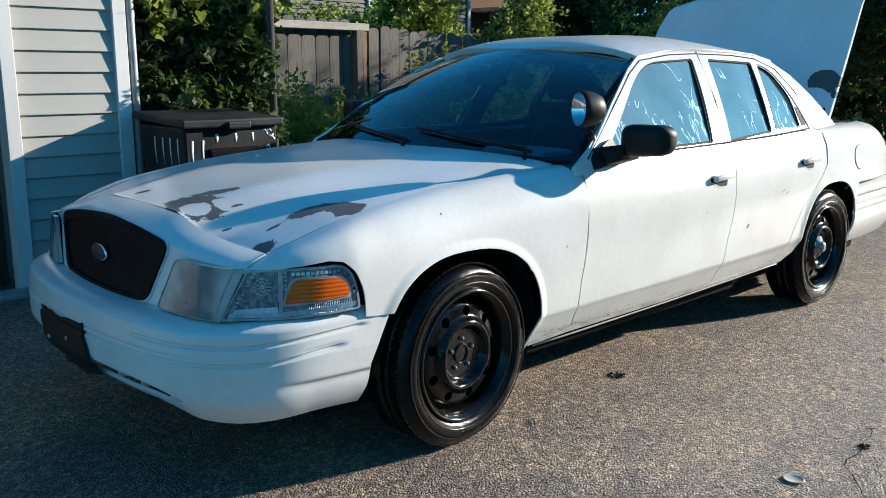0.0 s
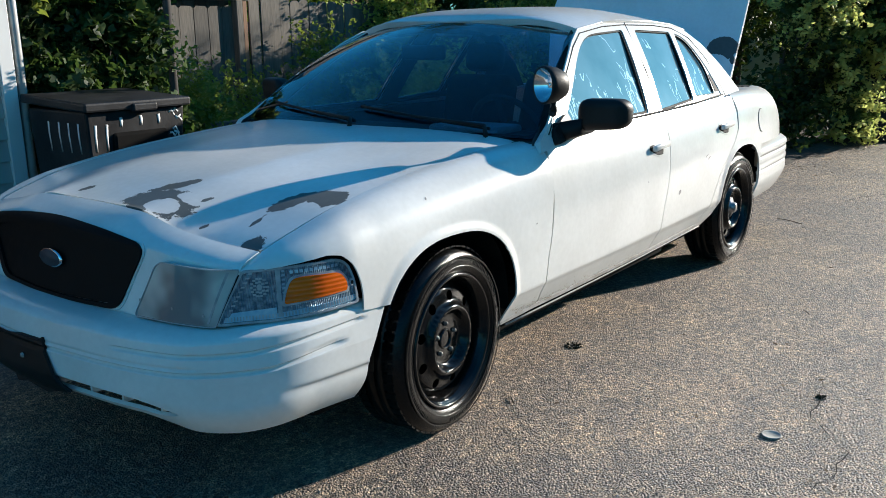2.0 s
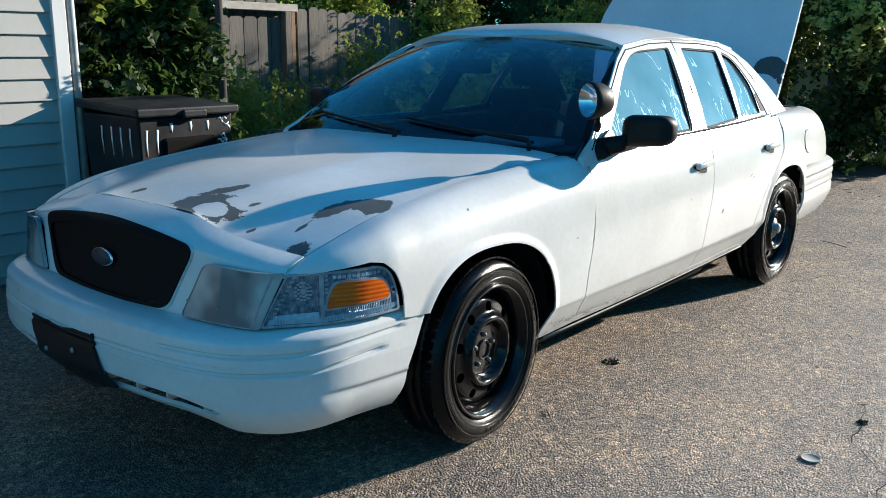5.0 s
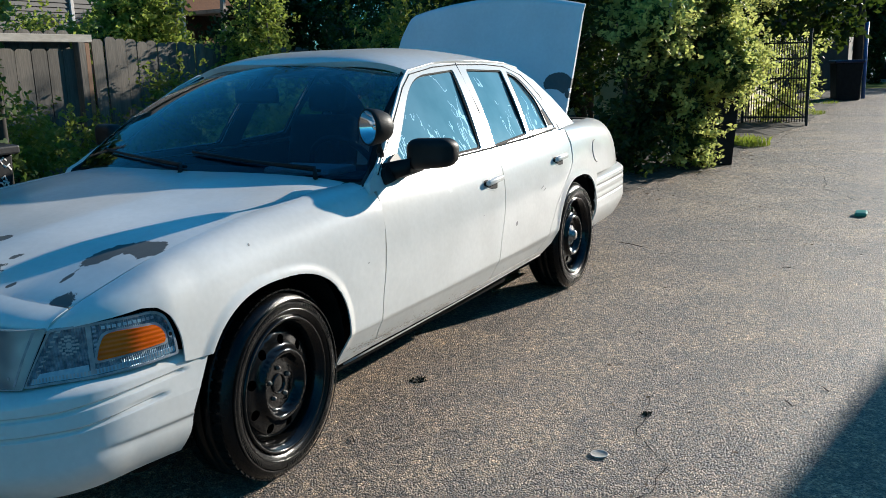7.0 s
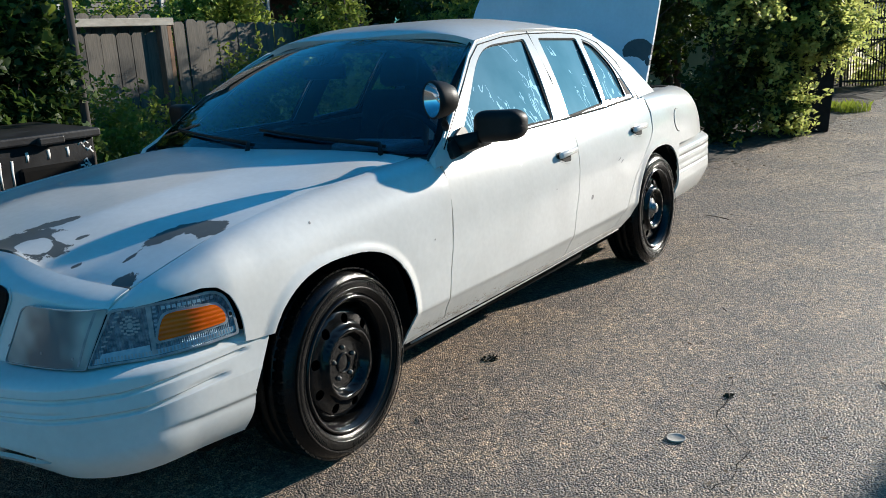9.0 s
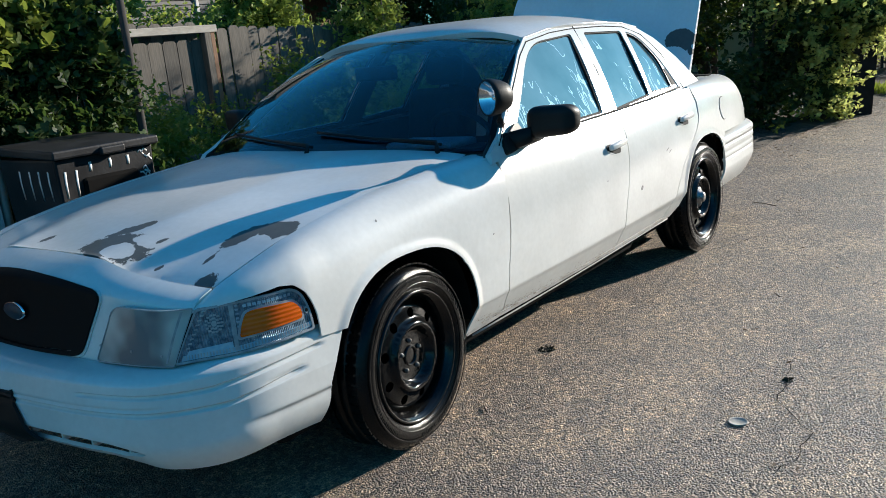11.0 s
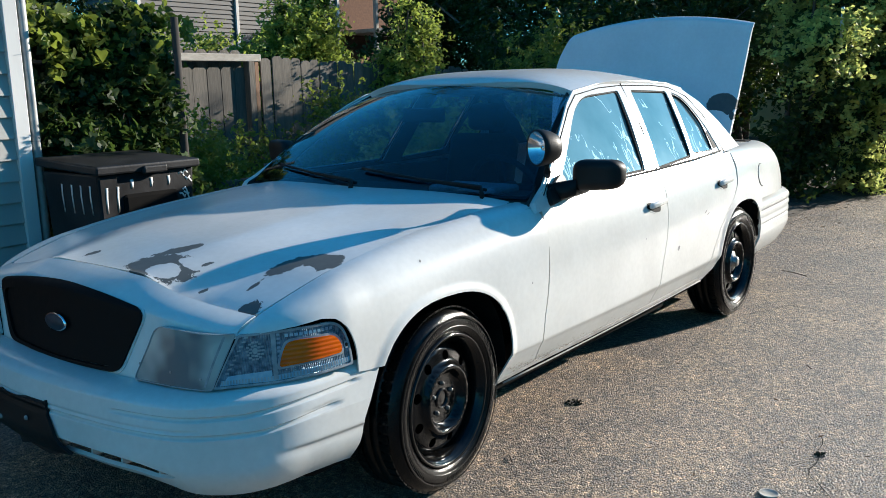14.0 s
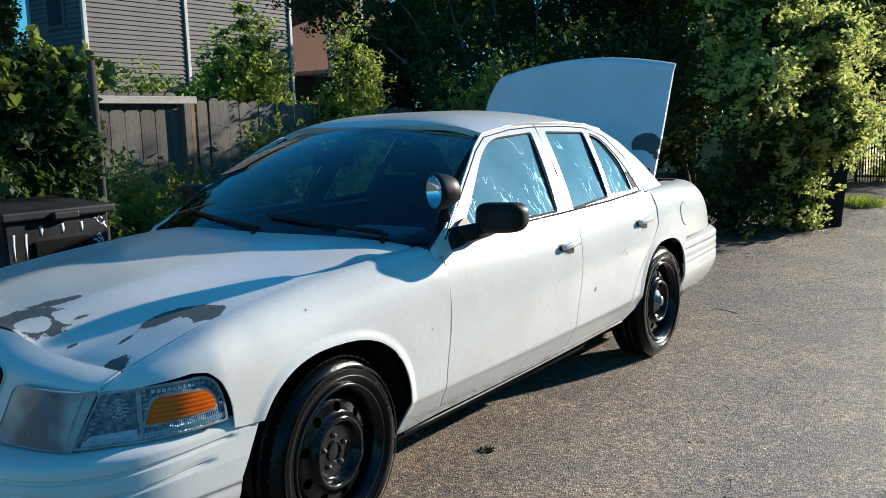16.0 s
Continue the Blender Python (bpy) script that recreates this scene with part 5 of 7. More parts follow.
part("engine_bay", bm, M_UNDER, car)
bm = bmesh.new()
box(bm, 3.25, 4.15, -0.66, 0.66, 0.40, 0.80, 0.02)
box(bm, 4.12, 4.26, -0.56, 0.56, 0.60, 1.00, 0.02)
part("trunk_well", bm, M_UNDER, car)
for s in (-1, 1):
    bm = bmesh.new()
    box(bm, 0.62, 2.72, s * 0.84 - 0.02, s * 0.84 + 0.02, 0.30, 0.97, 0.01)
    part("door_lining", bm, M_SEAT, car)
bm = bmesh.new()
box(bm, 0.56, 1.08, -0.80, 0.80, 0.70, 0.965, 0.06, 4)
part("dashboard", bm, M_SEAT, car, smooth=True)
for s, w in ((-0.40, 0.5), (0.40, 0.5)):
    bm = bmesh.new()
    box(bm, 1.45, 1.98, s - 0.25, s + 0.25, 0.42, 0.60, 0.06, 3)
    box(bm, -0.07, 0.07, s - 0.24, s + 0.24, 0, 0.62, 0.06, 3, Matrix.Translation((1.98, 0, 0.55)) @ Matrix.Rotation(radians(14), 4, 'Y'))
    box(bm, -0.05, 0.05, s - 0.13, s + 0.13, 0, 0.17, 0.045, 3, Matrix.Translation((2.14, 0, 1.17)) @ Matrix.Rotation(radians(10), 4, 'Y'))
    part("front_seat", bm, M_SEAT, car, smooth=True)
bm = bmesh.new()
box(bm, 2.45, 2.95, -0.70, 0.70, 0.42, 0.62, 0.06, 3)
box(bm, -0.08, 0.08, -0.70, 0.70, 0, 0.55, 0.06, 3, Matrix.Translation((2.98, 0, 0.56)) @ Matrix.Rotation(radians(20), 4, 'Y'))
part("rear_bench", bm, M_SEAT, car, smooth=True)
bm = bmesh.new()
ring = [(0.19 * math.cos(2 * math.pi * i / 32), 0.19 * math.sin(2 * math.pi * i / 32)) for i in range(33)]
mw = Matrix.Translation((1.20, -0.38, 0.93)) @ Matrix.Rotation(radians(65), 4, 'Y')
tube(bm, [mw @ Vector((a, b, 0)) for a, b in ring], 0.015, 8)
box(bm, -0.19, 0.19, -0.02, 0.02, -0.012, 0.012, 0.005, 1, mw)
box(bm, -0.06, 0.06, -0.07, 0.07, -0.03, 0.02, 0.02, 2, mw)
part("steering_wheel", bm, M_SEAT, car)
bm = bmesh.new()
box(bm, 1.02, 1.05, -0.13, 0.13, 1.27, 1.34, 0.012, 2)
tube(bm, [(1.05, 0, 1.33), (1.14, 0, 1.385)], 0.008, 6)
part("rear_view_mirror", bm, M_BLACK, car)
bm = bmesh.new()
box(bm, 0.80, 1.02, -0.58, -0.20, 0.955, 0.995, 0.02, 3)
part("instrument_hood", bm, M_DASHGREY, car, "grey instrument hood")

# dents, chips and scuffs in the flank
for x, z, a, b, fn in ((1.893, 0.592, 0.014, 0.011, door_fn(-1)), (2.268, 0.735, 0.022, 0.003, door_fn(-1)), (2.30, 0.72, 0.018, 0.003, door_fn(-1)), (-0.10, 0.862, 0.004, 0.004, None), (0.496, 0.678, 0.004, 0.003, None), (1.5, 0.70, 0.004, 0.003, door_fn(-1))):
    if fn is None:
        g = fender_fn(-1)
        fn = lambda xx, zz, g=g: g(xx, np.array([v_of(g, float(p), float(q)) for p, q in zip(xx, zz)]))
    ring = [(x + a * math.cos(2 * math.pi * i / 12), z + b * math.sin(2 * math.pi * i / 12) + 0.35 * a * math.cos(2 * math.pi * i / 12)) for i in range(12)]
    panel("paint_chip", ring, lambda xx, zz, fn=fn: (fn(xx, zz)[0], fn(xx, zz)[1] - 0.0012, fn(xx, zz)[2]), M_CHIP, car, cell=0.02, thick=0.001)


# dried mud flecks along the sill behind the front wheel
rng = np.random.default_rng(44)
V, F = [], []
flank = door_fn(-1)
for _ in range(420):
    x = 0.40 + rng.exponential(0.45)
    z = 0.302 + 0.012 * x + abs(rng.normal()) * (0.020 if x < 1.3 else 0.014)
    if x > 2.2 or (x < 0.45 and z < 0.33):
        continue
    r = rng.uniform(0.0012, 0.0036)
    ring = [(x + r * rng.uniform(0.6, 1.8) * math.cos(t), z + r * 0.7 * math.sin(t)) for t in (0.3, 1.6, 2.9, 4.1, 5.3)]
    a = flank(np.array([p[0] for p in ring]), np.array([p[1] for p in ring]))
    k = len(V)
    V += [(float(px_), float(py_) - 0.0022, float(pz_)) for px_, py_, pz_ in zip(*a)]
    F.append(tuple(range(k, k + 5)))
me = bpy.data.meshes.new("mud_flecks")
me.from_pydata(V, [], F)
me.materials.append(M_MUD)
mud = tagged(new("mud_flecks", me), kind="stuff")
mud.parent = car
mud["label"] = "dried brown mud flecks on the sill"


# ---- ground ----
bm = bmesh.new()
bmesh.ops.create_grid(bm, x_segments=60, y_segments=60, size=300)
tagged(part("ground", bm, M_ASPHALT), "worn grey asphalt alley with exposed gravel", "asphalt", kind="structure")


def ribbon(name, pts, width, material, z=0.003, seed=1, label=""):
    """A thin uneven strip along ground points."""
    rng = np.random.default_rng(seed)
    P = [Vector((x, y, 0)) for x, y in pts]
    line = []
    for a, b in zip(P, P[1:]):
        k = max(2, int((b - a).length / 0.05))
        line += [a.lerp(b, i / k) for i in range(k)]
    line.append(P[-1])
    bm = bmesh.new()
    prev = None
    off = 0.0
    for i, p in enumerate(line):
        d = (line[min(i + 1, len(line) - 1)] - line[max(i - 1, 0)]).normalized()
        n = Vector((-d.y, d.x, 0))
        off = off * 0.8 + rng.normal() * 0.012
        w = width * rng.uniform(0.4, 1.3) * (0.3 if i in (0, len(line) - 1) else 1)
        q = p + n * off
        cur = [bm.verts.new((*(q + n * w / 2).xy, z)), bm.verts.new((*(q - n * w / 2).xy, z))]
        if prev:
            bm.faces.new((prev[0], prev[1], cur[1], cur[0]))
        prev = cur
    return part(name, bm, material, None, label)


for k, pts in enumerate(([(2.2, -0.55), (3.26, -1.16), (3.37, -1.82)], [(6.5, -1.2), (6.38, -1.72), (6.2, -2.18), (6.0, -3.0)], [(9.05, -1.84), (7.8, -2.0), (7.12, -2.33)], [(1.25, -1.85), (1.05, -1.95), (0.84, -1.96), (0.62, -2.1), (0.3, -2.12)], [(4.6, -1.3), (4.9, -1.9), (5.0, -2.7), (5.3, -3.4)], [(5.4, -1.05), (6.6, -1.55), (7.4, -2.6)], [(10.2, -1.5), (9.0, -2.2), (8.6, -3.2)], [(12.5, -1.2), (11.4, -2.6), (11.2, -3.8)])):
    tagged(ribbon("asphalt_crack", pts, 0.004 if k in (0, 3) else 0.009, M_UNDER, seed=k), "dark crack in the asphalt", "crack", kind="structure")

# soil verge and yard beyond the alley's edge
bm = bmesh.new()
rng = np.random.default_rng(8)
edge = [(1.2, 2.75), (3.0, 1.6), (4.6, 0.9), (6.0, 0.22), (7.0, 0.0), (8.2, -0.15), (9.0, -0.32), (10.0, -0.60), (11.0, -0.50), (12.5, -0.42), (14.6, -0.5), (17, -0.75), (19, -0.70), (24, -0.62), (30, -0.72), (36, -0.8)]
ring = []
for (x0, y0), (x1, y1) in zip(edge, edge[1:]):
    k = max(1, int(math.dist((x0, y0), (x1, y1)) / 0.15))
    for i in range(k):
        ring.append((x0 + (x1 - x0) * i / k, y0 + (y1 - y0) * i / k + rng.normal() * 0.035))
front = [bm.verts.new((x, y, 0.004)) for x, y in ring]
mid_ = [bm.verts.new((x + 0.05, y + 0.35, 0.05 + rng.normal() * 0.01)) for x, y in ring]
back = [bm.verts.new((x + 3, y + 40, 0.06)) for x, y in ring]
for a, b in ((front, mid_), (mid_, back)):
    for i in range(len(ring) - 1):
        bm.faces.new((a[i], a[i + 1], b[i + 1], b[i]))
tagged(part("verge", bm, M_SOIL), "bare brown soil verge with leaf litter", "soil", kind="structure")


# ---- leaves ----
def leaf_mesh(name, centres, size, material, seed=1, droop=0.4, ratio=0.55, lobes=False):
    """One mesh of pointed, folded leaves at the given centres."""
    rng = np.random.default_rng(seed)
    n = len(centres)
    d = rng.normal(size=(n, 3))
    d[:, 2] = d[:, 2] * 0.5 - droop
    d /= np.linalg.norm(d, axis=1)[:, None]
    s = np.cross(d, rng.normal(size=(n, 3)) + np.array([0, 0, 0.6]))
    s /= np.linalg.norm(s, axis=1)[:, None]
    k = np.cross(s, d)
    L = (size * rng.uniform(0.55, 1.3, n))[:, None]
    w = L * ratio * 0.5
    base = centres - d * L * 0.5
    tip = centres + d * L * 0.5 - k * L * 0.08
    mid = base + d * L * 0.40
    fold = k * L * 0.10
    if lobes:
        lo_, up_ = base + d * L * 0.10, base + d * L * 0.55
        V = np.stack([base + d * L * 0.12, lo_ + s * w * 0.75 - d * L * 0.14, lo_ + s * w * 1.1 + d * L * 0.12, up_ + s * w * 0.72 + fold, tip, up_ - s * w * 0.72 + fold, lo_ - s * w * 1.1 + d * L * 0.12, lo_ - s * w * 0.75 - d * L * 0.14, mid], 1).reshape(-1, 3)
        i = np.arange(n)[:, None] * 9
        F = np.concatenate([i + np.array([[8, k, (k + 1) % 8]]) for k in range(8)], 0)
    else:
        V = np.stack([base, mid + s * w + fold, tip, mid - s * w + fold, mid], 1).reshape(-1, 3)
        i = np.arange(n)[:, None] * 5
        F = np.concatenate([i + np.array([[0, 4, 1]]), i + np.array([[4, 2, 1]]), i + np.array([[0, 3, 4]]), i + np.array([[4, 3, 2]])], 0)
    me = bpy.data.meshes.new(name)
    me.vertices.add(len(V))
    me.vertices.foreach_set("co", V.ravel())
    me.loops.add(F.size)
    me.loops.foreach_set("vertex_index", F.ravel())
    me.polygons.add(len(F))
    me.polygons.foreach_set("loop_start", np.arange(len(F)) * 3)
    me.update()
    me.materials.append(material)
    return me


def plant(name, label, clumps, leaves, size, seed, material, stems=6, root=None, category="bush", ratio=0.55, trunk=0.035, twig=0.3, lobes=False, core=0, per_twig=14):
    """A woody plant: clumps are (centre, radii); twigs carry the leaves, so that the outline is uneven and has gaps."""
    rng = np.random.default_rng(seed)
    C = np.array([c for c, r in clumps], float)
    R = np.array([r for c, r in clumps], float)
    root = Vector(root or (C[:, 0].mean(), C[:, 1].mean(), 0))
    b = tagged(empty(name, Matrix.Translation(root)), label, category)
    vol = R.prod(1) ** 0.6
    tw = max(20, leaves // per_twig)
    pick = rng.choice(len(C), tw, p=vol / vol.sum())
    d = rng.normal(size=(tw, 3))
    d /= np.linalg.norm(d, axis=1)[:, None]
    rad = rng.uniform(0.25, 1.0, tw) ** 0.45
    T = C[pick] + d * R[pick] * rad[:, None]
    # each twig is a short line of leaves that points outwards and droops
    per = leaves // tw
    t = rng.uniform(0, 1, (tw, per, 1))
    out = d * 0.7 + rng.normal(size=(tw, 3)) * 0.5
    out[:, 2] -= 0.25
    out /= np.linalg.norm(out, axis=1)[:, None]
    P = T[:, None] + out[:, None] * (t * twig) + rng.normal(size=(tw, per, 3)) * size * 0.35
    P = P.reshape(-1, 3)
    P = P[P[:, 2] > 0.03]
    ob = new("crown", leaf_mesh("crown", P - np.array(root), size, material, seed, ratio=ratio, lobes=lobes))
    ob.parent = b
    # Darker leaves fill the core, standing in for the crown's own shade.
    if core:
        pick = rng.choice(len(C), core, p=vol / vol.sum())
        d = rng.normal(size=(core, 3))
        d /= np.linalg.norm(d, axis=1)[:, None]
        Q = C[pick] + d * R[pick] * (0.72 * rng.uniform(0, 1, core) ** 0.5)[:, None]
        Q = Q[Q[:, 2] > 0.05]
        ob = new("inner_crown", leaf_mesh("inner_crown", Q - np.array(root), size * 1.2, M_LEAF_SHADED, seed + 1, ratio=ratio))
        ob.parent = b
    for k in range(stems):
        c = Vector(C[rng.integers(0, len(C))]) - root
        bm = bmesh.new()
        j = Vector((rng.normal() * 0.08, rng.normal() * 0.08, 0))
        tube(bm, [Vector((c.x * 0.1, c.y * 0.1, -root.z * 0.0)), Vector((c.x * 0.35, c.y * 0.35, c.z * 0.4)) + j, Vector((c.x * 0.7, c.y * 0.7, c.z * 0.72)) - j, c], trunk * rng.uniform(0.6, 1.1), 7, 0.3)
        part("limb" if trunk > 0.05 else "stem", bm, M_BARK, b)
    return b


def heap(rng, n, lo, hi, r0, r1, flat=0.85):
    lo, hi = np.array(lo), np.array(hi)
    return [(rng.uniform(lo, hi), rng.uniform(r0, r1) * np.array([1, 1, flat])) for _ in range(n)]


R1 = np.random.default_rng(21)
# sunlit bush beside the alley; its pale leaf colour carries some of the sun
shaded_low_left = heap(R1, 14, (8.2, 0.05, 0.5), (9.3, 0.5, 1.3), 0.22, 0.4)
cl = heap(R1, 24, (8.1, -0.15, 1.2), (9.9, 0.4, 2.7), 0.25, 0.45) + heap(R1, 20, (8.4, -0.3, 2.6), (10.3, 0.6, 4.3), 0.28, 0.5)
cl += heap(R1, 16, (10.2, -0.4, 2.1), (13.5, 0.7, 4.5), 0.28, 0.5) + heap(R1, 6, (9.2, -0.75, 0.9), (9.9, -0.2, 1.5), 0.25, 0.4) + heap(R1, 8, (8.9, -0.35, 0.2), (9.45, 0.1, 1.1), 0.18, 0.3) + heap(np.random.default_rng(5), 9, (9.2, -0.80, 1.0), (9.65, -0.50, 1.45), 0.16, 0.24) + heap(np.random.default_rng(6), 20, (9.25, -0.72, 1.15), (10.1, -0.2, 2.7), 0.22, 0.38) + heap(np.random.default_rng(10), 14, (12.5, -0.75, 2.35), (15.6, -0.1, 4.5), 0.28, 0.5)
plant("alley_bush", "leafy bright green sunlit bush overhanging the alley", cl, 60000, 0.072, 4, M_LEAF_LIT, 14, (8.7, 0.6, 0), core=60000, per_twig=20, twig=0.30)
# overgrown mass behind the car; dark leaves hold its shade and the bush's shaded foot
cl = heap(R1, 16, (9.0, 2.3, 1.0), (11.0, 3.2, 2.0), 0.3, 0.5) + heap(R1, 20, (9.4, 1.0, 1.2), (11.8, 2.5, 2.5), 0.16, 0.32) + heap(R1, 26, (13.0, 7.5, 0.6), (18.0, 10.5, 6.0), 0.9, 1.4) + heap(R1, 66, (8.6, 3.0, 0.4), (14.0, 5.6, 2.6), 0.5, 0.8) + heap(R1, 80, (10.5, 5.6, 2.5), (17.0, 10.0, 10.0), 0.7, 1.2) + heap(R1, 12, (6.4, 1.6, 0.3), (8.2, 2.6, 1.2), 0.35, 0.55) + heap(R1, 9, (8.1, 0.2, 0.15), (9.3, 0.5, 0.7), 0.2, 0.3) + shaded_low_left + heap(np.random.default_rng(9), 16, (7.9, -0.1, 0.1), (9.1, 0.4, 0.75), 0.2, 0.32)
plant("overgrown_hedge", "dense overgrown hedge trees, shade put into dark leaf colour", cl, 150000, 0.095, 3, M_LEAF_DARK, 16, (10.5, 4.2, 0))
# far side trees closing the view along the alley
cl = heap(R1, 44, (12.7, 2.3, 1.2), (17.0, 5.4, 5.6), 0.6, 0.9)
# Dark leaf colour stands in for shade on this tree.
plant("alley_tree", "broad tree behind the alley gate, shade put into dark leaf colour", cl, 40000, 0.11, 7, M_LEAF_DARK, 12, (14.6, 3.0, 0), "tree", trunk=0.10, core=16000)
cl = heap(R1, 10, (15.4, 0.95, 0.4), (16.8, 1.9, 2.4), 0.35, 0.55) + heap(R1, 9, (17.6, -0.7, 0.2), (18.6, 0.8, 1.5), 0.28, 0.45) + heap(np.random.default_rng(8), 18, (14.3, 0.1, 2.3), (17.6, 1.6, 4.8), 0.4, 0.65)
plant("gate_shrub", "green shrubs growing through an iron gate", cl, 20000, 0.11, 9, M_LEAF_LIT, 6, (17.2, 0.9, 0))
for k, (x, y, h, n) in enumerate(((24, 4.5, 14, 18000), (33, 7, 10.5, 12000), (46, 1, 11, 14000), (55, -12, 8, 12000), (44, 14, 10, 10000), (58, -4, 10, 14000), (60, 6, 9, 9000), (57, -14, 9, 9000), (52, -1, 9, 14000), (48, 6, 10, 12000), (26, 3.4, 8, 16000), (27, 20, 17, 18000), (31, 16, 16, 16000))):
    cl = heap(R1, 22, (x - 3, y - 3, h * (0.3 if x < 43 else 0.1)), (x + 3, y + 3, h * 0.85), 1.0, 1.8)
    plant("background_tree", "tall dark green shade tree", cl, int(n * 1.5), 0.30, 30 + k, M_LEAF_DARK, 9, (x, y, 0), "tree", trunk=0.2, twig=0.6)
# yard saplings and shrubs behind and before the board fence
def spire(x, y, z0, z1, r0, r1):
    """A stack of clumps that narrows towards its tip."""
    n = max(3, int((z1 - z0) / 0.17))
    out = []
    for k in range(n):
        t = k / (n - 1)
        r = r0 + (r1 - r0) * t
        out.append((np.array([x + R1.normal() * r * 0.4, y + R1.normal() * r * 0.4, z0 + (z1 - z0) * t - r1]), np.array([r, r, r * 0.8])))
    return out


cl = spire(5.35, 5.4, 1.3, 3.05, 0.32, 0.10) + spire(5.6, 5.3, 1.3, 2.8, 0.28, 0.08) + spire(5.0, 5.4, 1.2, 2.7, 0.28, 0.08) + spire(5.2, 5.6, 1.2, 2.55, 0.24, 0.07) + spire(4.85, 5.5, 1.2, 2.2, 0.20, 0.06) + heap(R1, 16, (3.2, 5.1, 1.3), (6.4, 5.7, 2.0), 0.18, 0.32)
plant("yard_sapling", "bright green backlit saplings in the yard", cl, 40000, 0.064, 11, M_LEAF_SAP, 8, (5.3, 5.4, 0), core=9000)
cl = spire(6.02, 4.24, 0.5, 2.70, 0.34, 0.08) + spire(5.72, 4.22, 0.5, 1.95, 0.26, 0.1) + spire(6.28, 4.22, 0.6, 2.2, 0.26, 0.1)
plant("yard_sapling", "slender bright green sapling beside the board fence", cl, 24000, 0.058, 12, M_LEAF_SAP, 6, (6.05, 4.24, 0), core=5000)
cl = heap(R1, 20, (3.8, 3.6, 0.3), (6.4, 4.2, 1.2), 0.22, 0.36) + heap(R1, 14, (2.4, 3.5, 0.2), (3.8, 4.1, 0.95), 0.2, 0.3)
plant("fence_shrub", "dark shrub growing against the board fence", cl, 24000, 0.055, 13, M_LEAF_MID, 8, (4.4, 3.9, 0))
R2 = np.random.default_rng(77)
# Thin upper sprigs are added to cast streaks of shade on the fence.
cl = heap(R2, 16, (6.9, 2.9, 0.4), (8.2, 3.5, 1.7), 0.22, 0.38) + heap(R2, 12, (6.8, 2.9, 1.5), (8.4, 3.6, 2.2), 0.10, 0.20)
plant("yard_shrub", "loose green shrub behind the car, tall sprigs added to shade the fence", cl, 11000, 0.06, 18, M_LEAF_MID, 8, (7.5, 3.2, 0), per_twig=20, twig=0.3)
cl = heap(R2, 14, (3.4, 2.7, 0.45), (5.8, 3.3, 1.2), 0.16, 0.28)
plant("yard_shrub", "low sunlit green shrub in the yard", cl, 7000, 0.06, 20, M_LEAF_LIT, 6, (4.6, 3.0, 0), per_twig=18)
cl = heap(R1, 10, (1.5, 2.9, 0.4), (2.3, 3.5, 1.0), 0.18, 0.32)
plant("yard_weeds", "green weeds growing behind the bin", cl, 5000, 0.06, 14, M_LEAF_MID, 6, (1.9, 3.1, 0))
cl = heap(R1, 10, (11.0, 8.5, 1.5), (14.0, 10, 4.0), 0.4, 0.8)
plant("yard_tree", "dark green yard tree in front of the house", cl, 9000, 0.12, 15, M_LEAF_DARK, 6, (12.5, 9.2, 0), "tree", trunk=0.06)
cl = heap(R2, 34, (5.4, 14.0, 0.5), (7.4, 15.0, 6.5), 0.4, 0.6)
plant("yard_tree", "dark green tree beside the grey house", cl, 30000, 0.12, 19, M_LEAF_DARK, 6, (6.1, 14.6, 0), "tree", trunk=0.06)
# vine on the wire fence
cl = heap(R1, 62, (0.50, 2.68, 0.5), (1.36, 2.84, 1.70), 0.10, 0.18) + heap(R1, 12, (0.5, 2.70, 1.65), (1.3, 2.78, 1.95), 0.06, 0.12)
plant("vine", "broad-leaved vine smothering a wire fence, shade put into dark leaves", cl, 34000, 0.064, 16, M_LEAF_SHADED, 10, (0.8, 2.62, 0), "vine", ratio=0.85, lobes=True, trunk=0.012, twig=0.12)
cl = heap(R2, 18, (0.45, 2.60, 1.65), (1.55, 2.80, 2.0), 0.08, 0.15)
plant("vine", "green vine shoots over the top of a wire fence", cl, 1100, 0.070, 21, M_LEAF_MID, 5, (0.9, 2.66, 0), "vine", ratio=0.85, lobes=True, trunk=0.006, twig=0.14)
cl = heap(R1, 12, (1.13, 2.12, 0.3), (1.20, 2.22, 1.8), 0.02, 0.05)
plant("vine", "vine tendrils climbing a wooden post", cl, 260, 0.06, 17, M_LEAF_SHADED, 3, (1.16, 2.2, 0), "vine", ratio=0.8, lobes=True, trunk=0.008, twig=0.12)
# wire fence carrying the vine
wf = tagged(empty("wire_fence"), "rusty wire fence hidden under vine", "fence")
for z in np.arange(0.1, 1.75, 0.11):
    bm = bmesh.new()
    tube(bm, [(0.36, 2.66, z), (1.14, 2.64, z + 0.005)], 0.0015, 4)
    part("wire", bm, M_IRON, wf)
bm = bmesh.new()
tube(bm, [(0.36, 2.66, 1.66), (1.16, 2.64, 1.66)], 0.012, 8)
part("top_rail", bm, M_IRON, wf)
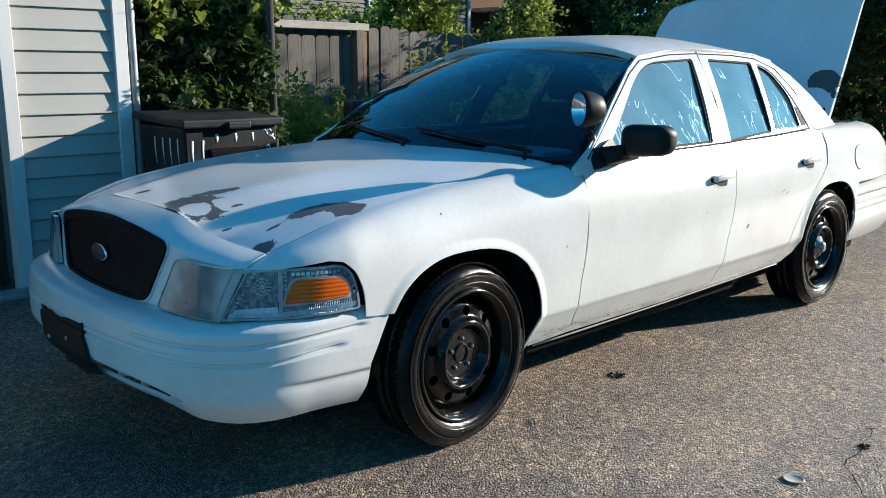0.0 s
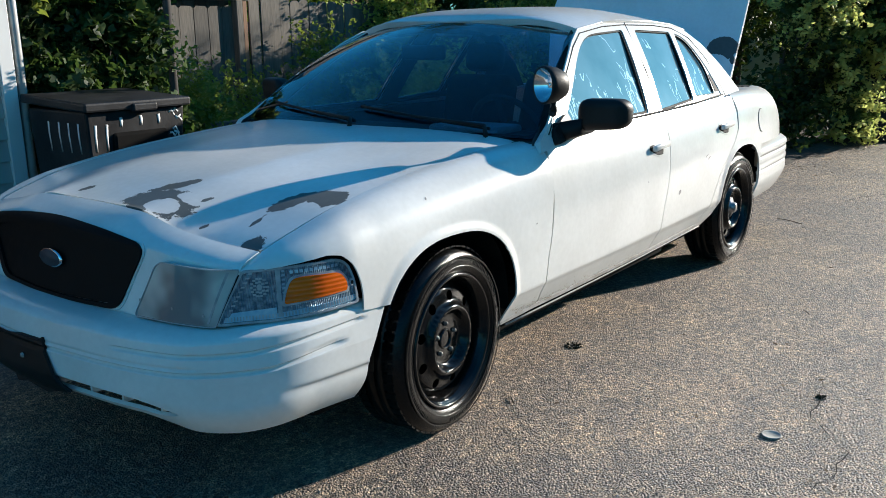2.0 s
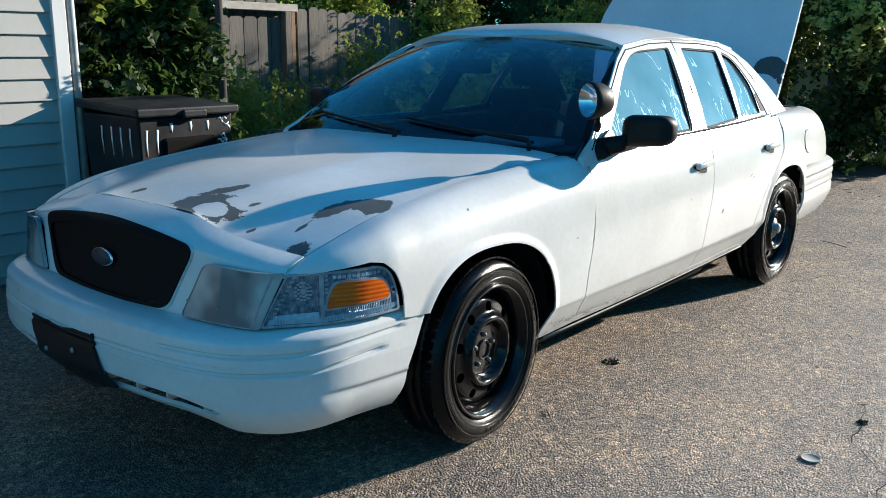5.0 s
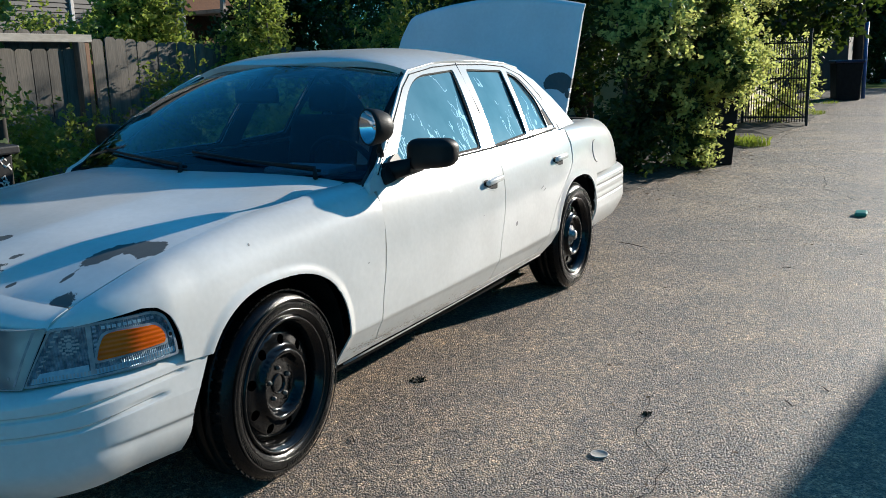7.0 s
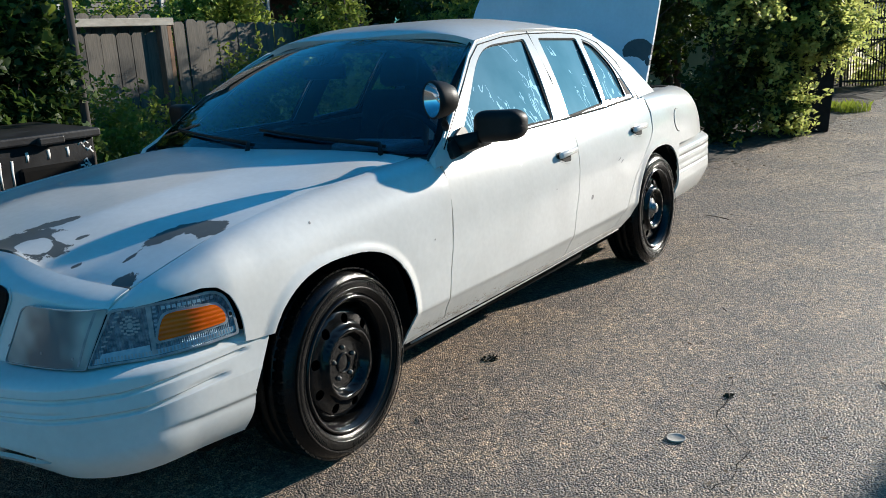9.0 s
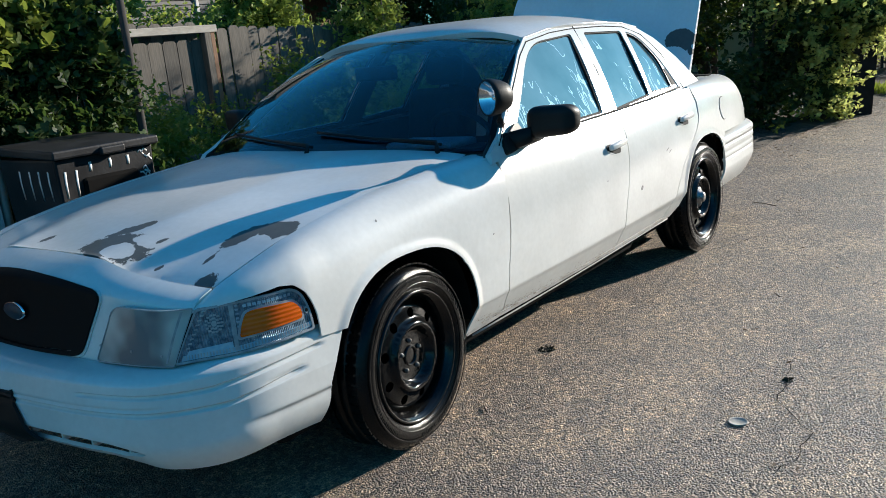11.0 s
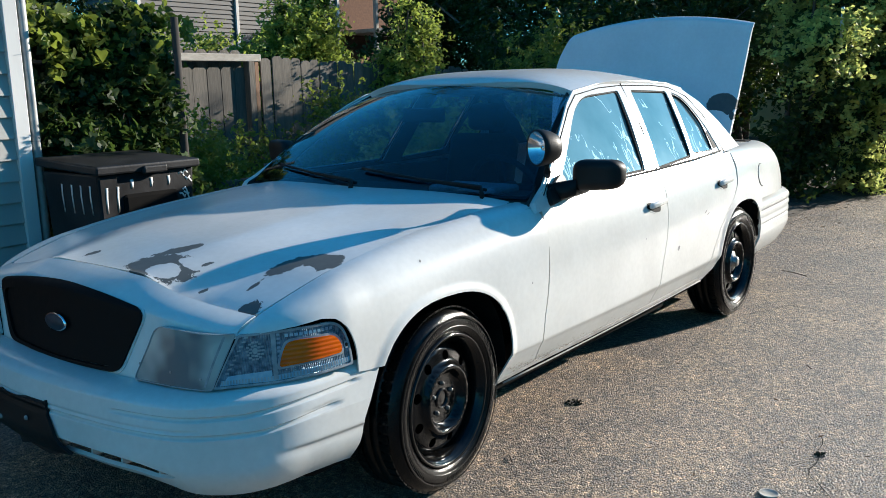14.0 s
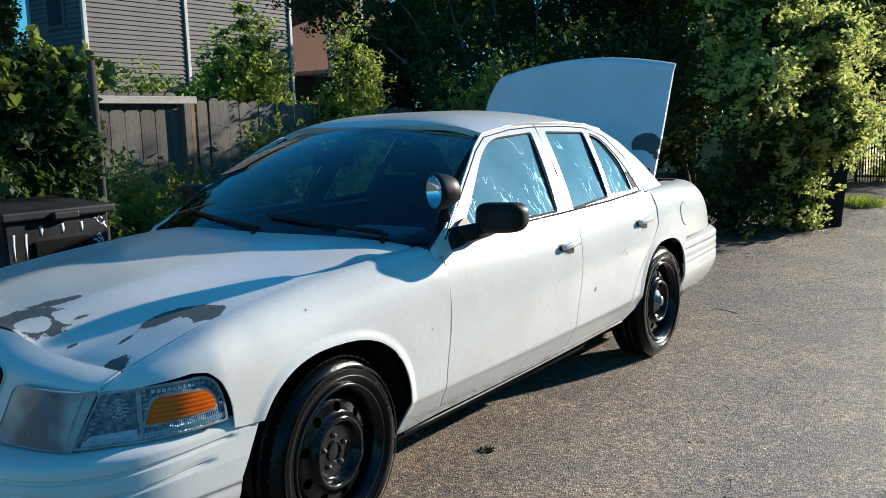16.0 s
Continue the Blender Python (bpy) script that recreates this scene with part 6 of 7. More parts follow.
# fence posts
for x, y, h, mt, lb in ((1.165, 2.17, 1.93, M_WOODDARK, "weathered round fence post with a metal cap"), (0.335, 2.50, 2.70, M_GALV, "grey metal post beside the garage corner")):
    p = tagged(empty("fence_post", Matrix.Translation((x, y, 0))), lb, "post")
    bm = bmesh.new()
    tube(bm, [(0, 0, 0), (0.004, 0, h * 0.5), (0, 0, h)], 0.027, 12, 0.92)
    part("shaft", bm, mt, p)
    bm = bmesh.new()
    lathe(bm, [(0, -h - 0.045), (0.018, -h - 0.040), (0.029, -h - 0.016), (0.030, -h + 0.03)], 16, Matrix.Rotation(radians(-90), 4, 'X') @ Matrix.Identity(4))
    part("cap", bm, M_GALV, p)


# ---- garage ----
def lap_wall(name, x0, x1, y, z0, z1, pitch, material, parent, tip=0.016, side=None):
    """Lapped boards facing -y, each a part on one shared mesh; with side they face -x at that x."""
    bm = bmesh.new()
    prof = [(0.0, -tip), (0.004, -tip - 0.001), (pitch + 0.012, -0.003), (pitch + 0.012, 0.0), (0.0, 0.0)]
    a = [bm.verts.new((x0, q, z)) for z, q in prof]
    b = [bm.verts.new((x1, q, z)) for z, q in prof]
    n = len(prof)
    for i in range(n):
        bm.faces.new((a[i], a[(i + 1) % n], b[(i + 1) % n], b[i]))
    bm.faces.new(list(reversed(a)))
    bm.faces.new(b)
    bmesh.ops.recalc_face_normals(bm, faces=bm.faces)
    me = bpy.data.meshes.new(name)
    bm.to_mesh(me)
    bm.free()
    me.materials.append(material)
    z = z0
    while z < z1:
        o = new(name, me)
        o.location = (0, y, z) if side is None else (side, y, z)
        if side is not None:
            o.rotation_euler = (0, 0, -math.pi / 2)
        o.parent = parent
        z += pitch


gar = tagged(empty("garage", Matrix.Identity(4)), "pale grey garage with lapped vinyl siding", "garage")
bm = bmesh.new()
box(bm, -0.40, 0.29, 2.52, 7.5, 0, 2.9)
box(bm, -6.0, -3.2, 2.52, 7.5, 0, 2.9)
box(bm, -3.2, -0.40, 2.52, 7.5, 2.25, 2.9)
part("wall", bm, M_SIDING, gar)
lap_wall("siding_board", -0.392, 0.215, 2.518, 0.05, 2.75, 0.1275, M_SIDING, gar, 0.022)
bm = bmesh.new()
box(bm, 0.212, 0.298, 2.478, 2.56, 0, 2.8, 0.004)
part("corner_trim", bm, M_TRIM, gar)
bm = bmesh.new()
box(bm, 0.292, 0.300, 2.50, 7.4, 0, 2.8, 0.003)
part("side_trim", bm, M_TRIM, gar)
bm = bmesh.new()
box(bm, -0.475, -0.394, 2.462, 2.60, 0, 2.3, 0.004)
part("door_jamb", bm, M_TRIM, gar, "weathered door jamb with rust stains")
bm = bmesh.new()
box(bm, -3.2, -0.47, 2.72, 2.76, 0, 2.25, 0.004)
for k in range(4):
    box(bm, -3.15, -0.52, 2.705, 2.725, 0.05 + 0.55 * k, 0.53 + 0.55 * k, 0.006)
part("garage_door", bm, M_DOORDARK, gar, "dark brown garage door in shade")
bm = bmesh.new()
vs = [bm.verts.new(c) for c in ((-6.3, 2.25, 2.85), (0.55, 2.25, 2.85), (0.55, 5.0, 4.3), (-6.3, 5.0, 4.3), (0.55, 7.75, 2.85), (-6.3, 7.75, 2.85), (-6.3, 2.25, 2.78), (0.55, 2.25, 2.78), (0.55, 7.75, 2.78), (-6.3, 7.75, 2.78))]
for f in ((0, 1, 2, 3), (3, 2, 4, 5), (0, 6, 7, 1), (1, 7, 8, 4, 2), (4, 8, 9, 5), (5, 9, 6, 0, 3), (6, 9, 8, 7)):
    bm.faces.new([vs[i] for i in f])
part("roof", bm, M_SHINGLE, gar)
bm = bmesh.new()
box(bm, -0.9, -0.40, 2.3, 2.46, 0, 0.035, 0.008)
tagged(part("door_apron", bm, M_CONCRETE), "cracked concrete sill before the garage door", "sill", kind="structure")

# ---- rubbish cart ----
cart = tagged(empty("rubbish_cart", Matrix.Translation((0.64, 2.12, 0))), "black plastic wheeled rubbish cart with white paint marks", "bin")


def taper_box(bm, x0, x1, y0, y1, z0, z1, k, bevel=0.015):
    """A box that narrows by k towards its foot."""
    box(bm, x0, x1, y0, y1, z0, z1, bevel)
    for v in bm.verts:
        t = 1 - k * (z1 - v.co.z) / (z1 - z0)
        v.co.x *= t
        v.co.y *= t


bm = bmesh.new()
taper_box(bm, -0.325, 0.325, -0.31, 0.31, 0.03, 1.0, 0.13)
part("body", bm, M_BIN, cart)
bm = bmesh.new()
box(bm, -0.35, 0.35, -0.35, 0.34, 0.995, 1.045, 0.012, 2)
for v in bm.verts:
    v.co.z += 0.035 * (v.co.y + 0.35) / 0.7 + 0.012 * max(0, 1 - (v.co.x / 0.36) ** 2) * (v.co.z > 1.02)
part("lid", bm, M_BIN, cart, "scuffed black lid")
bm = bmesh.new()
box(bm, -0.06, 0.10, -0.372, -0.33, 0.985, 1.03, 0.01)
part("lid_grip", bm, M_BIN, cart)
# A blacker block on the face; the recess's shade is in its colour.
bm = bmesh.new()
box(bm, -0.17, 0.20, -0.322, -0.27, 0.62, 0.87, 0.02)
part("front_recess_shade", bm, M_UNDER, cart)
for sx in (-1, 1):
    bm = bmesh.new()
    lathe(bm, [(0, 0.03), (0.10, 0.03), (0.11, 0.02), (0.11, -0.02), (0.10, -0.03), (0, -0.03)], 24, Matrix.Translation((sx * 0.27, 0.26, 0.11)) @ Matrix.Rotation(radians(90), 4, 'Z'))
    part("wheel", bm, M_RUBBER, cart)


def stroke(pts, r, parent):
    bm = bmesh.new()
    tube(bm, pts, r, 6, 0.8)
    front = pts[0][1] < -0.29
    for v in bm.verts:
        k = (v.co.z - 0.03) / 0.97
        if front:
            v.co.y = -0.31 * (1 - 0.13 * (1 - k)) - 0.0015 + (v.co.y - sum(p[1] for p in pts) / len(pts)) * 0.02
        else:
            v.co.x = -0.325 * (1 - 0.13 * (1 - k)) - 0.0015 + (v.co.x - sum(p[0] for p in pts) / len(pts)) * 0.02
    part("paint_mark", bm, M_WHITEMARK, parent, "white paint stroke")


for yy in (-0.22, -0.12, -0.02, 0.09):
    stroke([(-0.322, yy, 0.93), (-0.318, yy + 0.008, 0.86), (-0.312, yy + 0.004, 0.76)], 0.009, cart)
for xx in (-0.27, -0.20):
    stroke([(xx, -0.309, 0.92), (xx - 0.003, -0.302, 0.86), (xx - 0.002, -0.296, 0.77)], 0.009, cart)
for xx in (-0.11, 0.02, 0.14):
    stroke([(xx, -0.311, 0.955), (xx + 0.004, -0.31, 0.93), (xx, -0.308, 0.90)], 0.012, cart)
rng = np.random.default_rng(5)
for k in range(9):
    xx, zz = rng.uniform(0.23, 0.30), rng.uniform(0.76, 0.96)
    stroke([(xx - 0.02, -0.31, zz), (xx, -0.31, zz + rng.uniform(-0.02, 0.03)), (xx + 0.02, -0.31, zz + rng.uniform(-0.03, 0.01))], 0.007, cart)

# ---- board fence and gate ----
def dog_ear(w, h, t=0.018):
    bm = bmesh.new()
    c = 0.03
    pts = [(0, 0), (w, 0), (w, h - c), (w - c, h - 0.004), (c, h - 0.004), (0, h - c)]
    a = [bm.verts.new((x, 0, z)) for x, z in pts]
    b = [bm.verts.new((x, t, z)) for x, z in pts]
    bm.faces.new(a)
    bm.faces.new(list(reversed(b)))
    for i in range(6):
        bm.faces.new((a[i], b[i], b[(i + 1) % 6], a[(i + 1) % 6]))
    bmesh.ops.recalc_face_normals(bm, faces=bm.faces)
    me = bpy.data.meshes.new("board")
    bm.to_mesh(me)
    bm.free()
    me.materials.append(M_WOODG)
    return me


fence = tagged(empty("board_fence", Matrix.Translation((3.8, 4.5, 0))), "weathered grey dog-eared board fence with dappled light", "fence")
bmesh_board = dog_ear(0.135, 1.80)
rng = np.random.default_rng(2)
for k in range(26):
    o = new("board", bmesh_board)
    o.location = (0.05 + 0.142 * k, rng.normal() * 0.003, rng.normal() * 0.012 - 0.004 * k)
    o.rotation_euler = (0, rng.normal() * 0.006, 0)
    o.parent = fence
for z in (0.35, 1.45):
    bm = bmesh.new()
    box(bm, 0, 3.8, 0.02, 0.06, z, z + 0.09, 0.004)
    part("rail", bm, M_WOODG, fence)
gate = tagged(empty("yard_gate", Matrix.Translation((2.3, 4.5, 0))), "weathered grey board gate under a light cap rail", "gate")
gb = dog_ear(0.165, 1.70)
for k in range(8):
    o = new("board", gb)
    o.location = (0.03 + 0.172 * k, 0.05 + rng.normal() * 0.003, 0)
    o.parent = gate
bk = dog_ear(0.135, 1.88)
for k in range(10):
    o = new("back_board", bk)
    o.location = (0.0 + 0.142 * k, 0.16, rng.normal() * 0.01)
    o.parent = gate
bm = bmesh.new()
box(bm, -0.05, 1.53, -0.03, 0.12, 1.755, 1.83, 0.006)
part("cap_rail", bm, M_WOODPALE, gate, "pale sunlit cap rail")
bm = bmesh.new()
box(bm, 1.36, 1.44, -0.03, 0.06, 0, 1.755, 0.006)
part("gate_post", bm, M_WOODG, gate)
bm = bmesh.new()
box(bm, 1.445, 1.50, -0.02, 0.06, 0, 1.755, 0.006)
part("gate_post", bm, M_WOODBROWN, gate, "brown stained post")
bm = bmesh.new()
box(bm, 1.35, 3.6, 3.2, 3.32, 0, 0.70, 0.012)
tagged(part("timber_edging", bm, M_WOODG), "weathered timber edging of a raised bed", "edging")

# ---- houses behind the yard ----
house = tagged(empty("house", Matrix.Translation((10, 16, 0))), "grey clapboard house with white corner boards", "house")
bm = bmesh.new()
box(bm, 0.0, 6.72, 0.0, 2.35, 0, 8)
part("wall", bm, M_GREYSIDING, house)
lap_wall("clapboard", 0.0, 6.7, 0.0, 1.5, 7.0, 0.115, M_GREYSIDING, house, 0.034)
lap_wall("clapboard", -2.35, 0.0, 0.0, 1.5, 7.0, 0.115, M_GREYSIDING, house, 0.034, side=0.0)
for x in (-0.03, 2.9, 6.68):
    bm = bmesh.new()
    box(bm, x - 0.05, x + 0.05, -0.07, 0.02, 0, 7.5, 0.01)
    part("corner_board" if x != 2.9 else "downspout", bm, M_TRIM, house)
bm = bmesh.new()
box(bm, -0.07, 0.02, 2.28, 2.38, 0, 7.5, 0.01)
part("corner_board", bm, M_TRIM, house)
win = empty("window", Matrix.Translation((-0.03, 1.11, 4.72)) @ Matrix.Rotation(radians(-90), 4, 'Z'))
win.parent = house
bm = bmesh.new()
box(bm, -0.38, 0.38, -0.04, 0.02, -0.66, 0.66, 0.01)
part("window_frame", bm, M_GREYSIDING, win)
bm = bmesh.new()
box(bm, -0.31, 0.31, -0.05, 0.0, -0.58, 0.58, 0.004)
part("pane", bm, M_PANE, win)
bm = bmesh.new()
vs = [bm.verts.new(c) for c in ((-0.4, -0.5, 7.5), (7.1, -0.5, 7.5), (7.1, 1.2, 9.0), (-0.4, 1.2, 9.0), (7.1, 2.9, 7.5), (-0.4, 2.9, 7.5))]
for f in ((0, 1, 2, 3), (3, 2, 4, 5), (0, 3, 5), (1, 4, 2)):
    bm.faces.new([vs[i] for i in f])
part("roof", bm, M_SHINGLE, house)
h2 = tagged(empty("house", Matrix.Translation((5.2, 19, 0))), "pale blue sided neighbouring house", "house")
bm = bmesh.new()
box(bm, 0, 4.6, 0, 8, 0, 8)
part("wall", bm, M_BLUESIDING, h2)
lap_wall("clapboard", 0.0, 4.6, 0.0, 1.5, 7.6, 0.125, M_BLUESIDING, h2, 0.02)
h3 = tagged(empty("brick_house", Matrix.Translation((17.1, 17.5, 0))), "tan brick house behind trees", "house")
bm = bmesh.new()
box(bm, 0, 6, 0, 8, 0, 9)
part("wall", bm, M_BRICK, h3)
for z in (3.2, 5.8):
    bm = bmesh.new()
    box(bm, 1.2, 4.4, -1.6, -0.05, z, z + 0.12, 0.01)
    part("porch_floor", bm, M_WOODPALE, h3, "pale timber porch floor")
    for x in (1.25, 2.8, 4.3):
        bm = bmesh.new()
        box(bm, x - 0.06, x + 0.06, -1.6, -1.48, z - 2.6 if z > 4 else 0, z, 0.01)
        part("porch_post", bm, M_WOODPALE, h3)

# ---- along the alley ----
c2 = tagged(empty("leaning_cart", Matrix.Translation((9.88, -0.34, 0.0)) @ Matrix.Rotation(radians(35), 4, 'Z')), "black wheeled cart half hidden in foliage", "bin")
bm = bmesh.new()
taper_box(bm, -0.27, 0.27, -0.29, 0.29, 0.0, 1.12, 0.22)
part("body", bm, M_BLACK, c2)
bm = bmesh.new()
box(bm, -0.30, 0.30, -0.33, 0.33, 1.12, 1.18, 0.02)
part("lid", bm, M_BLACK, c2)
for sx in (-1, 1):
    bm = bmesh.new()
    lathe(bm, [(0, 0.03), (0.10, 0.03), (0.11, 0.02), (0.11, -0.02), (0.10, -0.03), (0, -0.03)], 20, Matrix.Translation((sx * 0.24, 0.2, 0.11)) @ Matrix.Rotation(radians(90), 4, 'Z'))
    part("wheel", bm, M_RUBBER, c2)

ig = tagged(empty("iron_gate", Matrix.Translation((17.0, 0.45, 0))), "black wrought iron gate standing open", "gate")
W_G = 1.22
for k in range(25):
    bm = bmesh.new()
    y = -W_G * k / 24
    tube(bm, [(0, y, 0.08), (0, y, 1.80 if k % 2 else 1.72)], 0.011, 5)
    part("picket", bm, M_IRON, ig)
for z in (0.16, 0.95, 1.35, 1.66):
    bm = bmesh.new()
    box(bm, -0.018, 0.018, -W_G, 0, z, z + 0.035)
    part("rail", bm, M_IRON, ig)
bm = bmesh.new()
tube(bm, [(0.01, 0, 0.98), (0.01, -W_G, 0.18)], 0.014, 5)
part("brace", bm, M_IRON, ig)
for y in (0.02, -W_G - 0.03):
    bm = bmesh.new()
    box(bm, -0.026, 0.026, y - 0.026, y + 0.026, 0, 1.95, 0.006)
    part("gate_post", bm, M_IRON, ig)
ifn = tagged(empty("iron_fence", Matrix.Translation((17.0, 0.5, 0))), "black iron picket fence behind shrubs", "fence")
for k in range(16):
    bm = bmesh.new()
    tube(bm, [(-0.2 - 0.13 * k, 0.1, 0.05), (-0.2 - 0.13 * k, 0.1, 1.75)], 0.010, 5)
    part("picket", bm, M_IRON, ifn)
for z in (0.2, 1.6):
    bm = bmesh.new()
    box(bm, -2.3, -0.05, 0.085, 0.115, z, z + 0.03)
    part("rail", bm, M_IRON, ifn)

bb = tagged(empty("blue_cart", Matrix.Translation((28.0, -0.72, 0.0)) @ Matrix.Rotation(radians(20), 4, 'Z')), "black wheeled recycling cart with a blue lid", "bin")
bm = bmesh.new()
taper_box(bm, -0.36, 0.36, -0.40, 0.40, 0.0, 1.15, 0.15)
part("body", bm, M_BLACK, bb)
bm = bmesh.new()
box(bm, -0.40, 0.40, -0.45, 0.45, 1.15, 1.24, 0.03)
part("lid", bm, M_BLUEBIN, bb)
up = tagged(empty("utility_pole", Matrix.Translation((29.0, -0.95, 0))), "tall dark wooden utility pole with a guy guard", "pole")
bm = bmesh.new()
tube(bm, [(0, 0, 0), (0, 0, 4.5), (0, 0, 9.5)], 0.16, 12, 0.7)
part("shaft", bm, M_WOODDARK, up)
bm = bmesh.new()
tube(bm, [(0.02, -0.24, 0), (0.02, -0.22, 2.4)], 0.06, 8)
part("guard", bm, M_BLUEGUARD, up, "blue plastic guard")
fg = tagged(empty("far_garage", Matrix.Translation((36, -0.2, 0))), "low brown garage at the alley's end", "garage")
bm = bmesh.new()
box(bm, 0, 7, 0, 8, 0, 2.5)
part("wall", bm, M_FARWALL, fg)
bm = bmesh.new()
vs = [bm.verts.new(c) for c in ((-0.3, -0.3, 2.5), (7.3, -0.3, 2.5), (7.3, 8.3, 2.5), (-0.3, 8.3, 2.5), (-0.3, 4, 3.9), (7.3, 4, 3.9))]
for f in ((0, 1, 5, 4), (4, 5, 2, 3), (0, 4, 3), (1, 2, 5), (0, 3, 2, 1)):
    bm.faces.new([vs[i] for i in f])
part("roof", bm, M_SHINGLE, fg)
bm = bmesh.new()
box(bm, 46, 60, -30, 30, 0.0, 0.012)
tagged(part("street", bm, M_CONCRETE), "pale concrete street crossing the alley", "street", kind="structure")
bm = bmesh.new()
box(bm, 38, 45.5, -14, 1.5, 0.0, 0.03)
tagged(part("lawn", bm, M_GRASS), "sunlit green lawn beside the street", "lawn", kind="structure")
bm = bmesh.new()
tube(bm, [(8.05, -0.22, 1.78), (8.05, -0.22, 2.2)], 0.018, 8)
tagged(part("conduit", bm, M_TRIM), "short white conduit among the leaves", "pipe")


def tuft(name, label, x, y, r, n, h, seed, material):
    """Grass blades."""
    rng = np.random.default_rng(seed)
    bm = bmesh.new()
    for _ in range(n):
        a, d = rng.uniform(0, 6.28), r * math.sqrt(rng.uniform())
        p = Vector((x + d * math.cos(a), y + d * math.sin(a), 0.0))
        l = h * rng.uniform(0.5, 1.2)
        t = rng.uniform(0, 6.28)
        s = Vector((math.cos(t), math.sin(t), 0)) * 0.006
        b = Vector((-s.y, s.x, 0)).normalized() * l * rng.uniform(0.1, 0.6)
        v = [bm.verts.new(c) for c in (p - s, p + s, p + s * 0.7 + b * 0.4 + Vector((0, 0, l * 0.7)), p + b + Vector((0, 0, l)))]
        bm.faces.new((v[0], v[1], v[2]))
        bm.faces.new((v[0], v[2], v[3]))
    return tagged(part(name, bm, material), label, "grass", kind="stuff")


tuft("grass_tuft", "sunlit green grass tuft at the alley edge", 12.6, -0.35, 0.38, 420, 0.15, 1, M_GRASS)
tuft("grass_tuft", "grass along the alley edge", 21.0, 0.4, 1.2, 1800, 0.08, 2, M_GRASS)
tuft("grass_tuft", "grass along the alley edge", 26.0, 0.5, 1.2, 1500, 0.08, 3, M_GRASS)
tuft("weed", "tiny weed growing in an asphalt crack", 1.05, -1.93, 0.02, 30, 0.010, 4, M_DRYWEED)
tuft("weed", "dry dark weed in the asphalt", 1.0, -0.87, 0.04, 60, 0.010, 5, M_DRYWEED)

# loose things on the asphalt
bm = bmesh.new()
lathe(bm, [(0, 0.0), (0.030, 0.0), (0.035, 0.004), (0.033, 0.007), (0.029, 0.004), (0, 0.003)], 28, Matrix.Translation((0.607, -1.875, 0.0)) @ Matrix.Rotation(radians(-90), 4, 'X'))
for v in bm.verts:
    v.co.z = abs(v.co.z) + 0.0005
tagged(part("jar_lid", bm, M_JARLID), "flattened pale metal lid lying on asphalt", "lid")
bm = bmesh.new()
box(bm, 6.15, 6.34, -2.48, -2.38, 0.001, 0.035, 0.012)
tagged(part("green_scrap", bm, M_GREENSCRAP), "small green plastic scrap on asphalt", "litter")
rng = np.random.default_rng(12)
for k, (x, y) in enumerate(((0.33, -0.966), (2.42, -1.997), (1.4, -2.43), (1.63, -2.55), (4.28, -0.9), (2.1, -1.6), (3.9, -2.1), (5.2, -1.5), (7.5, -1.0), (8.6, -1.3))):
    bm = bmesh.new()
    a = rng.uniform(0, 3.14)
    l = 0.03 if k != 4 else 0.12
    d = Vector((math.cos(a), math.sin(a), 0)) * l
    tube(bm, [Vector((x, y, 0.005)) - d, Vector((x + 0.008, y + 0.006, 0.008)), Vector((x, y, 0.005)) + d], 0.003, 5, 0.6)
    tagged(part("twig", bm, M_BARK), "short dark twig lying on asphalt", "twig", "litter on the asphalt")
# pebbles and leaf litter
bm = bmesh.new()
for _ in range(520):
    x, y = rng.uniform(-0.8, 9), rng.uniform(-2.9, -0.5)
    r = rng.uniform(0.003, 0.008)
    m4 = Matrix.Translation((x, y, r * 0.3)) @ Matrix.Diagonal((rng.uniform(0.7, 1.5), rng.uniform(0.7, 1.3), 0.6, 1)) @ Matrix.Rotation(rng.uniform(0, 3), 4, 'Z')
    vs = [bm.verts.new(m4 @ Vector(c)) for c in ((r, 0, 0), (-r, 0, 0), (0, r, 0), (0, -r, 0), (0, 0, r), (0, 0, -r))]
    for f in ((0, 2, 4), (2, 1, 4), (1, 3, 4), (3, 0, 4)):
        bm.faces.new([vs[i] for i in f])
tagged(part("pebbles", bm, M_PEBBLE), "loose pale pebbles scattered on asphalt", "gravel", kind="stuff")
P = np.stack([rng.uniform(6.3, 16, 700), rng.normal(0, 0.25, 700), np.full(700, 0.012)], -1)
P[:, 1] += np.interp(P[:, 0], [e[0] for e in edge], [e[1] for e in edge]) - 0.05
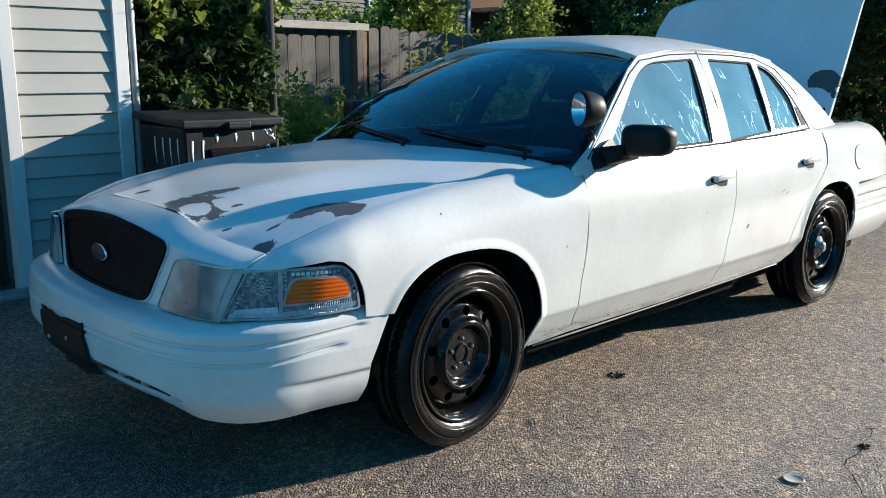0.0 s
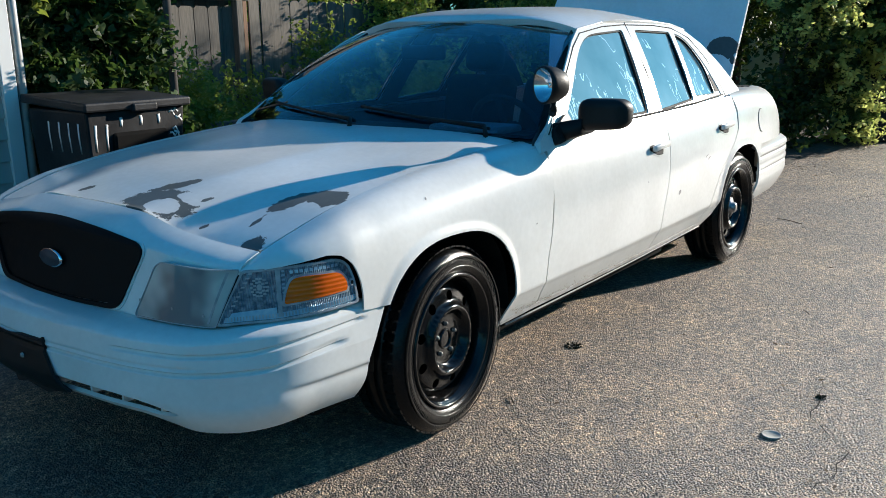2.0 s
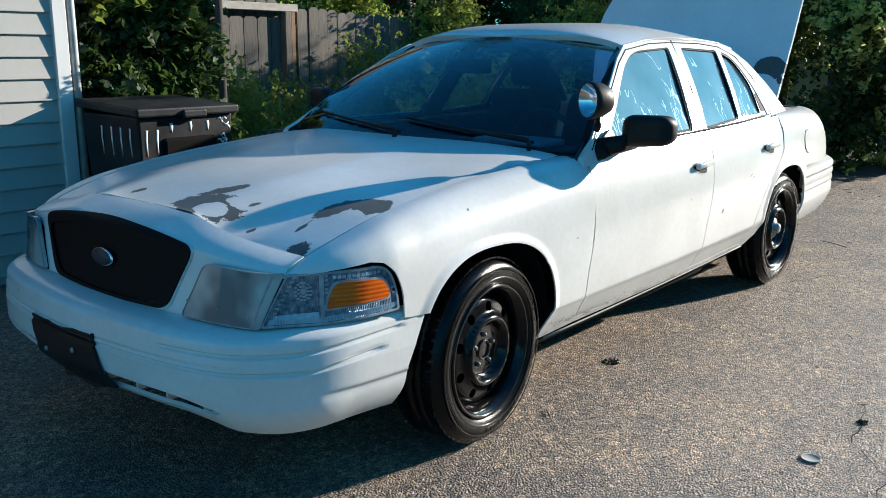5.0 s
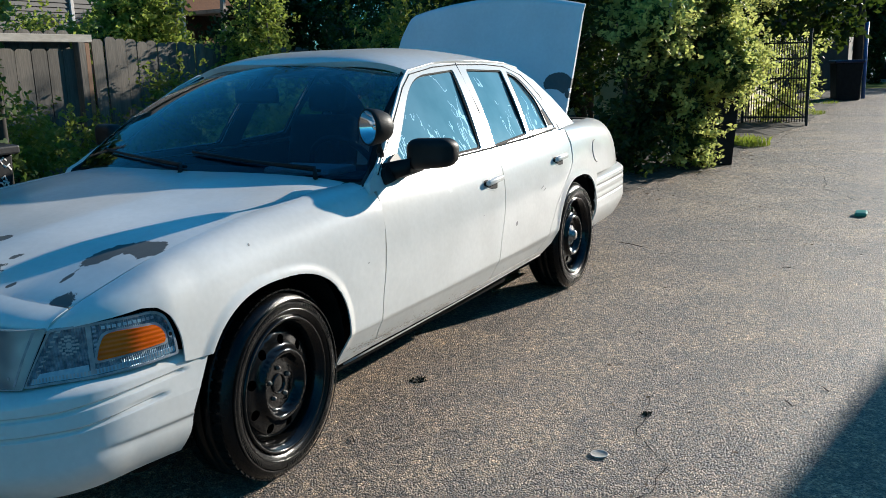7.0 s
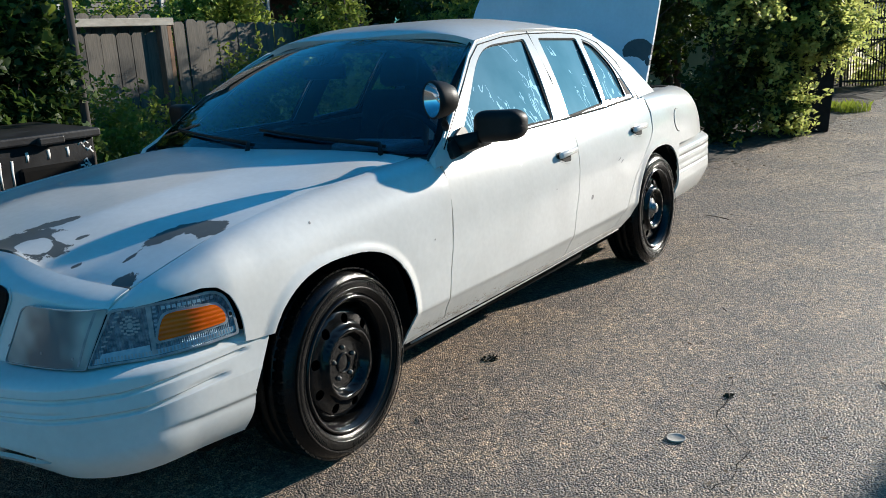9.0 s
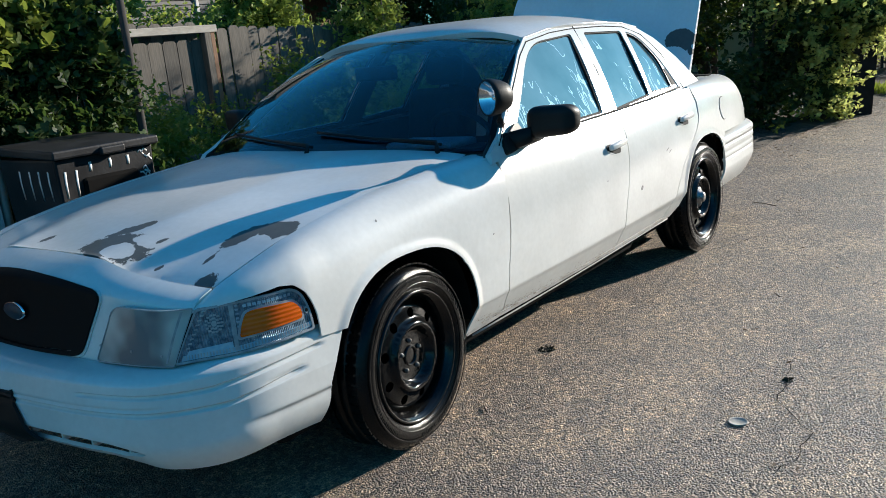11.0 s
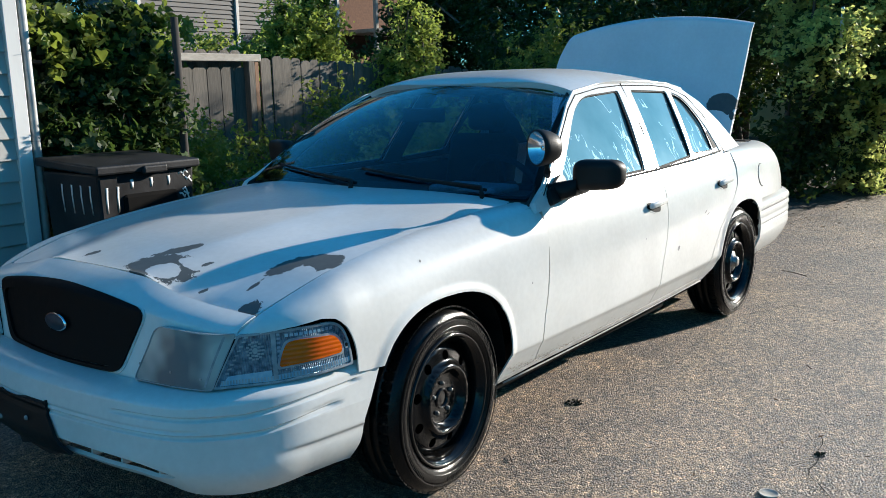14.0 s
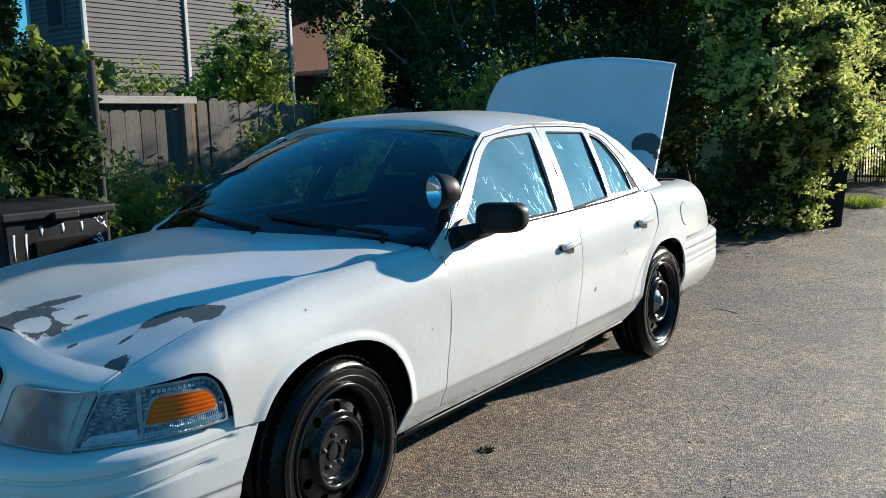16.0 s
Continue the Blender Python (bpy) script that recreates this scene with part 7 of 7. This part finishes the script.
lf = new("leaf_litter", leaf_mesh("leaf_litter", P, 0.05, M_DRYLEAF, 3, droop=0.0))
for v in lf.data.vertices:
    v.co.z = max(0.004, 0.012 + (v.co.z - 0.012) * 0.2)
tagged(lf, "brown fallen leaves along the alley edge", "leaves", kind="stuff")

# crumbs of bark, tar and dead leaves on the open asphalt
n = 420
P = np.stack([rng.uniform(0.2, 11, n), rng.uniform(-3.6, -0.9, n), np.full(n, 0.008)], -1)
cr = new("asphalt_crumbs", leaf_mesh("asphalt_crumbs", P, 0.026, M_DRYLEAF, 9, droop=0.0))
for v in cr.data.vertices:
    v.co.z = max(0.003, 0.008 + (v.co.z - 0.008) * 0.3)
tagged(cr, "dark crumbs and leaf scraps scattered on asphalt", "debris", kind="stuff")

# sunlit yellow wall beyond the gate
yw = tagged(empty("yellow_garage", Matrix.Translation((19.5, 0.75, 0))), "pale yellow sided garage beyond the gate", "garage")
bm = bmesh.new()
box(bm, 0, 4.5, 0, 5, 0, 1.7)
part("wall", bm, M_YELLOW, yw)
lap_wall("siding_board", 0.0, 4.5, 0.0, 0.1, 1.5, 0.15, M_YELLOW, yw)
# trees across the alley, seen only in reflections
for k, (x, y) in enumerate(((16, -15), (24, -18), (33, -20), (42, -23), (8, -14), (0, -14))):
    top = 3.6 if k > 1 else 8.0
    cl = heap(R1, 14 if k > 1 else 30, (x - 4, y - 2.5, 0.8), (x + 4, y + 2.5, top), 0.9, 1.4)
    plant("shrub_row", "low dark green shrub row across the alley" if k > 1 else "tall dark green shrubs across the alley", cl, 3500 if k > 1 else 9000, 0.30, 60 + k, M_LEAF_DARK, 5, (x, y, 0), twig=0.6)

# building across the alley, whose shade falls on the asphalt
ga = tagged(empty("garage_across", Matrix.Translation((11.33, -6.97, 0)) @ Matrix.Rotation(radians(-10.6), 4, 'Z')), "plain grey garage across the alley", "garage")
bm = bmesh.new()
box(bm, -3.0, 16.0, -7, 0, 0, 3.6)
part("wall", bm, M_GREYSIDING, ga)
